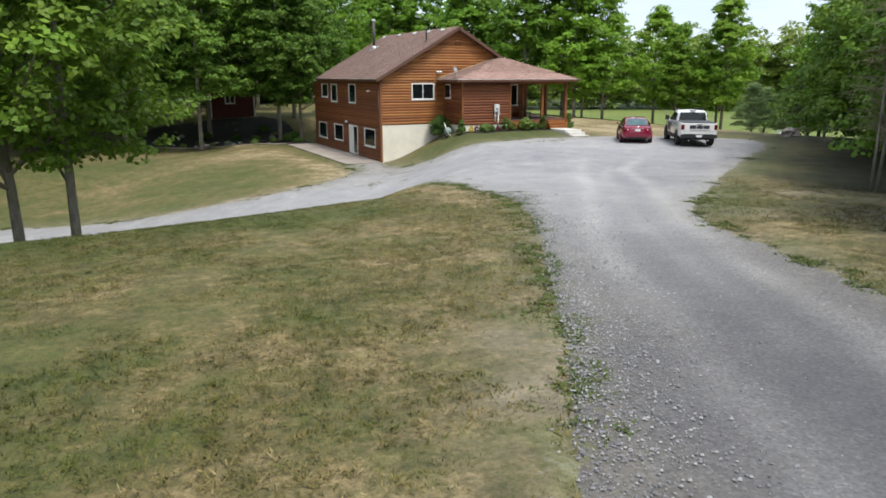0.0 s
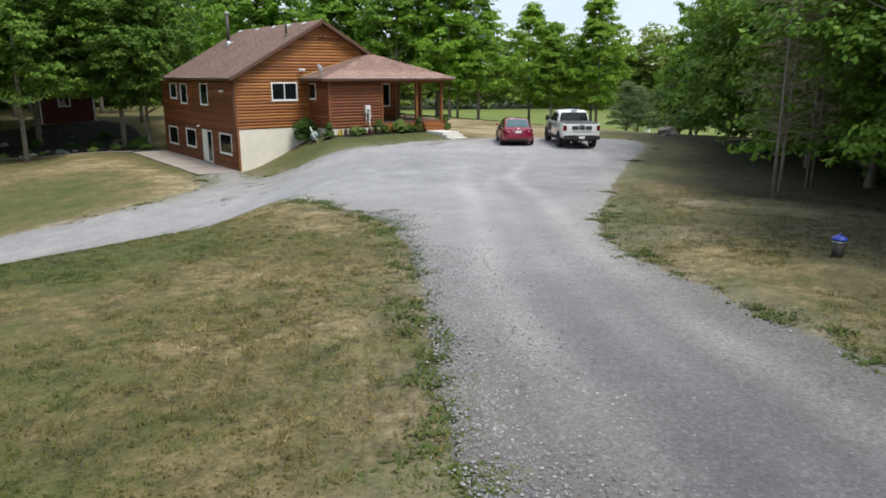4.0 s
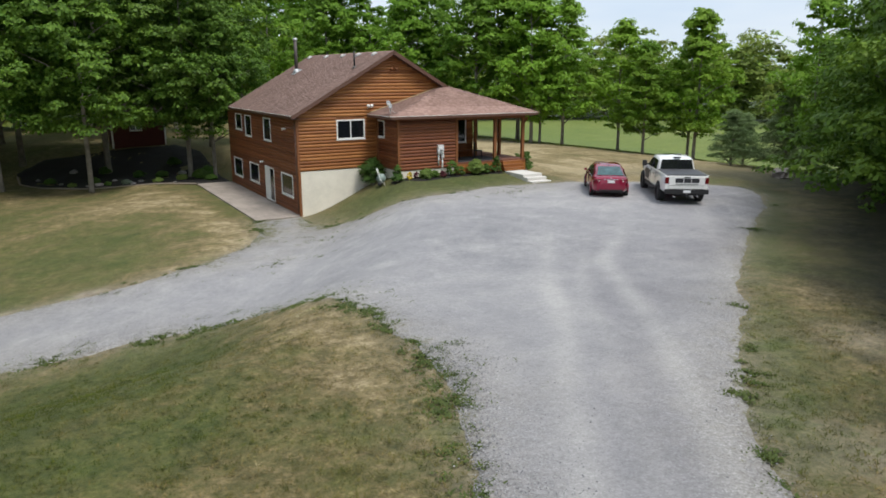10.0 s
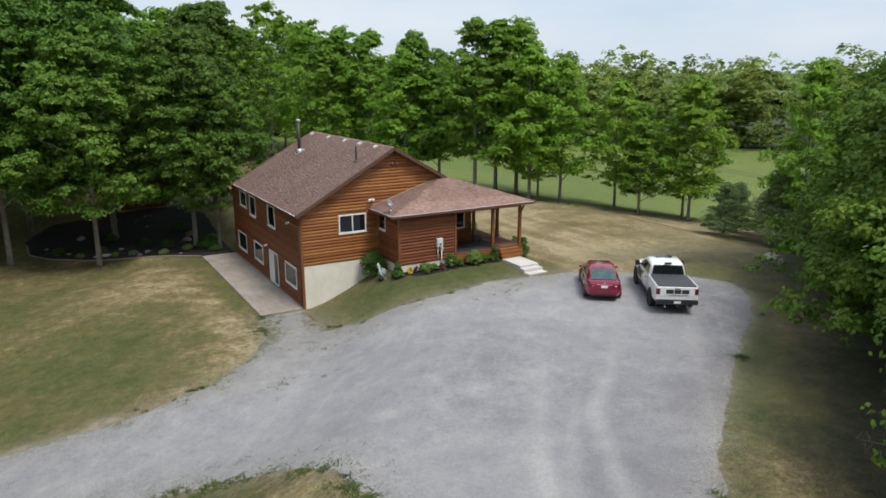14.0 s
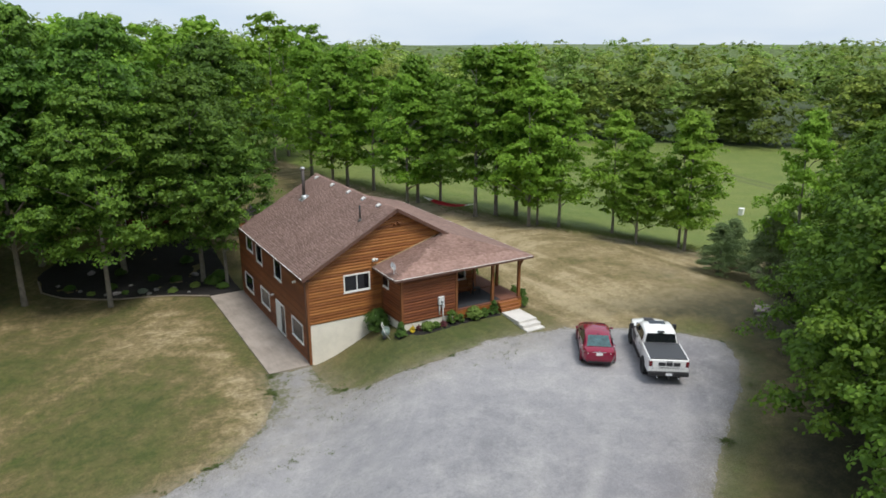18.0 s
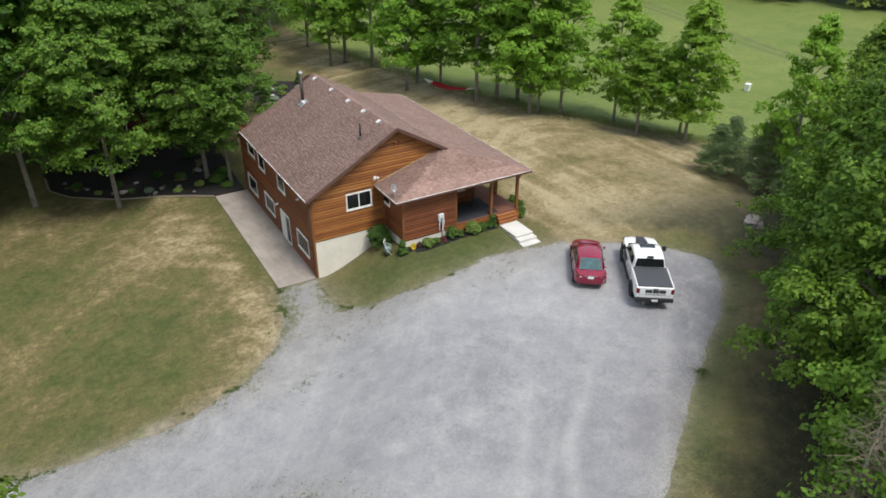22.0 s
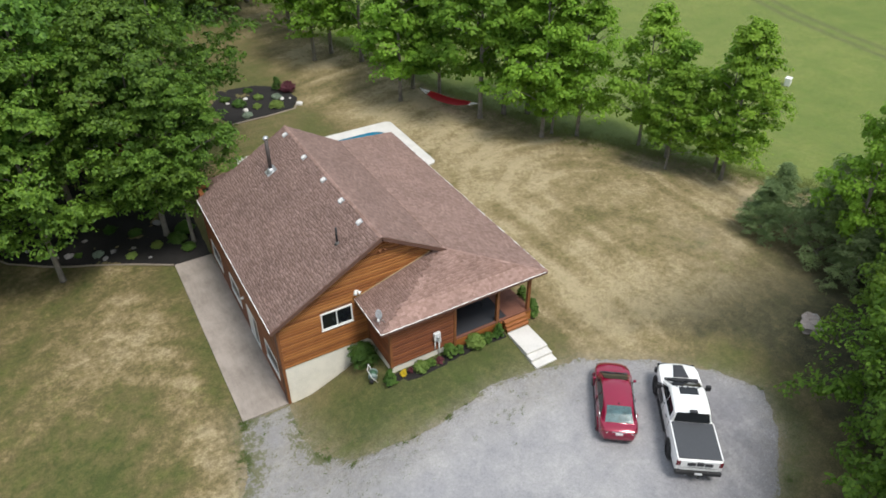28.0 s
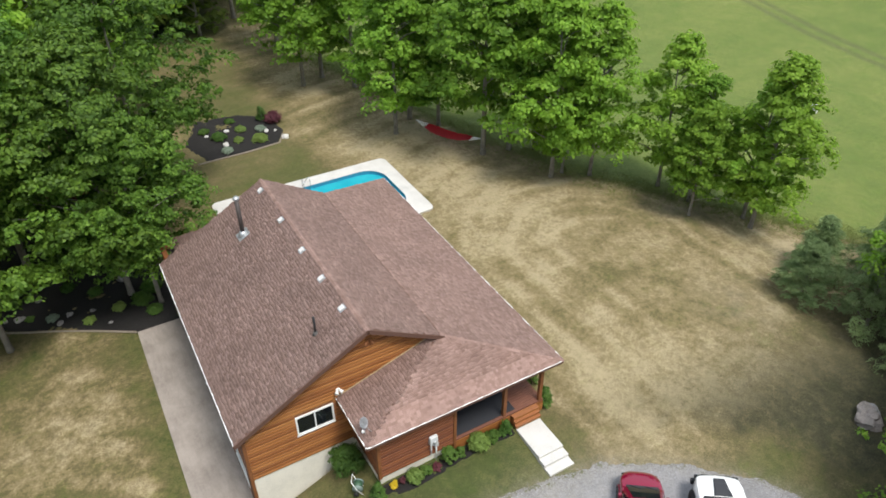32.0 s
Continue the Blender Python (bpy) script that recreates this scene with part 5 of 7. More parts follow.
def pickup(at, turn):
    tr = thing("pickup_truck", at, turn, label="white crew-cab pickup truck with a dark bed cover and black trim", category="truck")
    rows = [(-2.98, 0.955, 0.62, 1.30), (-2.90, 0.985, 0.56, 1.335), (-2.2, 0.995, 0.52, 1.34), (-0.90, 0.995, 0.48, 1.345), (-0.84, 0.985, 0.46, 1.30), (0.4, 0.985, 0.44, 1.28), (1.25, 0.985, 0.44, 1.28),
            (1.5, 0.99, 0.46, 1.30), (2.3, 0.96, 0.52, 1.27), (2.7, 0.88, 0.55, 1.22), (2.90, 0.74, 0.58, 1.08)]
    loft("body", [(x, [(0, zb), (w * 0.9, zb), (w, zb + 0.10), (w, zb + 0.5 * (zt - zb)), (w * 0.985, zt - 0.06), (w * 0.945, zt), (w * 0.5, zt + (0.06 if x > 1.3 else 0.0)), (0, zt + (0.085 if x > 1.3 else 0.0))]) for x, w, zb, zt in rows], WHITE, tr)
    cab = [(-0.90, 0.90, 1.30, 0.82), (-0.78, 0.91, 1.82, 0.74), (-0.55, 0.915, 1.925, 0.74), (0.2, 0.92, 1.955, 0.74), (0.68, 0.92, 1.93, 0.74), (0.98, 0.915, 1.74, 0.76), (1.62, 0.89, 1.33, 0.82)]
    loft("cab", [(x, [(0, 1.22), (wb, 1.22), (wb, 1.29), (wt + 0.05, max(1.295, z - 0.09)), (wt - 0.04, max(1.30, z - 0.015)), (0, max(1.305, z + 0.015))]) for x, wb, z, wt in cab], WHITE, tr)
    panel("rear_window", [(-0.918, -0.79, 1.385), (-0.918, 0.79, 1.385), (-0.795, 0.70, 1.83), (-0.795, -0.70, 1.83)], CAR_GLASS, tr)
    panel("windscreen", [(1.60, -0.76, 1.37), (1.02, -0.69, 1.735), (0.74, -0.66, 1.905), (0.74, 0.66, 1.905), (1.02, 0.69, 1.735), (1.60, 0.76, 1.37)], CAR_GLASS, tr)
    for s in (1, -1):
        def side(x, h):
            _, wb, z, wt = lerp_rows(cab, x)
            t = max(1.3, z - 0.10)
            return (x, s * (wb + (wt + 0.05 - wb) * h + 0.012), 1.30 + (t - 1.30) * h)
        for x0, x1, x2, x3, nm in ((-0.66, 0.22, 0.20, -0.60, "rear_side_window"), (0.30, 1.38, 0.80, 0.28, "front_side_window")):
            panel(nm, [side(x0, 0.10), side(x1, 0.10), side(x2, 0.92), side(x3, 0.92)][::s], CAR_GLASS, tr)
        lo, hi = sorted((s * 1.02, s * 1.24))
        box("mirror", (1.05, lo, 1.30), (1.20, hi, 1.58), BLACK, tr, 0.03)
        lo, hi = sorted((s * 0.88, s * 1.04))
        box("mirror_arm", (1.08, lo, 1.36), (1.16, hi, 1.42), BLACK, tr, 0.01)
        lo, hi = sorted((s * 0.80, s * 0.972))
        box("tail_lamp", (-3.0, lo, 0.98), (-2.90, hi, 1.27), LENS_R, tr, 0.02)
        lo, hi = sorted((s * 0.62, s * 0.88))
        box("headlamp", (2.80, lo, 0.95), (2.92, hi, 1.12), CAR_GLASS, tr, 0.02)
        lo, hi = sorted((s * 0.97, s * 1.06))
        box("side_step", (-0.75, lo, 0.40), (1.15, hi, 0.48), BLACK, tr, 0.02)
        box("side_decal", (0.55, min(s * 0.984, s * 0.99), 0.78), (1.15, max(s * 0.984, s * 0.99), 1.18), INKY, tr)
        for hx in (-0.42, 0.42):
            box("door_handle", (hx - 0.1, min(s * 0.985, s * 1.015), 1.10), (hx + 0.1, max(s * 0.985, s * 1.015), 1.14), BLACK, tr, 0.006)
        for x in (-1.72, 2.02):
            arch(tr, x, s * 0.995, 0.50, BLACK, "fender_flare")
            wheel(tr, x, s * 0.90, 0.445, 0.30, BLACK)
    box("tonneau_cover", (-2.90, -0.90, 1.335), (-0.95, 0.90, 1.392), TONNEAU, tr, 0.018, "dark grey soft bed cover")
    box("tailgate", (-3.02, -0.80, 0.74), (-2.96, 0.80, 1.335), WHITE, tr, 0.02)
    for y0, y1 in ((0.17, 0.52), (-0.17, 0.14), (-0.54, -0.20)):
        box("badge_bar", (-3.03, y0, 1.03), (-3.014, y1, 1.23), INKY, tr, 0.006)
    box("badge_line", (-3.028, -0.50, 0.95), (-3.014, 0.50, 0.97), INKY, tr)
    box("tailgate_handle", (-3.03, -0.14, 1.255), (-3.01, 0.14, 1.30), BLACK, tr, 0.005)
    box("rear_bumper", (-3.12, -0.97, 0.52), (-2.92, 0.97, 0.73), BLACK, tr, 0.03)
    box("plate", (-3.135, -0.16, 0.58), (-3.118, 0.16, 0.70), PLATE, tr, 0.004)
    for s in (1, -1):
        lo, hi = sorted((s * 0.905, s * 0.965))
        box("bed_rail", (-2.92, lo, 1.338), (-0.95, hi, 1.372), WHITE, tr, 0.012)
        lo, hi = sorted((s * 0.93, s * 1.0))
        box("rocker_panel", (-1.15, lo, 0.45), (1.45, hi, 0.60), BLACK, tr, 0.02)
        for x in (-0.88, 0.25, 1.28):
            lo, hi = sorted((s * 0.90, s * 0.992))
            box("door_seam", (x - 0.007, lo, 0.58), (x + 0.007, hi, 1.27), SEAM, tr)
        panel("fender_decal", [(1.2, s * 0.992, 1.22), (1.62, s * 0.995, 1.10), (1.40, s * 0.995, 0.72), (0.6, s * 0.992, 0.62), (0.8, s * 0.992, 0.95)][::s], INKY, tr, 0.01, "dark grey door graphic")
        tube("exhaust", [(-2.6, s * 0.5, 0.40), (-3.05, s * 0.52, 0.40)], 0.045, CHROME, tr, 10)
        lo, hi = sorted((s * 0.30, s * 0.78))
        box("bumper_step", (-3.13, lo, 0.715), (-2.95, hi, 0.738), TYRE, tr, 0.008)
    box("tailgate_seam", (-3.024, -0.80, 0.90), (-3.016, 0.80, 0.912), SEAM, tr)
    for y0 in (-0.12, 0.6):
        tube("wiper", [(1.60, y0, 1.395), (1.28, y0 - 0.55, 1.59)], 0.012, BLACK, tr, 6)
    box("hood_scoop", (1.85, -0.26, 1.375), (2.35, 0.26, 1.415), INKY, tr, 0.02)
    box("tow_hitch", (-3.20, -0.06, 0.42), (-2.9, 0.06, 0.52), BLACK, tr, 0.01)
    box("front_bumper", (2.86, -0.92, 0.48), (3.04, 0.92, 0.74), BLACK, tr, 0.04)
    box("grille", (2.90, -0.60, 0.76), (2.955, 0.60, 1.12), BLACK, tr, 0.02)
    panel("hood_stripe", [(1.76, -0.36, 1.396), (2.62, -0.22, 1.334), (2.62, 0.22, 1.334), (1.76, 0.36, 1.396)], INKY, tr, 0.02, "matt dark hood decal")
    box("cowl", (1.54, -0.78, 1.30), (1.72, 0.78, 1.40), BLACK, tr, 0.02)
    box("sunroof", (0.18, -0.42, 1.955), (0.62, 0.42, 1.972), CAR_GLASS, tr, 0.006)
    for y in (-0.5, -0.25, 0, 0.25, 0.5):
        box("roof_marker", (0.62, y - 0.04, 1.938), (0.70, y + 0.04, 1.954), INKY, tr, 0.006)
    box("brake_light", (-0.86, -0.17, 1.90), (-0.70, 0.17, 1.955), BLACK, tr, 0.01)
    box("axle", (-1.82, -0.85, 0.36), (-1.62, 0.85, 0.52), BLACK, tr, 0.03)
    box("chassis", (-2.8, -0.5, 0.42), (2.6, 0.5, 0.60), BLACK, tr, 0.02)
    return tr


for veh, scale in ((sedan((31.86, 35.62, lie(31.86, 35.62) + 0.015), 53.4), 1.055),
                   (pickup((33.98, 32.98, lie(33.98, 32.98) + 0.015), 54.8), 1.05)):
    veh.matrix_world = veh.matrix_world @ Matrix.Diagonal((scale, scale, scale, 1))


# ---- trees ----
def leaf_cloud(rng, centres, sizes, count, leaf, flat=0.8, up=0.6, slim=0.62):
    """Small folded leaves on the domes of tufts, several tufts to a clump: points and quads."""
    k, m = len(centres), max(1, round(count / 19))
    def ways(n, low):
        d = rng.normal(size=(n, 3))
        d /= np.linalg.norm(d, axis=1)[:, None]
        d[:, 2] = np.where(d[:, 2] < low, -d[:, 2] * 0.7, d[:, 2])
        return d
    which = np.repeat(np.arange(k), m)
    d = ways(k * m, -0.3)
    size = sizes[which]
    # tufts reach outward from the stem and droop at their tips
    out = centres - np.array([*centres[:, :2].mean(0), 0])
    out[:, 2] = 0
    out /= np.linalg.norm(out, axis=1)[:, None] + 1e-6
    o = out[which]
    q = d * (size * (0.45 + 0.5 * rng.random(k * m)))[:, None]
    along = (q * o).sum(1)
    tuft = centres[which] + q + o * along[:, None] * 0.25
    tuft[:, 2] += q[:, 2] * (flat - 1) - 0.16 * along**2 / (size + 1e-6)
    wide = size * (0.36 + 0.26 * rng.random(k * m)) * (7.0 / max(m, 3)) ** 0.33
    leaf_of = np.repeat(np.arange(k * m), max(1, round(count / m)))
    n = len(leaf_of)
    e = ways(n, -0.15)
    w = wide[leaf_of]
    p = e * (w * (0.5 + 0.55 * rng.random(n) ** 0.6))[:, None]
    p[:, 2] = p[:, 2] * 0.66 - 0.22 * w * (e[:, 0] ** 2 + e[:, 1] ** 2)
    p = tuft[leaf_of] + p
    nrm = 0.85 * e + 0.45 * d[leaf_of] + 0.25 * o[leaf_of] + rng.normal(size=(n, 3)) * 0.33 + np.array([0, 0, up])
    nrm /= np.linalg.norm(nrm, axis=1)[:, None]
    a = np.cross(nrm, rng.normal(size=(n, 3)))
    a /= np.linalg.norm(a, axis=1)[:, None] + 1e-9
    b = np.cross(nrm, a)
    s = leaf * (0.7 + 0.7 * rng.random(n))[:, None]
    droop = nrm * s * 0.22
    v = np.stack([p - a * s, p + b * s * slim - droop, p + a * s * 1.1 - droop, p - b * s * slim], 1).reshape(-1, 3)
    return v, np.arange(4 * n).reshape(-1, 4)


def crown_shape(rng, kind, r, z0, z1, clumps):
    h = rng.random(clumps) ** 0.85
    if kind == "pine":
        prof = (1 - h) ** 0.9 * 0.95 + 0.06
    elif kind == "skirt":
        prof = np.sin(np.pi * (0.27 + 0.70 * h)) ** 0.75 * (1.22 - 0.62 * h)
    elif kind == "column":
        prof = np.sin(np.pi * (0.14 + 0.83 * h)) ** 0.7 * (1.12 - 0.55 * h)
    else:
        prof = np.sin(np.pi * (0.16 + 0.80 * h)) ** 0.65 * (1.1 - 0.22 * h)
    a = np.arange(clumps) * 2.399 + rng.random(clumps) * 0.9
    lobes = 1 + 0.22 * np.sin(3 * a + rng.random() * 6) + 0.15 * np.sin(5 * a + 9 * h)
    d = r * prof * lobes * (0.52 + 0.48 * rng.random(clumps) ** 0.6) * np.where(rng.random(clumps) < 0.15, 0.5, 1.0)
    c = np.stack([d * np.cos(a), d * np.sin(a), z0 + (z1 - z0) * h], 1)
    return c, h


def tree_meshes(name, seed, kind, tall, r, base, clumps, per, leaf, material, clump=1.0, trunk=0.17):
    """A trunk with limbs, and a crown of leaf clumps, as two meshes."""
    rng = np.random.default_rng(seed)
    c, h = crown_shape(rng, kind, r, base + 0.5, tall - 0.7, clumps)
    sizes = clump * (0.7 + 0.7 * rng.random(clumps)) * (1.05 - 0.3 * h)
    v, q = leaf_cloud(rng, c, sizes, per, leaf, 0.85 if kind != "pine" else 0.5, 0.35 if kind != "pine" else 1.0, 0.62 if kind != "pine" else 0.11)
    crown = quad_mesh("crown", v, q, material)
    bm = bmesh.new()
    lean = rng.normal(size=2) * 0.25
    stem = [(lean[0] * t * t, lean[1] * t * t, -0.3 + (tall * 0.88 + 0.3) * t) for t in (0, 0.06, 0.25, 0.5, 0.75, 1)]
    add_tube(bm, stem, [trunk * s for s in (1.5, 1.1, 0.92, 0.7, 0.42, 0.12)], 8)
    for i in rng.permutation(clumps)[: 16 if kind != "pine" else 22]:
        top = Vector(c[i])
        z = max(base * 0.95, top.z - 0.55 * math.hypot(top.x, top.y) - 0.3)
        k = z / tall
        s = Vector((lean[0] * k * k, lean[1] * k * k, z))
        mid = s.lerp(top, 0.5) + Vector((0, 0, 0.25))
        add_tube(bm, [s, mid, top], [trunk * 0.42 * (1.1 - k), trunk * 0.28, 0.02], 5, False)
    me = bpy.data.meshes.new("trunk")
    bmesh.ops.recalc_face_normals(bm, faces=bm.faces)
    bm.to_mesh(me)
    bm.free()
    me.materials.append(BARK)
    me.polygons.foreach_set("use_smooth", [True] * len(me.polygons))
    return me, crown


KINDS = {}
for i in range(4):
    KINDS["maple", i] = tree_meshes("maple", 11 + i, "round", 19.5, 5.4, 4.4, 250, 160, 0.130, LEAF, 1.0, 0.2)
    KINDS["row", i] = tree_meshes("row", 31 + i, "column", 14.6, 3.4, 2.2, 125, 125, 0.126, LIGHT_LEAF, 0.86, 0.15)
for i in range(3):
    KINDS["edge", i] = tree_meshes("edge", 51 + i, "skirt", 14.6, 4.6, 0.6, 215, 170, 0.104, EDGE_LEAF, 0.95)
    KINDS["back", i] = tree_meshes("back", 61 + i, "round", 19.5, 5.4, 3.0, 170, 36, 0.245, LIGHT_LEAF, 1.15, 0.2)
    KINDS["young", i] = tree_meshes("young", 81 + i, "round", 12.0, 3.7, 2.5, 150, 150, 0.095, EDGE_LEAF, 0.8, 0.14)
for i in range(2):
    KINDS["pine", i] = tree_meshes("pine", 71 + i, "pine", 7.0, 2.4, 0.2, 190, 84, 0.15, PINE, 0.5, 0.1)


def tree(kind, i, x, y, size=1.0, turn=0.0, name="maple_tree", label="", group="", category="tree", fat=1.0):
    t, c = KINDS[kind, i % sum(1 for k in KINDS if k[0] == kind)]
    ob = new(name)
    ob.matrix_world = pose(x, y, lie(x, y) - 0.05, 0, 0, turn) @ Matrix.Diagonal((size * fat, size * fat, size, 1))
    tagged(ob, label, category, group)
    for nm, me in (("trunk", t), ("crown", c)):
        o = new(nm, me)
        o.parent = ob
    return ob


rnd = random.Random(5)
GROVE_FRONT = [(8.7, 63.8, 0.86), (15.9, 65.1, 0.88), (17.4, 63.3, 0.68), (3.0, 67.5, 1.05), (10.5, 70.5, 1.08), (-3.5, 66.5, 1.0), (4.5, 74.5, 1.1), (-9.5, 70, 1.05), (-3.5, 75, 1.12), (19.2, 72.2, 0.93), (-15.5, 63, 1.0), (-11, 79, 1.1),
               (3, 83, 1.1), (10.5, 85, 1.05), (19, 88, 0.95)]
# (-8.5, 59) to (-22, 40): unseen, added to cut sky light on the west wall
GROVE_BACK = [(-18, 73, 1.1), (-24, 66, 1.05), (-22, 57, 0.95), (-30, 60, 1.1), (-3, 90, 1.1), (13, 95, 1.05), (-8.5, 59, 0.9), (-11.5, 51, 0.9), (-15, 44, 0.9), (-20, 50, 1.0), (-22, 40, 0.95), (20, 104, 1.0),
              (26, 107, 1.05), (31, 106, 0.95), (36, 110, 1.1), (40, 116, 1.0), (14, 109, 1.1), (46, 122, 1.05)]
GROVE = GROVE_FRONT + GROVE_BACK
for i, (x, y, s) in enumerate(GROVE):
    tree("maple" if i < 10 else "back", i, x, y, s, rnd.uniform(0, 360), label="tall broad maple with a dense green crown in the grove", group="grove maples")
ROW = [(37.0, 97.0, 1.25), (36.1, 87.0, 1.1), (38.4, 88.0, 1.2), (40.2, 84.2, 1.15), (39.3, 73.6, 1.0), (41.6, 75.5, 1.12), (43.2, 73.2, 1.0), (43.8, 67.0, 1.18), (46.2, 66.8, 1.2), (46.6, 61.6, 1.0),
       (48.4, 66.2, 1.22), (47.8, 61.8, 0.72), (49.6, 60.6, 0.95), (53.7, 57.3, 0.84), (52.6, 53.0, 0.62), (54.2, 54.6, 0.7), (55.7, 50.0, 0.9), (56.3, 51.2, 0.78)]
for i, (x, y, s) in enumerate(ROW):
    tree("row", i, x, y, s, rnd.uniform(0, 360), label="slender maple in a row along the field edge", group="field-edge maples", fat=1.08)
EDGE_SPIRE = [(53.1, 37.6, 0.93)]
# (17.5, -6.5), (21.2, 3.4), (19.2, -2.0): unseen, added to shade lane and verge
EDGE = [(34.6, 18.9, 1.0), (38.2, 22.4, 1.05), (42.5, 25.8, 1.0), (48.4, 28.6, 0.92), (53.4, 32.2, 0.85), (58.4, 36.2, 0.9), (30.6, 14.6, 1.0), (27.6, 10.2, 1.0), (25.2, 5.4, 1.0), (23, 0, 1.0), (17.5, -6.5, 1.0), (13.5, -15, 1.05), (39, 17.0, 1.15), (44.5, 21, 1.15), (50.5, 25.5, 1.1),
        (57, 29.5, 1.0), (33.5, 8.5, 1.15), (30, 1.5, 1.1), (42, 10.5, 1.15), (50, 17, 1.15), (58, 21.5, 1.1), (64, 30, 1.0), (62, 38, 0.8), (38, 2, 1.1), (21, -8, 1.0), (21.2, 3.4, 1.15), (19.2, -2.0, 1.15)]
for i, (x, y, s) in enumerate(EDGE):
    tree("edge" if i < 10 or i in (12, 13, 14) else "back", i, x, y, s if i < 15 else s * 0.72, rnd.uniform(0, 360), label="leafy woodland-edge tree with branches to the ground, a few added unseen for shade", group="woodland-edge trees")
# trees out of view, added to block western sky from wall and lawn
WEST_UNSEEN = [(-13, 8, 0.9), (-15, 16, 1.0), (-14, 24, 0.95), (-19, 12, 1.05), (-20, 21, 1.05), (-18, 29, 0.95), (-24, 33, 1.0), (-16, 0, 0.9), (-21, 4, 1.0), (-26, 26, 1.05), (-28, 43, 1.0), (-25, 48, 1.0)]
for i, (x, y, s) in enumerate(WEST_UNSEEN):
    tree("back", i, x, y, s, rnd.uniform(0, 360), label="unseen leafy tree added in the west to darken the west wall", group="west wood trees")
for i, (x, y, s) in enumerate(EDGE_SPIRE):
    tree("row", 1, x, y, s, 70, label="slender maple rising out of the woodland edge", group="woodland-edge trees", fat=0.8)
for i, (x, y, s) in enumerate([(51.4, 42.8, 0.66), (52.8, 39.2, 0.86), (55.0, 44.4, 0.66), (57.0, 41.4, 0.9), (51.8, 36.2, 0.7)]):
    tree("pine", i, x, y, s, rnd.uniform(0, 360), "pine_tree", "bushy grey-green pine at the lawn's edge", "young pines", fat=1.2)
for i, (x, y, s) in enumerate([(-2.2, 24.4, 1.1), (-0.65, 24.0, 1.02)]):
    tree("young", i, x, y, s, 40 * i, label="young maple on a thin trunk above the lower lane", group="young maples")


def far_woods():
    """Woods round the field and behind the house, past counting."""
    rng = np.random.default_rng(9)
    spots = []
    while len(spots) < 850:
        x, y = rng.uniform(-60, 420), rng.uniform(-40, 430)
        d = float(inside(np.array(x), np.array(y), CLEARING))
        far = math.hypot(x - 15, y - 10)
        if d > (0 if x < 45 or y > 45 else 14) and rng.random() < min(1.0, 9000 / far**2 + 0.10) and not (x > 150 and y < -20):
            spots.append((x, y, rng.uniform(13, 22) * (1.0 if d > 10 else 0.85), far, d))
    # a closed front of trees round the far side of the field
    rim = CLEARING[3:10]
    for (ax, ay), (bx, by) in zip(rim, rim[1:]):
        run = math.hypot(bx - ax, by - ay)
        for k in range(int(run / 2.9)):
            t, out = rng.random(), rng.uniform(0.5, 9)
            x, y = ax + (bx - ax) * t - (by - ay) / run * out, ay + (by - ay) * t + (bx - ax) / run * out
            if x > 45 and y < 60 and x < 130:
                continue
            spots.append((x, y, rng.uniform(9, 19), math.hypot(x - 15, y - 10), 1.0))
    vs, qs, tones, off = [], [], [], 0
    for x, y, tall, far, deep in spots:
        near = far < 200
        front = near and deep < 9
        n = 46 if front else 22 if near else 13
        c, h = crown_shape(rng, "round", tall * 0.33, tall * (0.0 if front else 0.12), tall, n)
        c = c + np.array([x, y, lie(x, y)])
        v, q = leaf_cloud(rng, c, tall * 0.12 * (0.8 + 0.5 * rng.random(n)), 40 if front else 24 if near else 12, 0.36 if front else 0.46 if near else 0.78, 0.6, 1.1)
        vs.append(v), qs.append(q + off), tones.append(np.full(len(v), rng.random()))
        off += len(v)
    ob = new("woodland", quad_mesh("woodland", np.concatenate(vs), np.concatenate(qs), FAR_LEAF))
    give(ob, "tone", np.concatenate(tones))
    tagged(ob, "mixed green woodland round the field and yard", "woodland", kind="stuff")

    # canopy beyond, out to the horizon
    xs = np.concatenate([[-2500, -1600, -1000, -600, -380], np.arange(-240, 700, 6.0), [800, 1000, 1400, 2000, 2600]])
    ys = np.concatenate([np.arange(190, 760, 6.0), [800, 900, 1050, 1300, 1700, 2500]])
    gx, gy = np.meshgrid(xs, ys)
    rng = np.random.default_rng(4)
    z = 4.0 + 7.5 * rng.random(gx.shape) + 3.2 * wobble(gx, gy, 0.21) + 2.2 * wobble(gx, gy, 0.47, 2.0) + 9 * sm((np.hypot(gx, gy) - 500) / 1600) - 3.6 * sm((gx - 40) / 60)
    n = len(xs)
    i = np.arange(len(ys) - 1)[:, None] * n + np.arange(n - 1)[None]
    q = np.stack([i, i + 1, i + n + 1, i + n], -1).reshape(-1, 4)
    ob = mesh_ob("distant_canopy", np.stack([gx, gy, z], -1).reshape(-1, 3), q, CANOPY, None, True)
    tagged(ob, "hazy treetops reaching to the horizon", "woodland", kind="stuff")


far_woods()


# ---- fittings on the house ----
def roof_z(x, y):
    """Height of the main roof over a place."""
    return RIDGE_Z - abs(RIDGE_X - x) * SLOPE


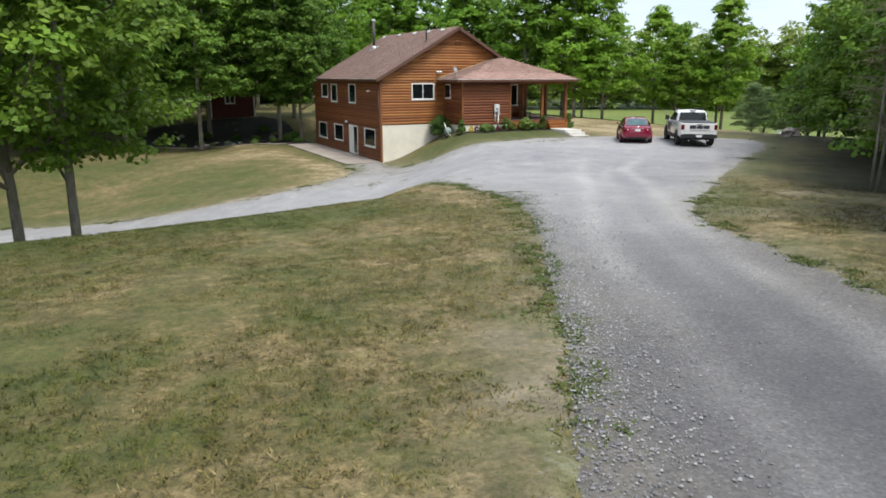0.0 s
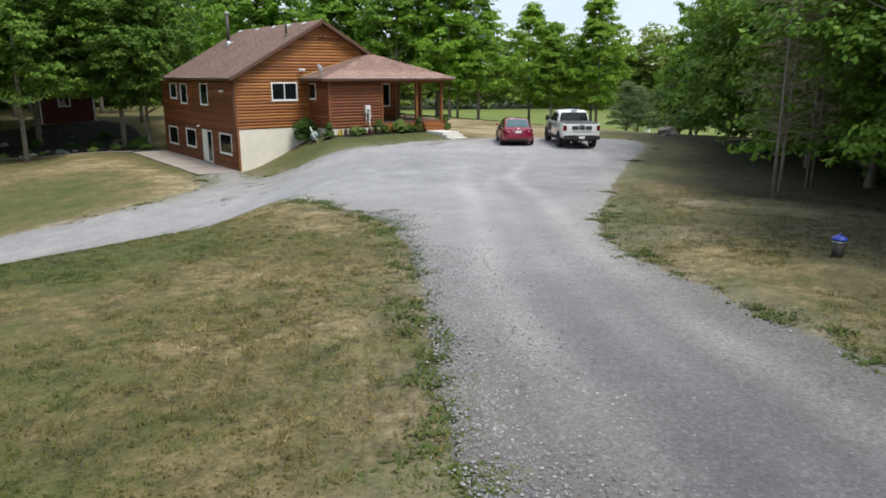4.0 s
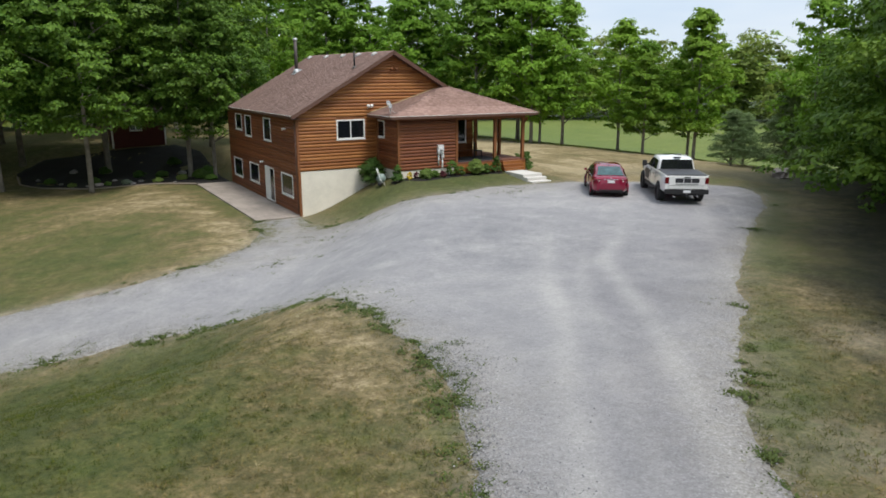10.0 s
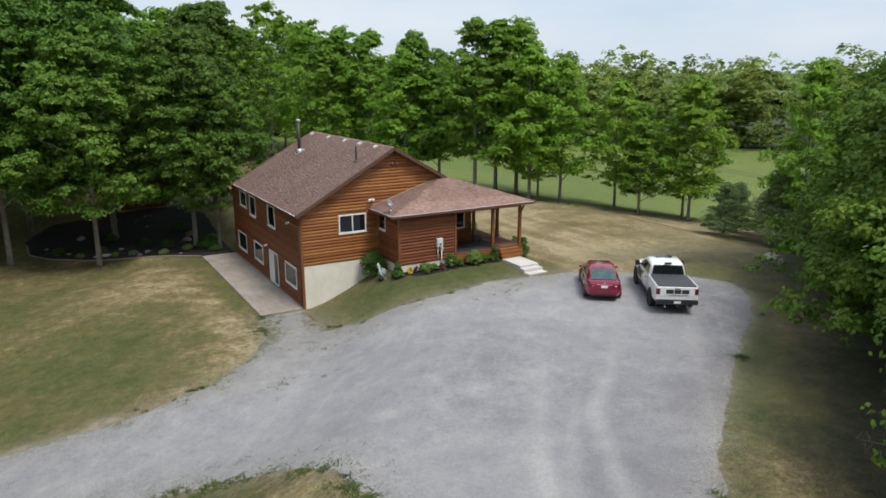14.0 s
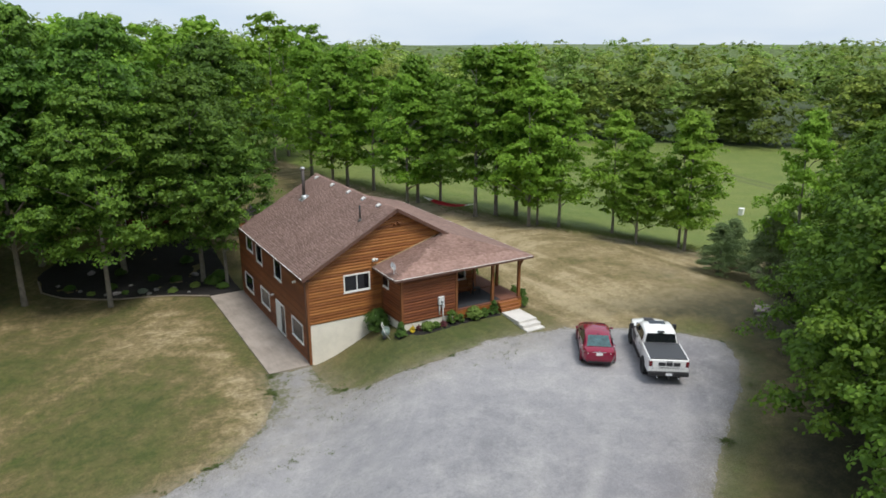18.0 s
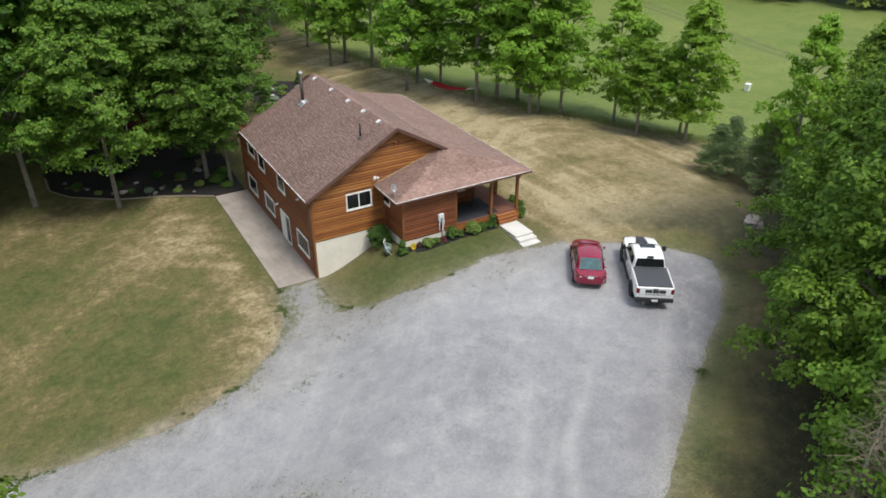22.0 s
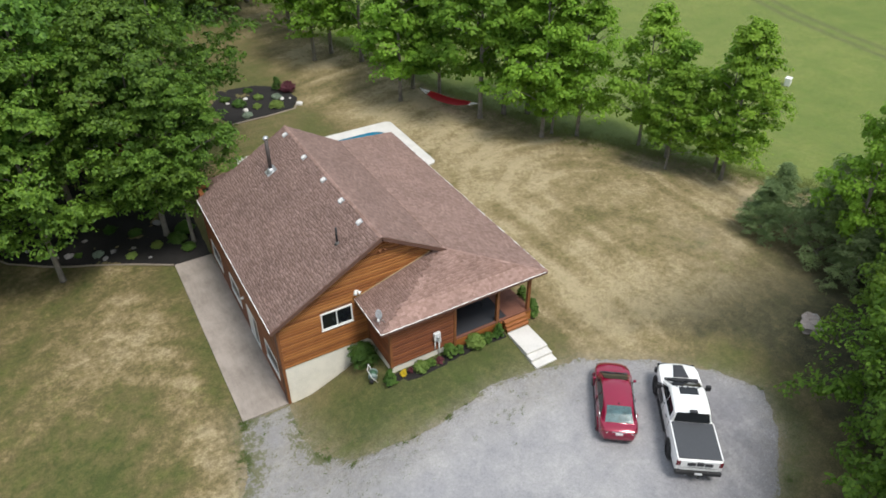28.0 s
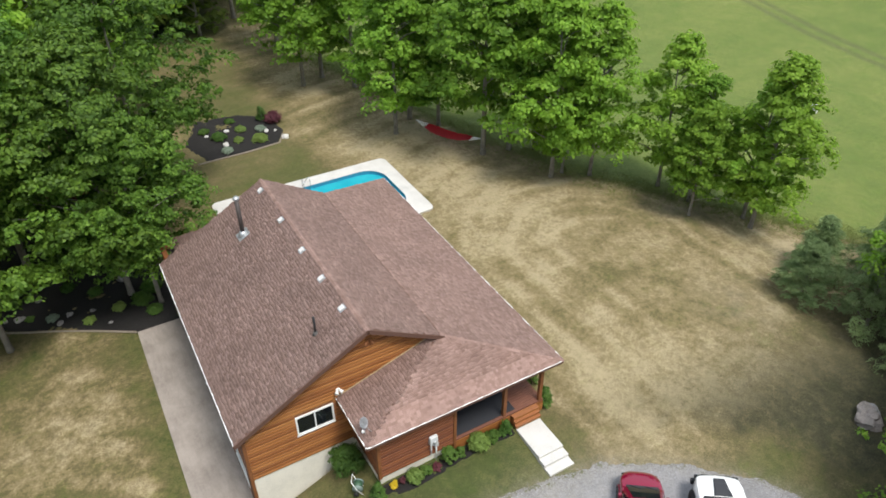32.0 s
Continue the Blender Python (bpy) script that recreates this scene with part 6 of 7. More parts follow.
def on_house():
    z = roof_z(21.91, 56.23)
    flue = new("chimney_pipe")
    flue.parent = house
    tagged(flue, "dark metal stove pipe with a pale flashing and cap")
    tube("pipe", [(21.91, 56.23, z - 0.1), (21.91, 56.23, 8.42)], 0.115, plain("weathered stove pipe", (0.075, 0.062, 0.058), 0.6, 0.2, 0.3), flue, 14)
    tube("cap", [(21.91, 56.23, 8.36), (21.91, 56.23, 8.46), (21.91, 56.23, 8.50), (21.91, 56.23, 8.58)], [0.12, 0.17, 0.17, 0.10], GALV, flue, 14)
    tube("boot", [(21.91, 56.23, z - 0.15), (21.91, 56.23, z + 0.14), (21.91, 56.23, z + 0.24)], [0.30, 0.20, 0.13], GALV, flue, 14)
    m = Matrix.Translation((21.91, 56.23, z + 0.015)) @ Matrix.Rotation(-math.atan(SLOPE), 4, "Y")
    box("flashing", (-0.36, -0.34, 0.0), (0.34, 0.34, 0.03), GALV, flue, 0.005, m=m)
    z = roof_z(22.34, 47.06)
    tube("vent_pipe", [(22.34, 47.06, z - 0.1), (22.34, 47.06, z + 0.95)], 0.055, BLACK, house, 10)
    tube("vent_boot", [(22.34, 47.06, z - 0.1), (22.34, 47.06, z + 0.12)], [0.17, 0.075], plain("rubber boot", (0.09, 0.085, 0.08), 0.8), house, 10)
    for y in (47.15, 49.5, 52.0, 55.0, 58.3):
        x = 23.68
        m = Matrix.Translation((x, y, roof_z(x, y))) @ Matrix.Rotation(-math.atan(SLOPE), 4, "Y")
        vent = new("roof_vent")
        vent.parent = house
        box("hood", (-0.13, -0.13, 0.05), (0.13, 0.13, 0.12), plain("pale grey vent", (0.62, 0.60, 0.58), 0.5), vent, 0.03, m=m)
        box("flange", (-0.17, -0.17, 0.012), (0.18, 0.17, 0.05), GALV, vent, 0.01, m=m)
    lamp = new("flood_light")
    lamp.parent = house
    box("base", (22.40, WY - 0.14, 4.28), (22.60, WY - 0.05, 4.44), TRIM_W, lamp, 0.02)
    for s in (-1, 1):
        tube("lamp_head", [(22.5 + s * 0.05, WY - 0.15, 4.40), (22.5 + s * 0.14, WY - 0.30, 4.36)], [0.05, 0.10], TRIM_W, lamp, 12)
    dish = new("satellite_dish")
    dish.parent = house
    bm = bmesh.new()
    m = Matrix.Translation((22.66, 43.22, 4.50)) @ Euler((radians(62), 0, radians(28))).to_matrix().to_4x4()
    rings = [[bm.verts.new(m @ Vector((r * math.cos(k * math.pi / 9), 1.1 * r * math.sin(k * math.pi / 9), 0.9 * r * r))) for k in range(18)] for r in (0.02, 0.08, 0.16, 0.23)]
    for a, b in zip(rings, rings[1:]):
        for k in range(18):
            bm.faces.new((a[k], a[(k + 1) % 18], b[(k + 1) % 18], b[k]))
    bmesh.ops.solidify(bm, geom=bm.faces[:], thickness=0.012)
    part("reflector", bm, plain("grey dish enamel", (0.40, 0.41, 0.43), 0.45), dish, smooth=True)
    tube("mast", [(22.75, 43.25, 3.95), (22.75, 43.25, 4.25), (22.69, 43.25, 4.46)], 0.03, GALV, dish)
    tube("feed_arm", [(22.62, 43.20, 4.40), (22.48, 42.86, 4.42), (22.44, 42.78, 4.52)], 0.018, GALV, dish)
    box("feed", (22.40, 42.72, 4.50), (22.49, 42.80, 4.60), TRIM_W, dish, 0.01)
    for x in (22.9, 22.6):
        tube("strut", [(22.72, 43.25, 4.25), (x, 42.95, 4.08)], 0.014, GALV, dish)
    meter = new("electric_meter")
    meter.parent = house
    box("cabinet", (25.52, BY - 0.24, 1.68), (25.90, BY - 0.06, 2.18), plain("grey-white meter box", (0.66, 0.67, 0.68), 0.45), meter, 0.02)
    tube("dial", [(25.71, BY - 0.24, 1.92), (25.71, BY - 0.32, 1.92)], 0.085, GALV, meter, 14)
    box("junction", (25.78, BY - 0.18, 1.42), (25.96, BY - 0.06, 1.64), plain("grey junction box", (0.55, 0.56, 0.57), 0.5), meter, 0.01)
    for x, z in ((25.62, 1.0), (25.87, 0.35)):
        tube("conduit", [(x, BY - 0.11, 1.7), (x, BY - 0.11, z)], 0.04, TRIM_W, meter)
    lamp = new("gable_lamp")
    lamp.parent = house
    for s in (-1, 1):
        tube("shade", [(24.1 + s * 0.06, WY - 0.07, 6.52), (24.1 + s * 0.20, WY - 0.22, 6.42)], [0.05, 0.09], BEAM, lamp, 10)
    box("base", (24.02, WY - 0.11, 6.44), (24.18, WY - 0.05, 6.58), BEAM, lamp, 0.01)
    for y, z in ((47.55, 3.08), (52.5, 0.68)):
        lamp = new("wall_lamp")
        lamp.parent = house
        box("base", (WX - 0.12, y - 0.07, z - 0.07), (WX - 0.04, y + 0.07, z + 0.07), TRIM_W, lamp, 0.015)
        tube("shade", [(WX - 0.12, y, z + 0.02), (WX - 0.26, y, z - 0.03)], [0.05, 0.08], TRIM_W, lamp, 10)
    tube("downspout", [(WX - 0.09, WY + 0.12, EAVE_Z - 0.2), (WX - 0.09, WY + 0.12, LOW_Z + 0.1)], 0.045, TRIM_B, house, 8)
    # bench and grill seen in the porch's shade
    bench = thing("porch_bench", (28.7, 45.15, FLOOR_Z + 0.012), label="dark wooden bench against the porch wall", category="bench")
    for i in range(4):
        box("slat", (-0.6, -0.24 + i * 0.115, 0.42), (0.6, -0.14 + i * 0.115, 0.45), BEAM, bench, 0.006)
    for i in range(3):
        box("back_slat", (-0.6, 0.21, 0.52 + i * 0.12), (0.6, 0.24, 0.61 + i * 0.12), BEAM, bench, 0.006)
    for x in (-0.55, 0.55):
        for y in (-0.2, 0.2):
            box("leg", (x - 0.03, y - 0.03, 0), (x + 0.03, y + 0.03, 0.42 if y < 0 else 0.9), BEAM, bench, 0.006)
    chair = thing("porch_chair", (29.55, 44.7, FLOOR_Z + 0.012), 60, label="black slatted chair on the porch carpet", category="chair")
    box("seat", (-0.25, -0.25, 0.40), (0.25, 0.25, 0.45), BLACK, chair, 0.02)
    box("backrest", (-0.25, 0.20, 0.45), (0.25, 0.26, 0.92), BLACK, chair, 0.02)
    for x in (-0.22, 0.22):
        for y in (-0.22, 0.22):
            box("leg", (x - 0.02, y - 0.02, 0), (x + 0.02, y + 0.02, 0.40), BLACK, chair)


on_house()


# ---- planting ----
def shrub(x, y, r, h, material, label, shape="round", seed=0, name="shrub", leaf=0.036, z=None):
    """A bush of many small leaves on stems."""
    rng = np.random.default_rng(1000 + seed)
    n = max(20, int(62 * r / 0.5))
    t = rng.random(n)
    a = np.arange(n) * 2.399
    prof = np.sqrt(np.clip(1 - (2 * t - 0.85) ** 2, 0.05, 1)) if shape == "round" else (1.02 - t) ** 0.7
    c = np.stack([0.80 * r * prof * np.cos(a) * np.sqrt(0.25 + 0.75 * rng.random(n)), 0.80 * r * prof * np.sin(a) * np.sqrt(0.25 + 0.75 * rng.random(n)), 0.12 * h + 0.78 * h * t], 1)
    v, q = leaf_cloud(rng, c, 0.30 * r * (0.7 + 0.5 * rng.random(n)), int(95 if r > 0.4 else 60), leaf, 0.9, 0.4)
    ob = new(name)
    ob.matrix_world = pose(x, y, lie(x, y) if z is None else z)
    tagged(ob, label, "flowers" if "flower" in name else "shrub", "garden plants")
    o = new("foliage", quad_mesh("foliage", v, q, material))
    o.parent = ob
    bm = bmesh.new()
    for k in range(4):
        p = c[k * 2]
        add_tube(bm, [(0, 0, -0.05), (p[0] * 0.5, p[1] * 0.5, p[2] * 0.6), tuple(p)], [0.02, 0.014, 0.004], 5, False)
    part("stem", bm, BARK, ob)
    return ob


FLOWER = leaf_mat("yellow blossom", (0.45, 0.30, 0.01), (0.62, 0.46, 0.02), (0.75, 0.6, 0.06), 0.1)
MAROON = leaf_mat("maroon leaf", (0.06, 0.018, 0.022), (0.13, 0.035, 0.05), (0.22, 0.09, 0.10), 0.15)
SILVER = leaf_mat("silver-green leaf", (0.14, 0.19, 0.13), (0.26, 0.33, 0.24), (0.42, 0.47, 0.38), 0.15)
FRONT = [(22.25, 44.75, 0.85, 1.55, SHRUB, "large dark green bush in the corner by the log wall", "round"),
         (22.75, 42.45, 0.40, 1.05, SHRUB, "clipped cone shrub at the house corner", "cone"),
         (23.55, 42.52, 0.20, 0.42, FLOWER, "yellow flowers in the mulch strip", "round"),
         (23.95, 42.50, 0.16, 0.45, MAROON, "small dark maroon plant in the mulch strip", "round"),
         (24.55, 42.40, 0.45, 0.55, LIME, "lime green hosta in the mulch strip", "round"),
         (25.15, 42.45, 0.30, 0.42, SHRUB, "low green plant in the mulch strip", "round"),
         (25.65, 42.42, 0.24, 0.36, MAROON, "low purple-brown plant in the mulch strip", "round"),
         (26.35, 42.52, 0.40, 0.95, SHRUB, "rounded clipped shrub by the porch", "round"),
         (26.98, 42.50, 0.28, 0.55, SHRUB, "small round shrub by the porch", "round"),
         (27.95, 42.45, 0.55, 0.90, LIME, "pale flowering hydrangea by the porch", "round"),
         (28.70, 42.52, 0.40, 0.55, SHRUB, "low spreading green shrub by the porch", "round"),
         (29.45, 42.50, 0.36, 1.05, SHRUB, "upright clipped shrub beside the wooden steps", "cone"),
         (32.25, 43.2, 0.45, 1.35, SHRUB, "dark upright cedar at the porch corner", "cone"),
         (32.6, 44.7, 0.42, 1.1, SHRUB, "dark cedar along the porch side", "cone"),
         (33.4, 48.1, 0.42, 0.95, SHRUB, "rounded cone shrub on the back lawn edge", "cone"),
         (33.3, 50.8, 0.38, 1.05, SHRUB, "narrow cone shrub on the back lawn edge", "cone")]
for i, (x, y, r, h, m, lab, sh) in enumerate(FRONT):
    shrub(x, y, r, h, m, lab, sh, i, "flower_clump" if m is FLOWER else "shrub")


def bed(name, poly, label, lift=0.05, edging=None):
    def z(x, y):
        d = inside(x, y, poly)
        return height(x, y) + np.where(d < 0, lift + 0.03 * wobble(x, y, 3.1) + 0.02 * wobble(x, y, 9.0), -0.3 * np.tanh(d / 0.25))
    xs, ys = [p[0] for p in poly], [p[1] for p in poly]
    ob, _ = sheet(name, min(xs) - 0.6, max(xs) + 0.6, min(ys) - 0.6, max(ys) + 0.6, 0.22, MULCH, lambda x, y: inside(x, y, poly) < 0.35, z)
    tagged(ob, label, "flower bed", kind="structure")
    if edging:
        bm = bmesh.new()
        pts = []
        for (ax, ay), (bx, by) in zip(edging, edging[1:]):
            n = max(2, int(math.hypot(bx - ax, by - ay) / 0.6))
            pts += [(ax + (bx - ax) * k / n, ay + (by - ay) * k / n) for k in range(n)]
        add_tube(bm, [(x, y, lie(x, y) + 0.04) for x, y in pts], 0.07, 6)
        part("edging", bm, plain("tan edging", (0.24, 0.20, 0.16), 0.9, 0, 0.25), ob)
    return ob


WEST_BED = [(15.5, 61.25), (13.2, 62.7), (10.8, 64.3), (8.2, 65.9), (5.6, 67.8), (4.2, 69.8), (4.0, 72.6), (6.0, 75.0), (11.0, 75.2), (16.5, 74.8), (18.1, 71.0), (18.1, 61.25)]
bed("mulch_bed", WEST_BED, "dark mulch bed in deep shade under the maples", edging=[(15.5, 61.2), (13.2, 62.65), (10.8, 64.25), (8.2, 65.85), (5.6, 67.75), (4.2, 69.7), (4.0, 72.4)])
BACK_BED = [(24.2, 76.6), (27.5, 76.7), (30.1, 77.0), (31.2, 79.0), (31.0, 82.0), (28.8, 83.8), (25.0, 84.2), (23.2, 80.0)]
bed("flower_bed", BACK_BED, "dark mulch island bed on the back lawn", edging=[(23.4, 76.5), (27.5, 76.6), (30.2, 76.9), (31.3, 79.0)])
bed("mulch_strip", [(22.5, 42.2), (24.2, 42.05), (27.0, 42.15), (29.95, 42.25), (29.95, 42.9), (23.0, 42.9), (22.6, 43.2)], "narrow mulch strip along the front wall", 0.03)
for i, (x, y, r, h, m, lab) in enumerate([(30.2, 81.6, 0.55, 1.5, SHRUB, "green cone shrub in the island bed"), (31.0, 80.9, 0.8, 0.95, MAROON, "maroon shrub in the island bed"), (28.9, 78.0, 0.7, 0.6, LIME, "bright yellow-green shrub in the island bed"),
                                          (27.3, 78.8, 0.45, 0.4, LIME, "yellow-green plant in the island bed"), (26.0, 79.9, 0.65, 0.6, SHRUB, "leafy green plant in the island bed"), (29.5, 79.9, 0.5, 0.4, SILVER, "silver-green plant in the island bed"),
                                          (26.0, 77.4, 0.5, 0.4, SILVER, "pale silver-leaved plant in the island bed"), (28.0, 80.6, 0.5, 0.45, LIME, "tall hosta in the island bed"), (25.2, 81.6, 0.5, 0.4, SHRUB, "green plant in the island bed"), (27.6, 82.6, 0.5, 0.3, SHRUB, "low green plant in the island bed"),
                                          (16.4, 63.9, 0.7, 0.7, SHRUB, "green fern clump in the shaded bed"), (15.0, 64.0, 0.45, 0.4, LIME, "yellow-green hosta in the shaded bed"), (17.2, 64.9, 0.7, 0.8, SHRUB, "leafy shrub in the shaded bed"), (13.2, 63.6, 0.4, 0.35, LIME, "small hosta in the shaded bed"),
                                          (11.2, 65.2, 0.4, 0.35, SILVER, "pale hosta in the shaded bed"), (13.9, 66.2, 0.5, 0.5, SHRUB, "green plant in the shaded bed"), (9.2, 68.0, 0.5, 0.5, SHRUB, "green plant in the shaded bed"), (6.2, 69.4, 0.45, 0.4, SHRUB, "green plant in the shaded bed"), (16.9, 62.6, 0.55, 0.45, SHRUB, "green fern clump in the shaded bed"), (12.4, 67.6, 0.5, 0.55, SHRUB, "dark leafy plant in the shaded bed"),
                                          (10.2, 70.3, 0.5, 0.6, SHRUB, "dark leafy plant in the shaded bed"), (15.4, 69.3, 0.6, 0.6, SHRUB, "dark leafy plant in the shaded bed"), (7.6, 67.4, 0.35, 0.3, LIME, "small hosta in the shaded bed"), (10.0, 66.0, 0.3, 0.3, SHRUB, "low green plant in the shaded bed")]):
    shrub(x, y, r, h, m, lab, "cone" if "cone" in lab else "round", 40 + i)


# leafy undergrowth that closes the wood's edge down to the ground
for i, (x, y, r, h) in enumerate([(32.6, 14.6, 1.3, 1.9), (34.9, 16.6, 1.5, 2.3), (37.4, 19.2, 1.4, 2.0), (40.2, 21.8, 1.6, 2.4), (43.6, 23.9, 1.5, 2.2), (30.2, 11.4, 1.4, 2.1), (28.6, 7.6, 1.3, 1.8), (47.6, 26.4, 1.4, 2.0)]):
    shrub(x, y, r, h, EDGE_LEAF, "leafy green undergrowth bush at the wood's edge", "round", 80 + i, "bush", 0.075)


def rock(x, y, sx, sy, sz, seed, label, name="rock", material=None, z=None, group=""):
    bm = bmesh.new()
    bmesh.ops.create_icosphere(bm, subdivisions=3, radius=1.0)
    for v in bm.verts:
        n = noise.noise(v.co * 1.1 + Vector((seed, 0, 0))) * 0.42 + noise.noise(v.co * 2.7 + Vector((0, seed, 0))) * 0.24
        f = Vector((round(v.co.x * 2.2) / 2.2, round(v.co.y * 2.2) / 2.2, round(v.co.z * 2.2) / 2.2)).lerp(v.co, 0.5)
        v.co = Vector((f.x * sx, f.y * sy, f.z * sz)) * (1 + n)
    me = bpy.data.meshes.new(name)
    bm.to_mesh(me)
    bm.free()
    me.materials.append(material or STONE)
    ob = new(name, me)
    ob.matrix_world = pose(x, y, (lie(x, y) if z is None else z) + sz * 0.55, 0, 0, seed * 40)
    return tagged(ob, label, "rock", group)


PINK = plain("weathered pinkish granite", (0.23, 0.20, 0.185), 0.9, 0, 0.4, 1.6, 0.7)
rock(45.75, 34.55, 0.80, 0.60, 0.40, 1.0, "large pinkish-grey granite boulder at the lawn's edge", "boulder", PINK)
rock(46.35, 34.75, 0.42, 0.36, 0.27, 2.0, "smaller grey granite boulder beside the large one", "boulder", STONE)
for i, (x, y, s) in enumerate([(26.9, 81.0, 0.24), (25.2, 80.9, 0.18), (30.6, 79.2, 0.14), (29.9, 79.4, 0.22), (26.2, 78.6, 0.3), (30.9, 77.6, 0.3)]):
    rock(x, y, s, s * 0.8, s * 0.6, 3.0 + i, "pale rounded stone in the island bed", "garden_stone", PALE, group="island bed stones")
for i, (x, y, s) in enumerate([(14.3, 62.9, 0.14), (9.4, 66.4, 0.3), (12.2, 65.0, 0.22), (6.9, 68.6, 0.2), (15.6, 66.9, 0.3), (8.0, 71.5, 0.3), (11.6, 64.5, 0.2), (8.6, 66.7, 0.16), (5.4, 70.3, 0.2), (13.5, 64.6, 0.18), (10.6, 67.6, 0.2)]):
    rock(x, y, s, s * 0.8, s * 0.6, 13.0 + i, "grey stone in the shaded mulch", "garden_stone", STONE, group="shaded bed stones")


# hose cart by the bush, bin on the verge, marker in the field
def hose_cart():
    c = thing("hose_cart", (22.15, 43.35, lie(22.15, 43.35)), -30, label="grey-green hose reel cart with pale tube frame", category="hose cart")
    for s in (-1, 1):
        tube("frame", [(0.28, s * 0.22, 0.03), (0.0, s * 0.22, 0.35), (-0.22, s * 0.22, 0.95)], 0.018, TRIM_W, c)
        tube("wheel", [(-0.05, s * 0.25, 0.12), (-0.05, s * 0.30, 0.12)], 0.12, BLACK, c, 16)
        tube("reel_plate", [(0.02, s * 0.17, 0.42), (0.02, s * 0.19, 0.42)], 0.25, plain("grey-green plastic", (0.20, 0.26, 0.24), 0.5), c, 20)
    tube("handle", [(-0.22, -0.22, 0.95), (-0.22, 0.22, 0.95)], 0.018, TRIM_W, c)
    tube("coiled_hose", [(0.02, -0.16, 0.42), (0.02, 0.16, 0.42)], 0.2, plain("green hose", (0.05, 0.12, 0.07), 0.5), c, 18)


def bin_on_verge():
    c = thing("bin", (15.50, 8.97, lie(15.50, 8.97)), label="small dark bin with a blue lid on the verge", category="bin")
    c.matrix_world = c.matrix_world @ Matrix.Diagonal((0.75, 0.75, 0.85, 1))
    tube("body", [(0, 0, 0), (0, 0, 0.02), (0, 0, 0.36)], [0.13, 0.14, 0.16], plain("dark brown bin", (0.035, 0.028, 0.025), 0.5), c, 18)
    tube("band", [(0, 0, 0.33), (0, 0, 0.38)], 0.168, GALV, c, 18)
    tube("lid", [(0, 0, 0.38), (0, 0, 0.42), (0, 0, 0.47)], [0.18, 0.18, 0.10], plain("blue lid", (0.02, 0.045, 0.30), 0.45), c, 18)
    tube("handle", [(-0.17, 0, 0.33), (-0.2, 0, 0.44), (-0.05, 0, 0.52), (0.05, 0, 0.52)], 0.012, plain("blue handle", (0.03, 0.06, 0.36), 0.45), c)


def field_box():
    c = thing("salt_box", (81.0, 63.0, lie(81.0, 63.0)), 20, label="small white box standing in the green field", category="box")
    box("body", (-0.34, -0.28, 0), (0.34, 0.28, 0.8), TRIM_W, c, 0.04)
    box("lid", (-0.38, -0.32, 0.8), (0.38, 0.32, 0.88), TRIM_W, c, 0.03)


hose_cart(), bin_on_verge(), field_box()


# ---- pool ----
def rounded(x0, x1, y0, y1, r, n=6):
    pts = []
    for cx, cy, a0 in ((x1 - r, y0 + r, -90), (x1 - r, y1 - r, 0), (x0 + r, y1 - r, 90), (x0 + r, y0 + r, 180)):
        pts += [(cx + r * math.cos(radians(a0 + 90 * k / n)), cy + r * math.sin(radians(a0 + 90 * k / n))) for k in range(n + 1)]
    return pts


def pool():
    p = thing("swimming_pool", label="in-ground pool with blue liner and pale concrete surround", category="pool")
    outer, inner = rounded(22.7, 36.45, 61.75, 70.25, 0.5), rounded(24.0, 35.4, 63.0, 69.1, 1.6)
    bm = bmesh.new()
    n = len(outer)
    o1, i1, o0, i0 = ([bm.verts.new((x, y, z)) for x, y in ring] for ring, z in ((outer, 0.10), (inner, 0.10), (outer, -0.2), (inner, 0.04)))
    for k in range(n):
        j = (k + 1) % n
        bm.faces.new((o1[k], o1[j], i1[j], i1[k])), bm.faces.new((o0[k], o0[j], o1[j], o1[k])), bm.faces.new((i1[k], i1[j], i0[j], i0[k])), bm.faces.new((i0[k], i0[j], o0[j], o0[k]))
    part("deck", bm, PALE, p, "pale concrete pool surround")
    bm = bmesh.new()
    a, b = ([bm.verts.new((x, y, z)) for x, y in inner] for z in (0.06, -1.4))
    for k in range(n):
        bm.faces.new((a[k], a[(k + 1) % n], b[(k + 1) % n], b[k]))
    bm.faces.new(b)
    part("liner", bm, plain("blue pool liner", (0.035, 0.25, 0.40), 0.5, 0, 0.15, 2.0), p, "bright blue vinyl liner")
    w = Mat("pool water", 0.04)
    w.color(w.ramp(w.noise(w.pos(), 0.5, 3), [(0.3, (0.018, 0.36, 0.46)), (0.7, (0.035, 0.46, 0.54))]))
    w.b.inputs["Transmission Weight"].default_value, w.b.inputs["IOR"].default_value = 0.15, 1.33
    w.bump(w.noise(w.pos(), 3.0, 3), 0.08, 0.02)
    bm = bmesh.new()
    bm.faces.new([bm.verts.new((x, y, -0.22)) for x, y in rounded(24.01, 35.39, 63.01, 69.09, 1.6)])
    ob = part("water", bm, w.m, p)
    ob.visible_shadow = False
    for y in (68.0, 68.5):
        tube("ladder_rail", [(29.3, 69.0 + 0.3, 0.1), (29.3 + (y - 68), 69.25, 0.75), (29.3 + (y - 68), 68.9, 0.75), (29.3 + (y - 68), 68.75, -0.5)], 0.025, CHROME, p)


pool()


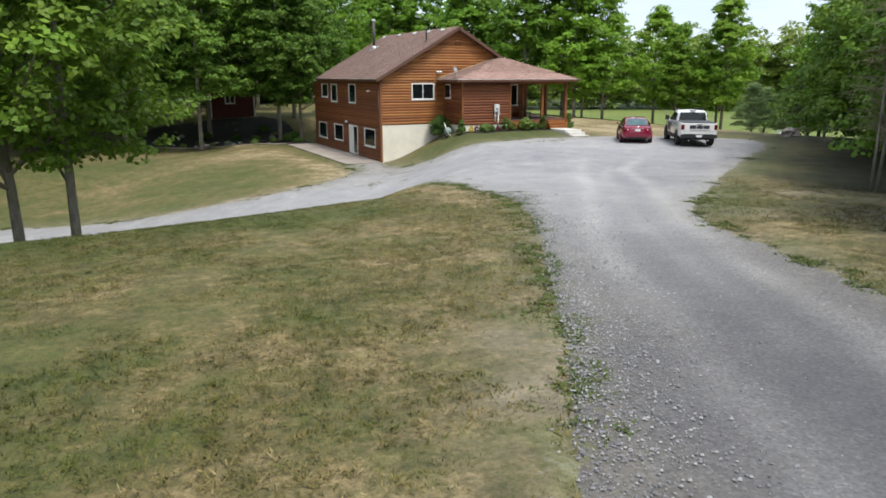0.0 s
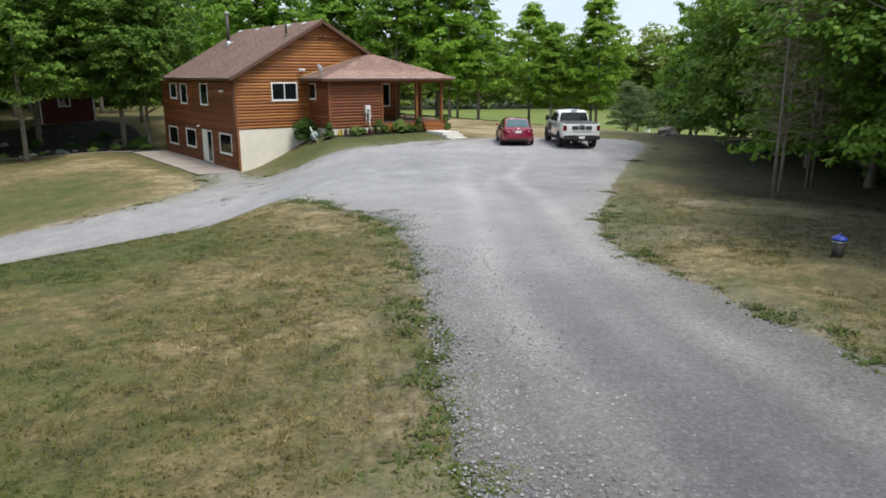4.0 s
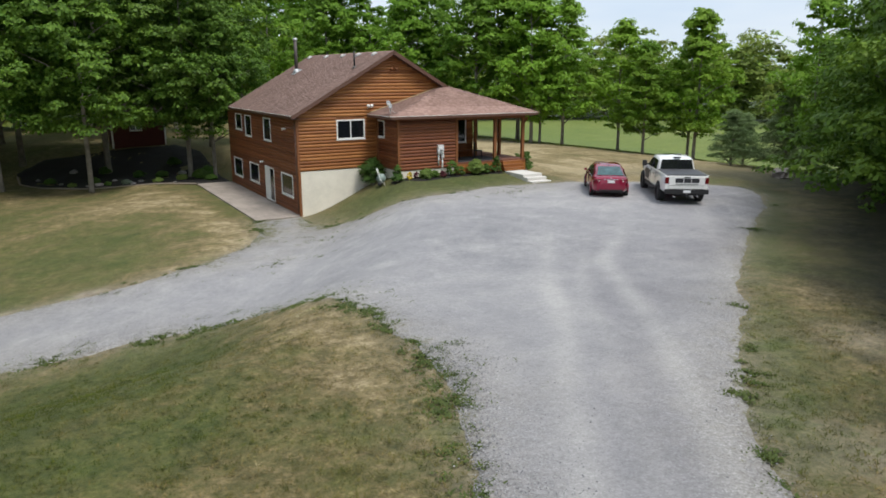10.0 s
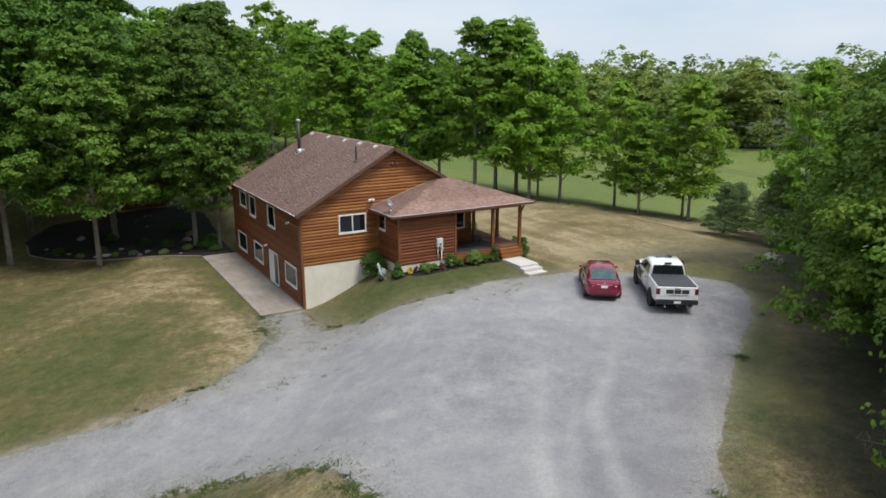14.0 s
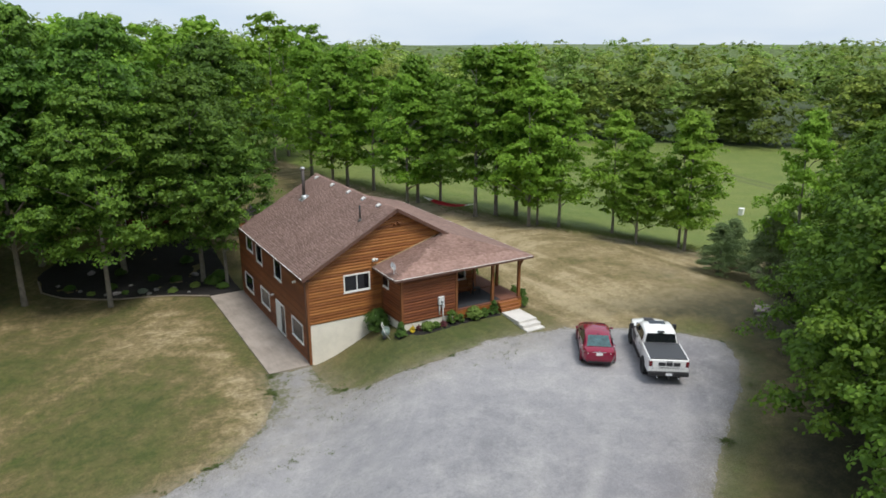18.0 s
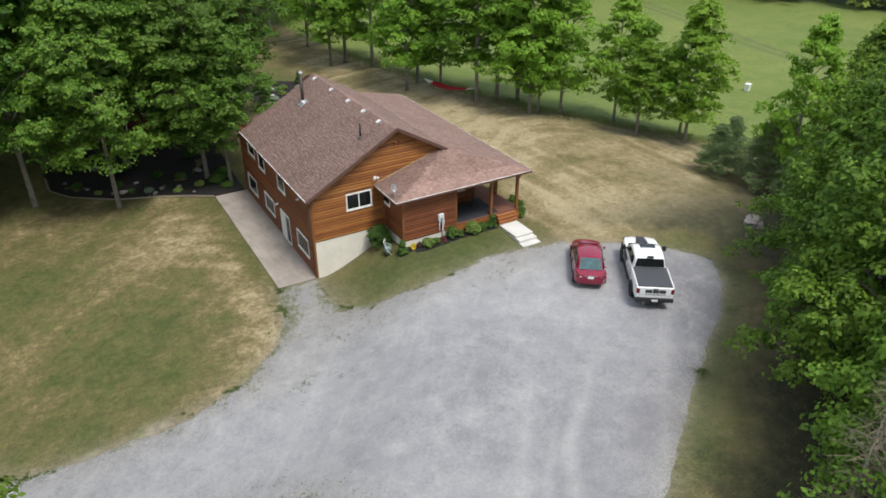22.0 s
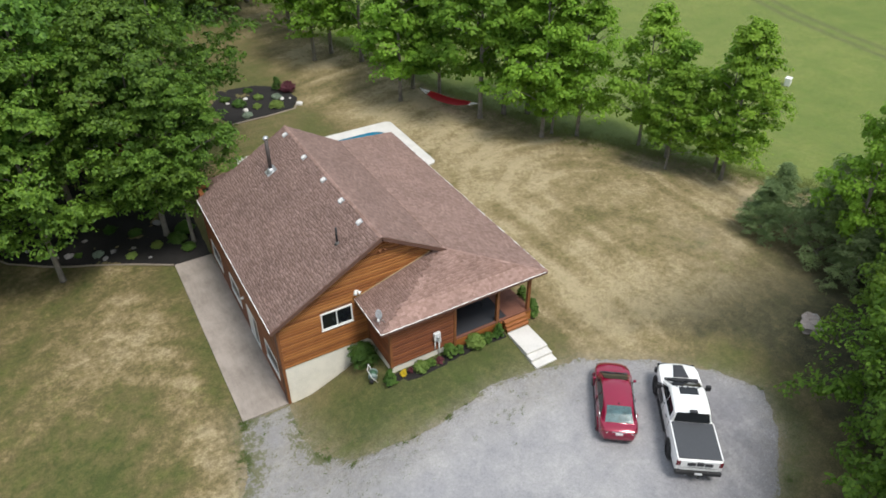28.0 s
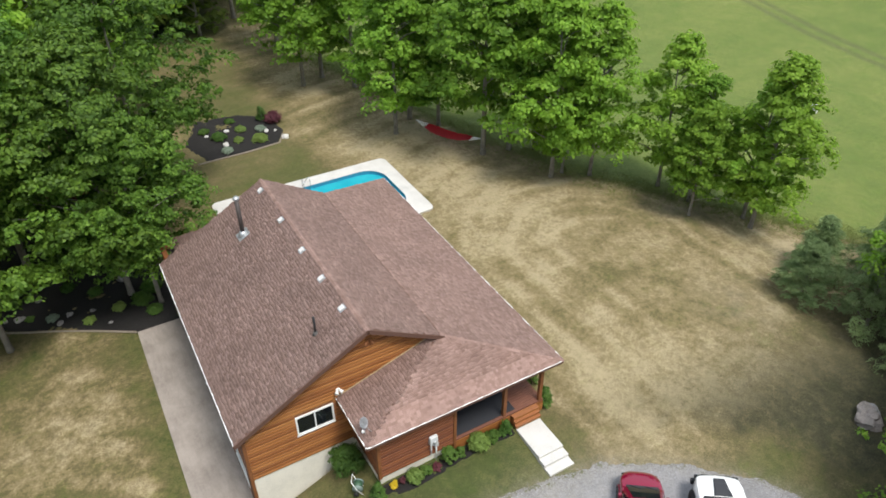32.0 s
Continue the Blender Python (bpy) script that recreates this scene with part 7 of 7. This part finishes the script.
def hammock():
    h = thing("hammock", label="red fabric hammock with white ends slung between two trees", category="hammock")
    a, b = Vector((40.75, 72.6, 1.35)), Vector((43.75, 67.15, 1.25))
    side = (b - a).cross(Vector((0, 0, 1))).normalized()
    n, m = 16, 8
    bm = bmesh.new()
    rows = []
    for i in range(n + 1):
        t = 0.16 + 0.68 * i / n
        c = a.lerp(b, t) - Vector((0, 0, 1.9 * t * (1 - t) * 1.25))
        w = 0.62 * min(1, 0.55 + 4 * min(t - 0.16, 0.84 - t))
        rows.append([bm.verts.new(c + side * w * (2 * k / m - 1) + Vector((0, 0, 0.10 * (2 * k / m - 1) ** 2 + 0.02 * math.sin(3 * i + k)))) for k in range(m + 1)])
    for r0, r1 in zip(rows, rows[1:]):
        for k in range(m):
            bm.faces.new((r0[k], r0[k + 1], r1[k + 1], r1[k]))
    bmesh.ops.solidify(bm, geom=bm.faces[:], thickness=0.02)
    part("fabric", bm, plain("red canvas", (0.55, 0.022, 0.03), 0.8, 0, 0.2, 4.0), h, "faded red canvas", True)
    for end, t in ((a, 0.155), (b, 0.845)):
        c = a.lerp(b, t) - Vector((0, 0, 1.9 * t * (1 - t) * 1.25))
        bm = bmesh.new()
        for k in range(7):
            add_tube(bm, [c + side * 0.36 * (k / 3 - 1) + Vector((0, 0, 0.05)), end], 0.022, 5)
        part("cords", bm, plain("white cord", (0.72, 0.70, 0.66), 0.8), h)


hammock()


# ---- shed behind the bed ----
def shed():
    s = thing("shed", (0, 0, 0), label="dark red timber cabin half hidden under the maples", category="shed")
    redwood = plain("dark red boards", (0.090, 0.018, 0.012), 0.8, 0, 0.25, 3.0, 0.3)
    wall_block("wall", (11.5, 75.5), (15.85, 75.5), -0.6, 2.6, [(1.45, 2.45, 1.3, 2.4)], redwood, s)
    wall_block("wall", (15.85, 75.5), (15.85, 79.0), -0.6, 2.6, [], redwood, s)
    wall_block("wall", (15.85, 79.0), (11.5, 79.0), -0.6, 2.6, [], redwood, s)
    wall_block("wall", (11.5, 79.0), (11.5, 75.5), -0.6, 2.6, [], redwood, s)
    window(s, (11.5, 75.5), (15.85, 75.5), (1.45, 2.45, 1.3, 2.4))
    for x in (11.42, 15.80):
        box("corner_board", (x, 75.40, -0.2), (x + 0.14, 75.52, 2.6), TRIM_W, s, 0.01)
    for i in range(16):
        x0 = 11.6 + i * 0.262
        if not 12.8 < x0 < 13.95:
            box("board", (x0, 75.46, -0.2), (x0 + 0.25, 75.498, 2.55), redwood, s, 0.006)
    for y0, y1 in ((75.0, 77.25), (79.5, 77.25)):
        bm = bmesh.new()
        vs = [bm.verts.new(p) for p in ((11.1, y0, 2.5), (16.25, y0, 2.5), (16.25, y1, 3.7), (11.1, y1, 3.7))]
        f = bm.faces.new(vs)
        bmesh.ops.solidify(bm, geom=[f], thickness=0.1)
        part("roof", bm, TRIM_B, s)


shed()


# ---- bare twig tree at the wood's edge ----
def bare_tree(x, y, seed):
    rng = random.Random(seed)
    t = new("bare_tree")
    t.matrix_world = pose(x, y, lie(x, y) - 0.05)
    tagged(t, "thin two-stemmed tree with dead grey twigs", "tree")
    for k, (lx, ly) in enumerate(((0.1, 0.1), (0.75, 0.35))):
        tube("trunk", [(k * 0.35, 0, -0.2), (k * 0.4 + lx * 0.3, ly * 0.3, 2.5), (k * 0.4 + lx, ly, 6.0), (k * 0.4 + lx * 1.2, ly * 1.4, 9.0)], [0.06, 0.045, 0.03, 0.01], BARK, t, 8)
    bm = bmesh.new()
    for i in range(230):
        z = rng.uniform(1.6, 9.0)
        a, l = rng.uniform(0, 6.3), rng.uniform(0.6, 2.2) * (1.15 - z / 12)
        b = Vector((0.3 + 0.05 * z, 0.03 * z, z))
        e = b + Vector((l * math.cos(a), l * math.sin(a), rng.uniform(-0.25, 0.6)))
        add_tube(bm, [b, b.lerp(e, 0.5) + Vector((0, 0, 0.1)), e], [0.016, 0.011, 0.003], 4, False)
        for j in range(5):
            p = b.lerp(e, rng.uniform(0.3, 1.0))
            add_tube(bm, [p, p + Vector((rng.uniform(-0.45, 0.45), rng.uniform(-0.45, 0.45), rng.uniform(-0.15, 0.35)))], [0.007, 0.002], 3, False)
    part("crown", bm, plain("dead twig", (0.24, 0.20, 0.14), 0.9, 0, 0.25), t)


bare_tree(24.2, 14.9, 3)
bare_tree(27.8, 15.6, 4)


# ---- grass, weeds and loose stones ----
def tufts(name, xs, ys, size, blades, material, label, category="grass", up=0.9, dry=None, broad=0.10, spread=0.45):
    rng = np.random.default_rng(len(xs))
    n = len(xs) * blades
    k = np.repeat(np.arange(len(xs)), blades)
    s = size[k] * (0.6 + 0.7 * rng.random(n))
    a = rng.random(n) * 2 * np.pi
    lean = 0.25 + 0.6 * rng.random(n)
    x, y = xs[k] + rng.normal(size=n) * size[k] * spread, ys[k] + rng.normal(size=n) * size[k] * spread
    base = np.stack([x, y, height(x, y) + 0.005], 1)
    out = np.stack([np.cos(a) * lean, np.sin(a) * lean, np.full(n, up)], 1) * s[:, None]
    side = np.stack([-np.sin(a), np.cos(a), np.zeros(n)], 1) * (s * broad)[:, None]
    v = np.stack([base - side, base + side, base + out * 0.6 + side * 0.9, base + out - side * 0.2], 1).reshape(-1, 3)
    ob = new(name, quad_mesh(name, v, np.arange(4 * n).reshape(-1, 4), material))
    if dry is not None:
        give(ob, "dry", np.repeat(dry[k], 4))
        give(ob, "rank", np.ones(4 * n))
        give(ob, "litter_shade", np.repeat(under_wood(xs, ys)[k], 4))
    tagged(ob, label, category, kind="stuff")


def verge_points(count, seed, spread_out, spread_in):
    """Places scattered along the gravel's rim."""
    rng = np.random.default_rng(seed)
    ring = YARD[2:-2]
    seg = [(a, b, math.hypot(b[0] - a[0], b[1] - a[1])) for a, b in zip(ring, ring[1:])]
    w = np.array([l for *_, l in seg])
    pick = rng.choice(len(seg), count, p=w / w.sum())
    t = rng.random(count)
    pts = np.array([(a[0] + (b[0] - a[0]) * k, a[1] + (b[1] - a[1]) * k) for (a, b, _), k in zip((seg[i] for i in pick), t)])
    off = rng.normal(size=(count, 2)) * np.where(rng.random(count) < 0.5, spread_out, spread_in)[:, None]
    return pts[:, 0] + off[:, 0], pts[:, 1] + off[:, 1], rng


def small_growth():
    # rosettes of weeds in clumps, thickest round the knoll
    x, y, rng = verge_points(5600, 4, 0.32, 1.0)
    knoll = (x < 14) & (y < 33)
    ok = wobble(x, y, 0.9) + 0.5 * wobble(x, y, 2.7, 3.0) + np.where(knoll, 0.45, np.where(x < 20, -0.4, -0.75)) > 0.0
    d = inside(x, y, YARD)
    ok &= (d > np.where(knoll, -1.9, -1.1)) & (d < 0.5) & ((y > 17) | ((d > -0.35) & (rng.random(len(x)) < 0.4)))
    x, y = x[ok], y[ok]
    c = np.repeat(np.arange(len(x)), 7)
    wide = ((0.05 + 0.10 * rng.random(len(x))) * np.where(knoll[ok], 1.0, 0.75))[c]
    x, y = x[c] + rng.normal(size=len(c)) * wide, y[c] + rng.normal(size=len(c)) * wide
    # and strewn in the gravel before the steps, by the patio and off the mound
    for cx, cy, rx, ry, m in ((28.6, 37.4, 1.6, 0.8, 70), (16.3, 41.5, 1.5, 2.2, 110), (21.0, 38.2, 2.2, 0.7, 60), (12.5, 36.4, 2.6, 0.8, 70)):
        px, py = np.repeat(cx + rx * rng.normal(size=m), 4), np.repeat(cy + ry * rng.normal(size=m), 4)
        x, y = np.concatenate([x, px + 0.06 * rng.normal(size=4 * m)]), np.concatenate([y, py + 0.06 * rng.normal(size=4 * m)])
    tufts("verge_weeds", x, y, 0.05 + 0.06 * rng.random(len(x)), 8, WEED, "low green weeds along the gravel's rim", "weeds", 0.30, None, 0.20, 0.6)
    # ranker grass where the lawn gives way to the field
    rng = np.random.default_rng(33)
    line = FIELD[1:7]
    pick, t = rng.integers(0, len(line) - 1, 9000), rng.random(9000)
    ax = np.array(line)
    p = ax[pick] + (ax[pick + 1] - ax[pick]) * t[:, None] + rng.normal(size=(9000, 2)) * 1.0
    tufts("field_edge_grass", p[:, 0], p[:, 1], 0.10 + 0.14 * rng.random(9000), 6, FIELD_GRASS, "longer green grass along the field's edge", "grass", 0.5, None, 0.08, 0.7)
    rng = np.random.default_rng(21)
    x, y = rng.uniform(-7, 27, 150000), rng.uniform(1.5, 31, 150000)
    d = inside(x, y, YARD)
    near = np.hypot(x - 4, y - 6)
    ok = (d > 0.02) & (rng.random(len(x)) < np.clip(1.25 - near / 26, 0.12, 1)) & (x < 25)
    x, y = x[ok], y[ok]
    dense = 0.5 + 0.5 * wobble(x, y, 1.3, 2.0)
    ok = rng.random(len(x)) < 0.35 + 0.65 * dense
    x, y = x[ok], y[ok]
    tufts("lawn_grass", x, y, 0.045 + 0.06 * rng.random(len(x)), 6, SWARD, "short dry grass tufts of the lawn", "grass", 0.42, np.clip(dryness(x, y, 0.0) + 0.12 * rng.normal(size=len(x)), 0, 0.9), 0.075, 0.55)
    # loose stones
    n = 15000
    x, y, rng = verge_points(n, 8, 0.6, 1.3)
    # thick along the lane's west rim, where the wheels throw them
    rim = np.array(LANE_RIM[1:9])
    pick, t, off = rng.integers(0, 7, 14000), rng.random(14000), np.abs(rng.normal(size=14000)) * 0.75
    run = rim[pick + 1] - rim[pick]
    p = rim[pick] + run * t[:, None] + off[:, None] * np.stack([run[:, 1], -run[:, 0]], 1) / np.hypot(run[:, 0], run[:, 1])[:, None]
    x, y = np.concatenate([x, p[:, 0]]), np.concatenate([y, p[:, 1]])
    d = inside(x, y, YARD)
    ok = d < 0.25
    x, y = x[ok], y[ok]
    n = len(x)
    s = 0.007 + 0.017 * rng.random(n) ** 4
    octa = np.array([(1, 0, 0), (0, 1, 0), (-1, 0, 0), (0, -1, 0), (0, 0, 0.8), (0, 0, -0.6)])
    c = np.stack([x, y, height(x, y) + 0.03], 1)
    v = (c[:, None] + (octa[None] * (0.7 + 0.6 * rng.random((n, 6, 1)))) * s[:, None, None]).reshape(-1, 3)
    tri = np.array([(0, 1, 4), (1, 2, 4), (2, 3, 4), (3, 0, 4), (1, 0, 5), (2, 1, 5), (3, 2, 5), (0, 3, 5)])
    f = (tri[None] + (np.arange(n) * 6)[:, None, None]).reshape(-1, 3)
    k = Mat("loose stone", 0.9)
    k.color(k.ramp(k.n("NewGeometry").outputs["Random Per Island"], [(0.0, (0.14, 0.14, 0.15)), (0.5, (0.22, 0.22, 0.235)), (1.0, (0.38, 0.375, 0.375))]))
    ob = mesh_ob("loose_stones", v, f, k.m)
    tagged(ob, "loose grey crushed stones on the driveway", "gravel", kind="stuff")


small_growth()
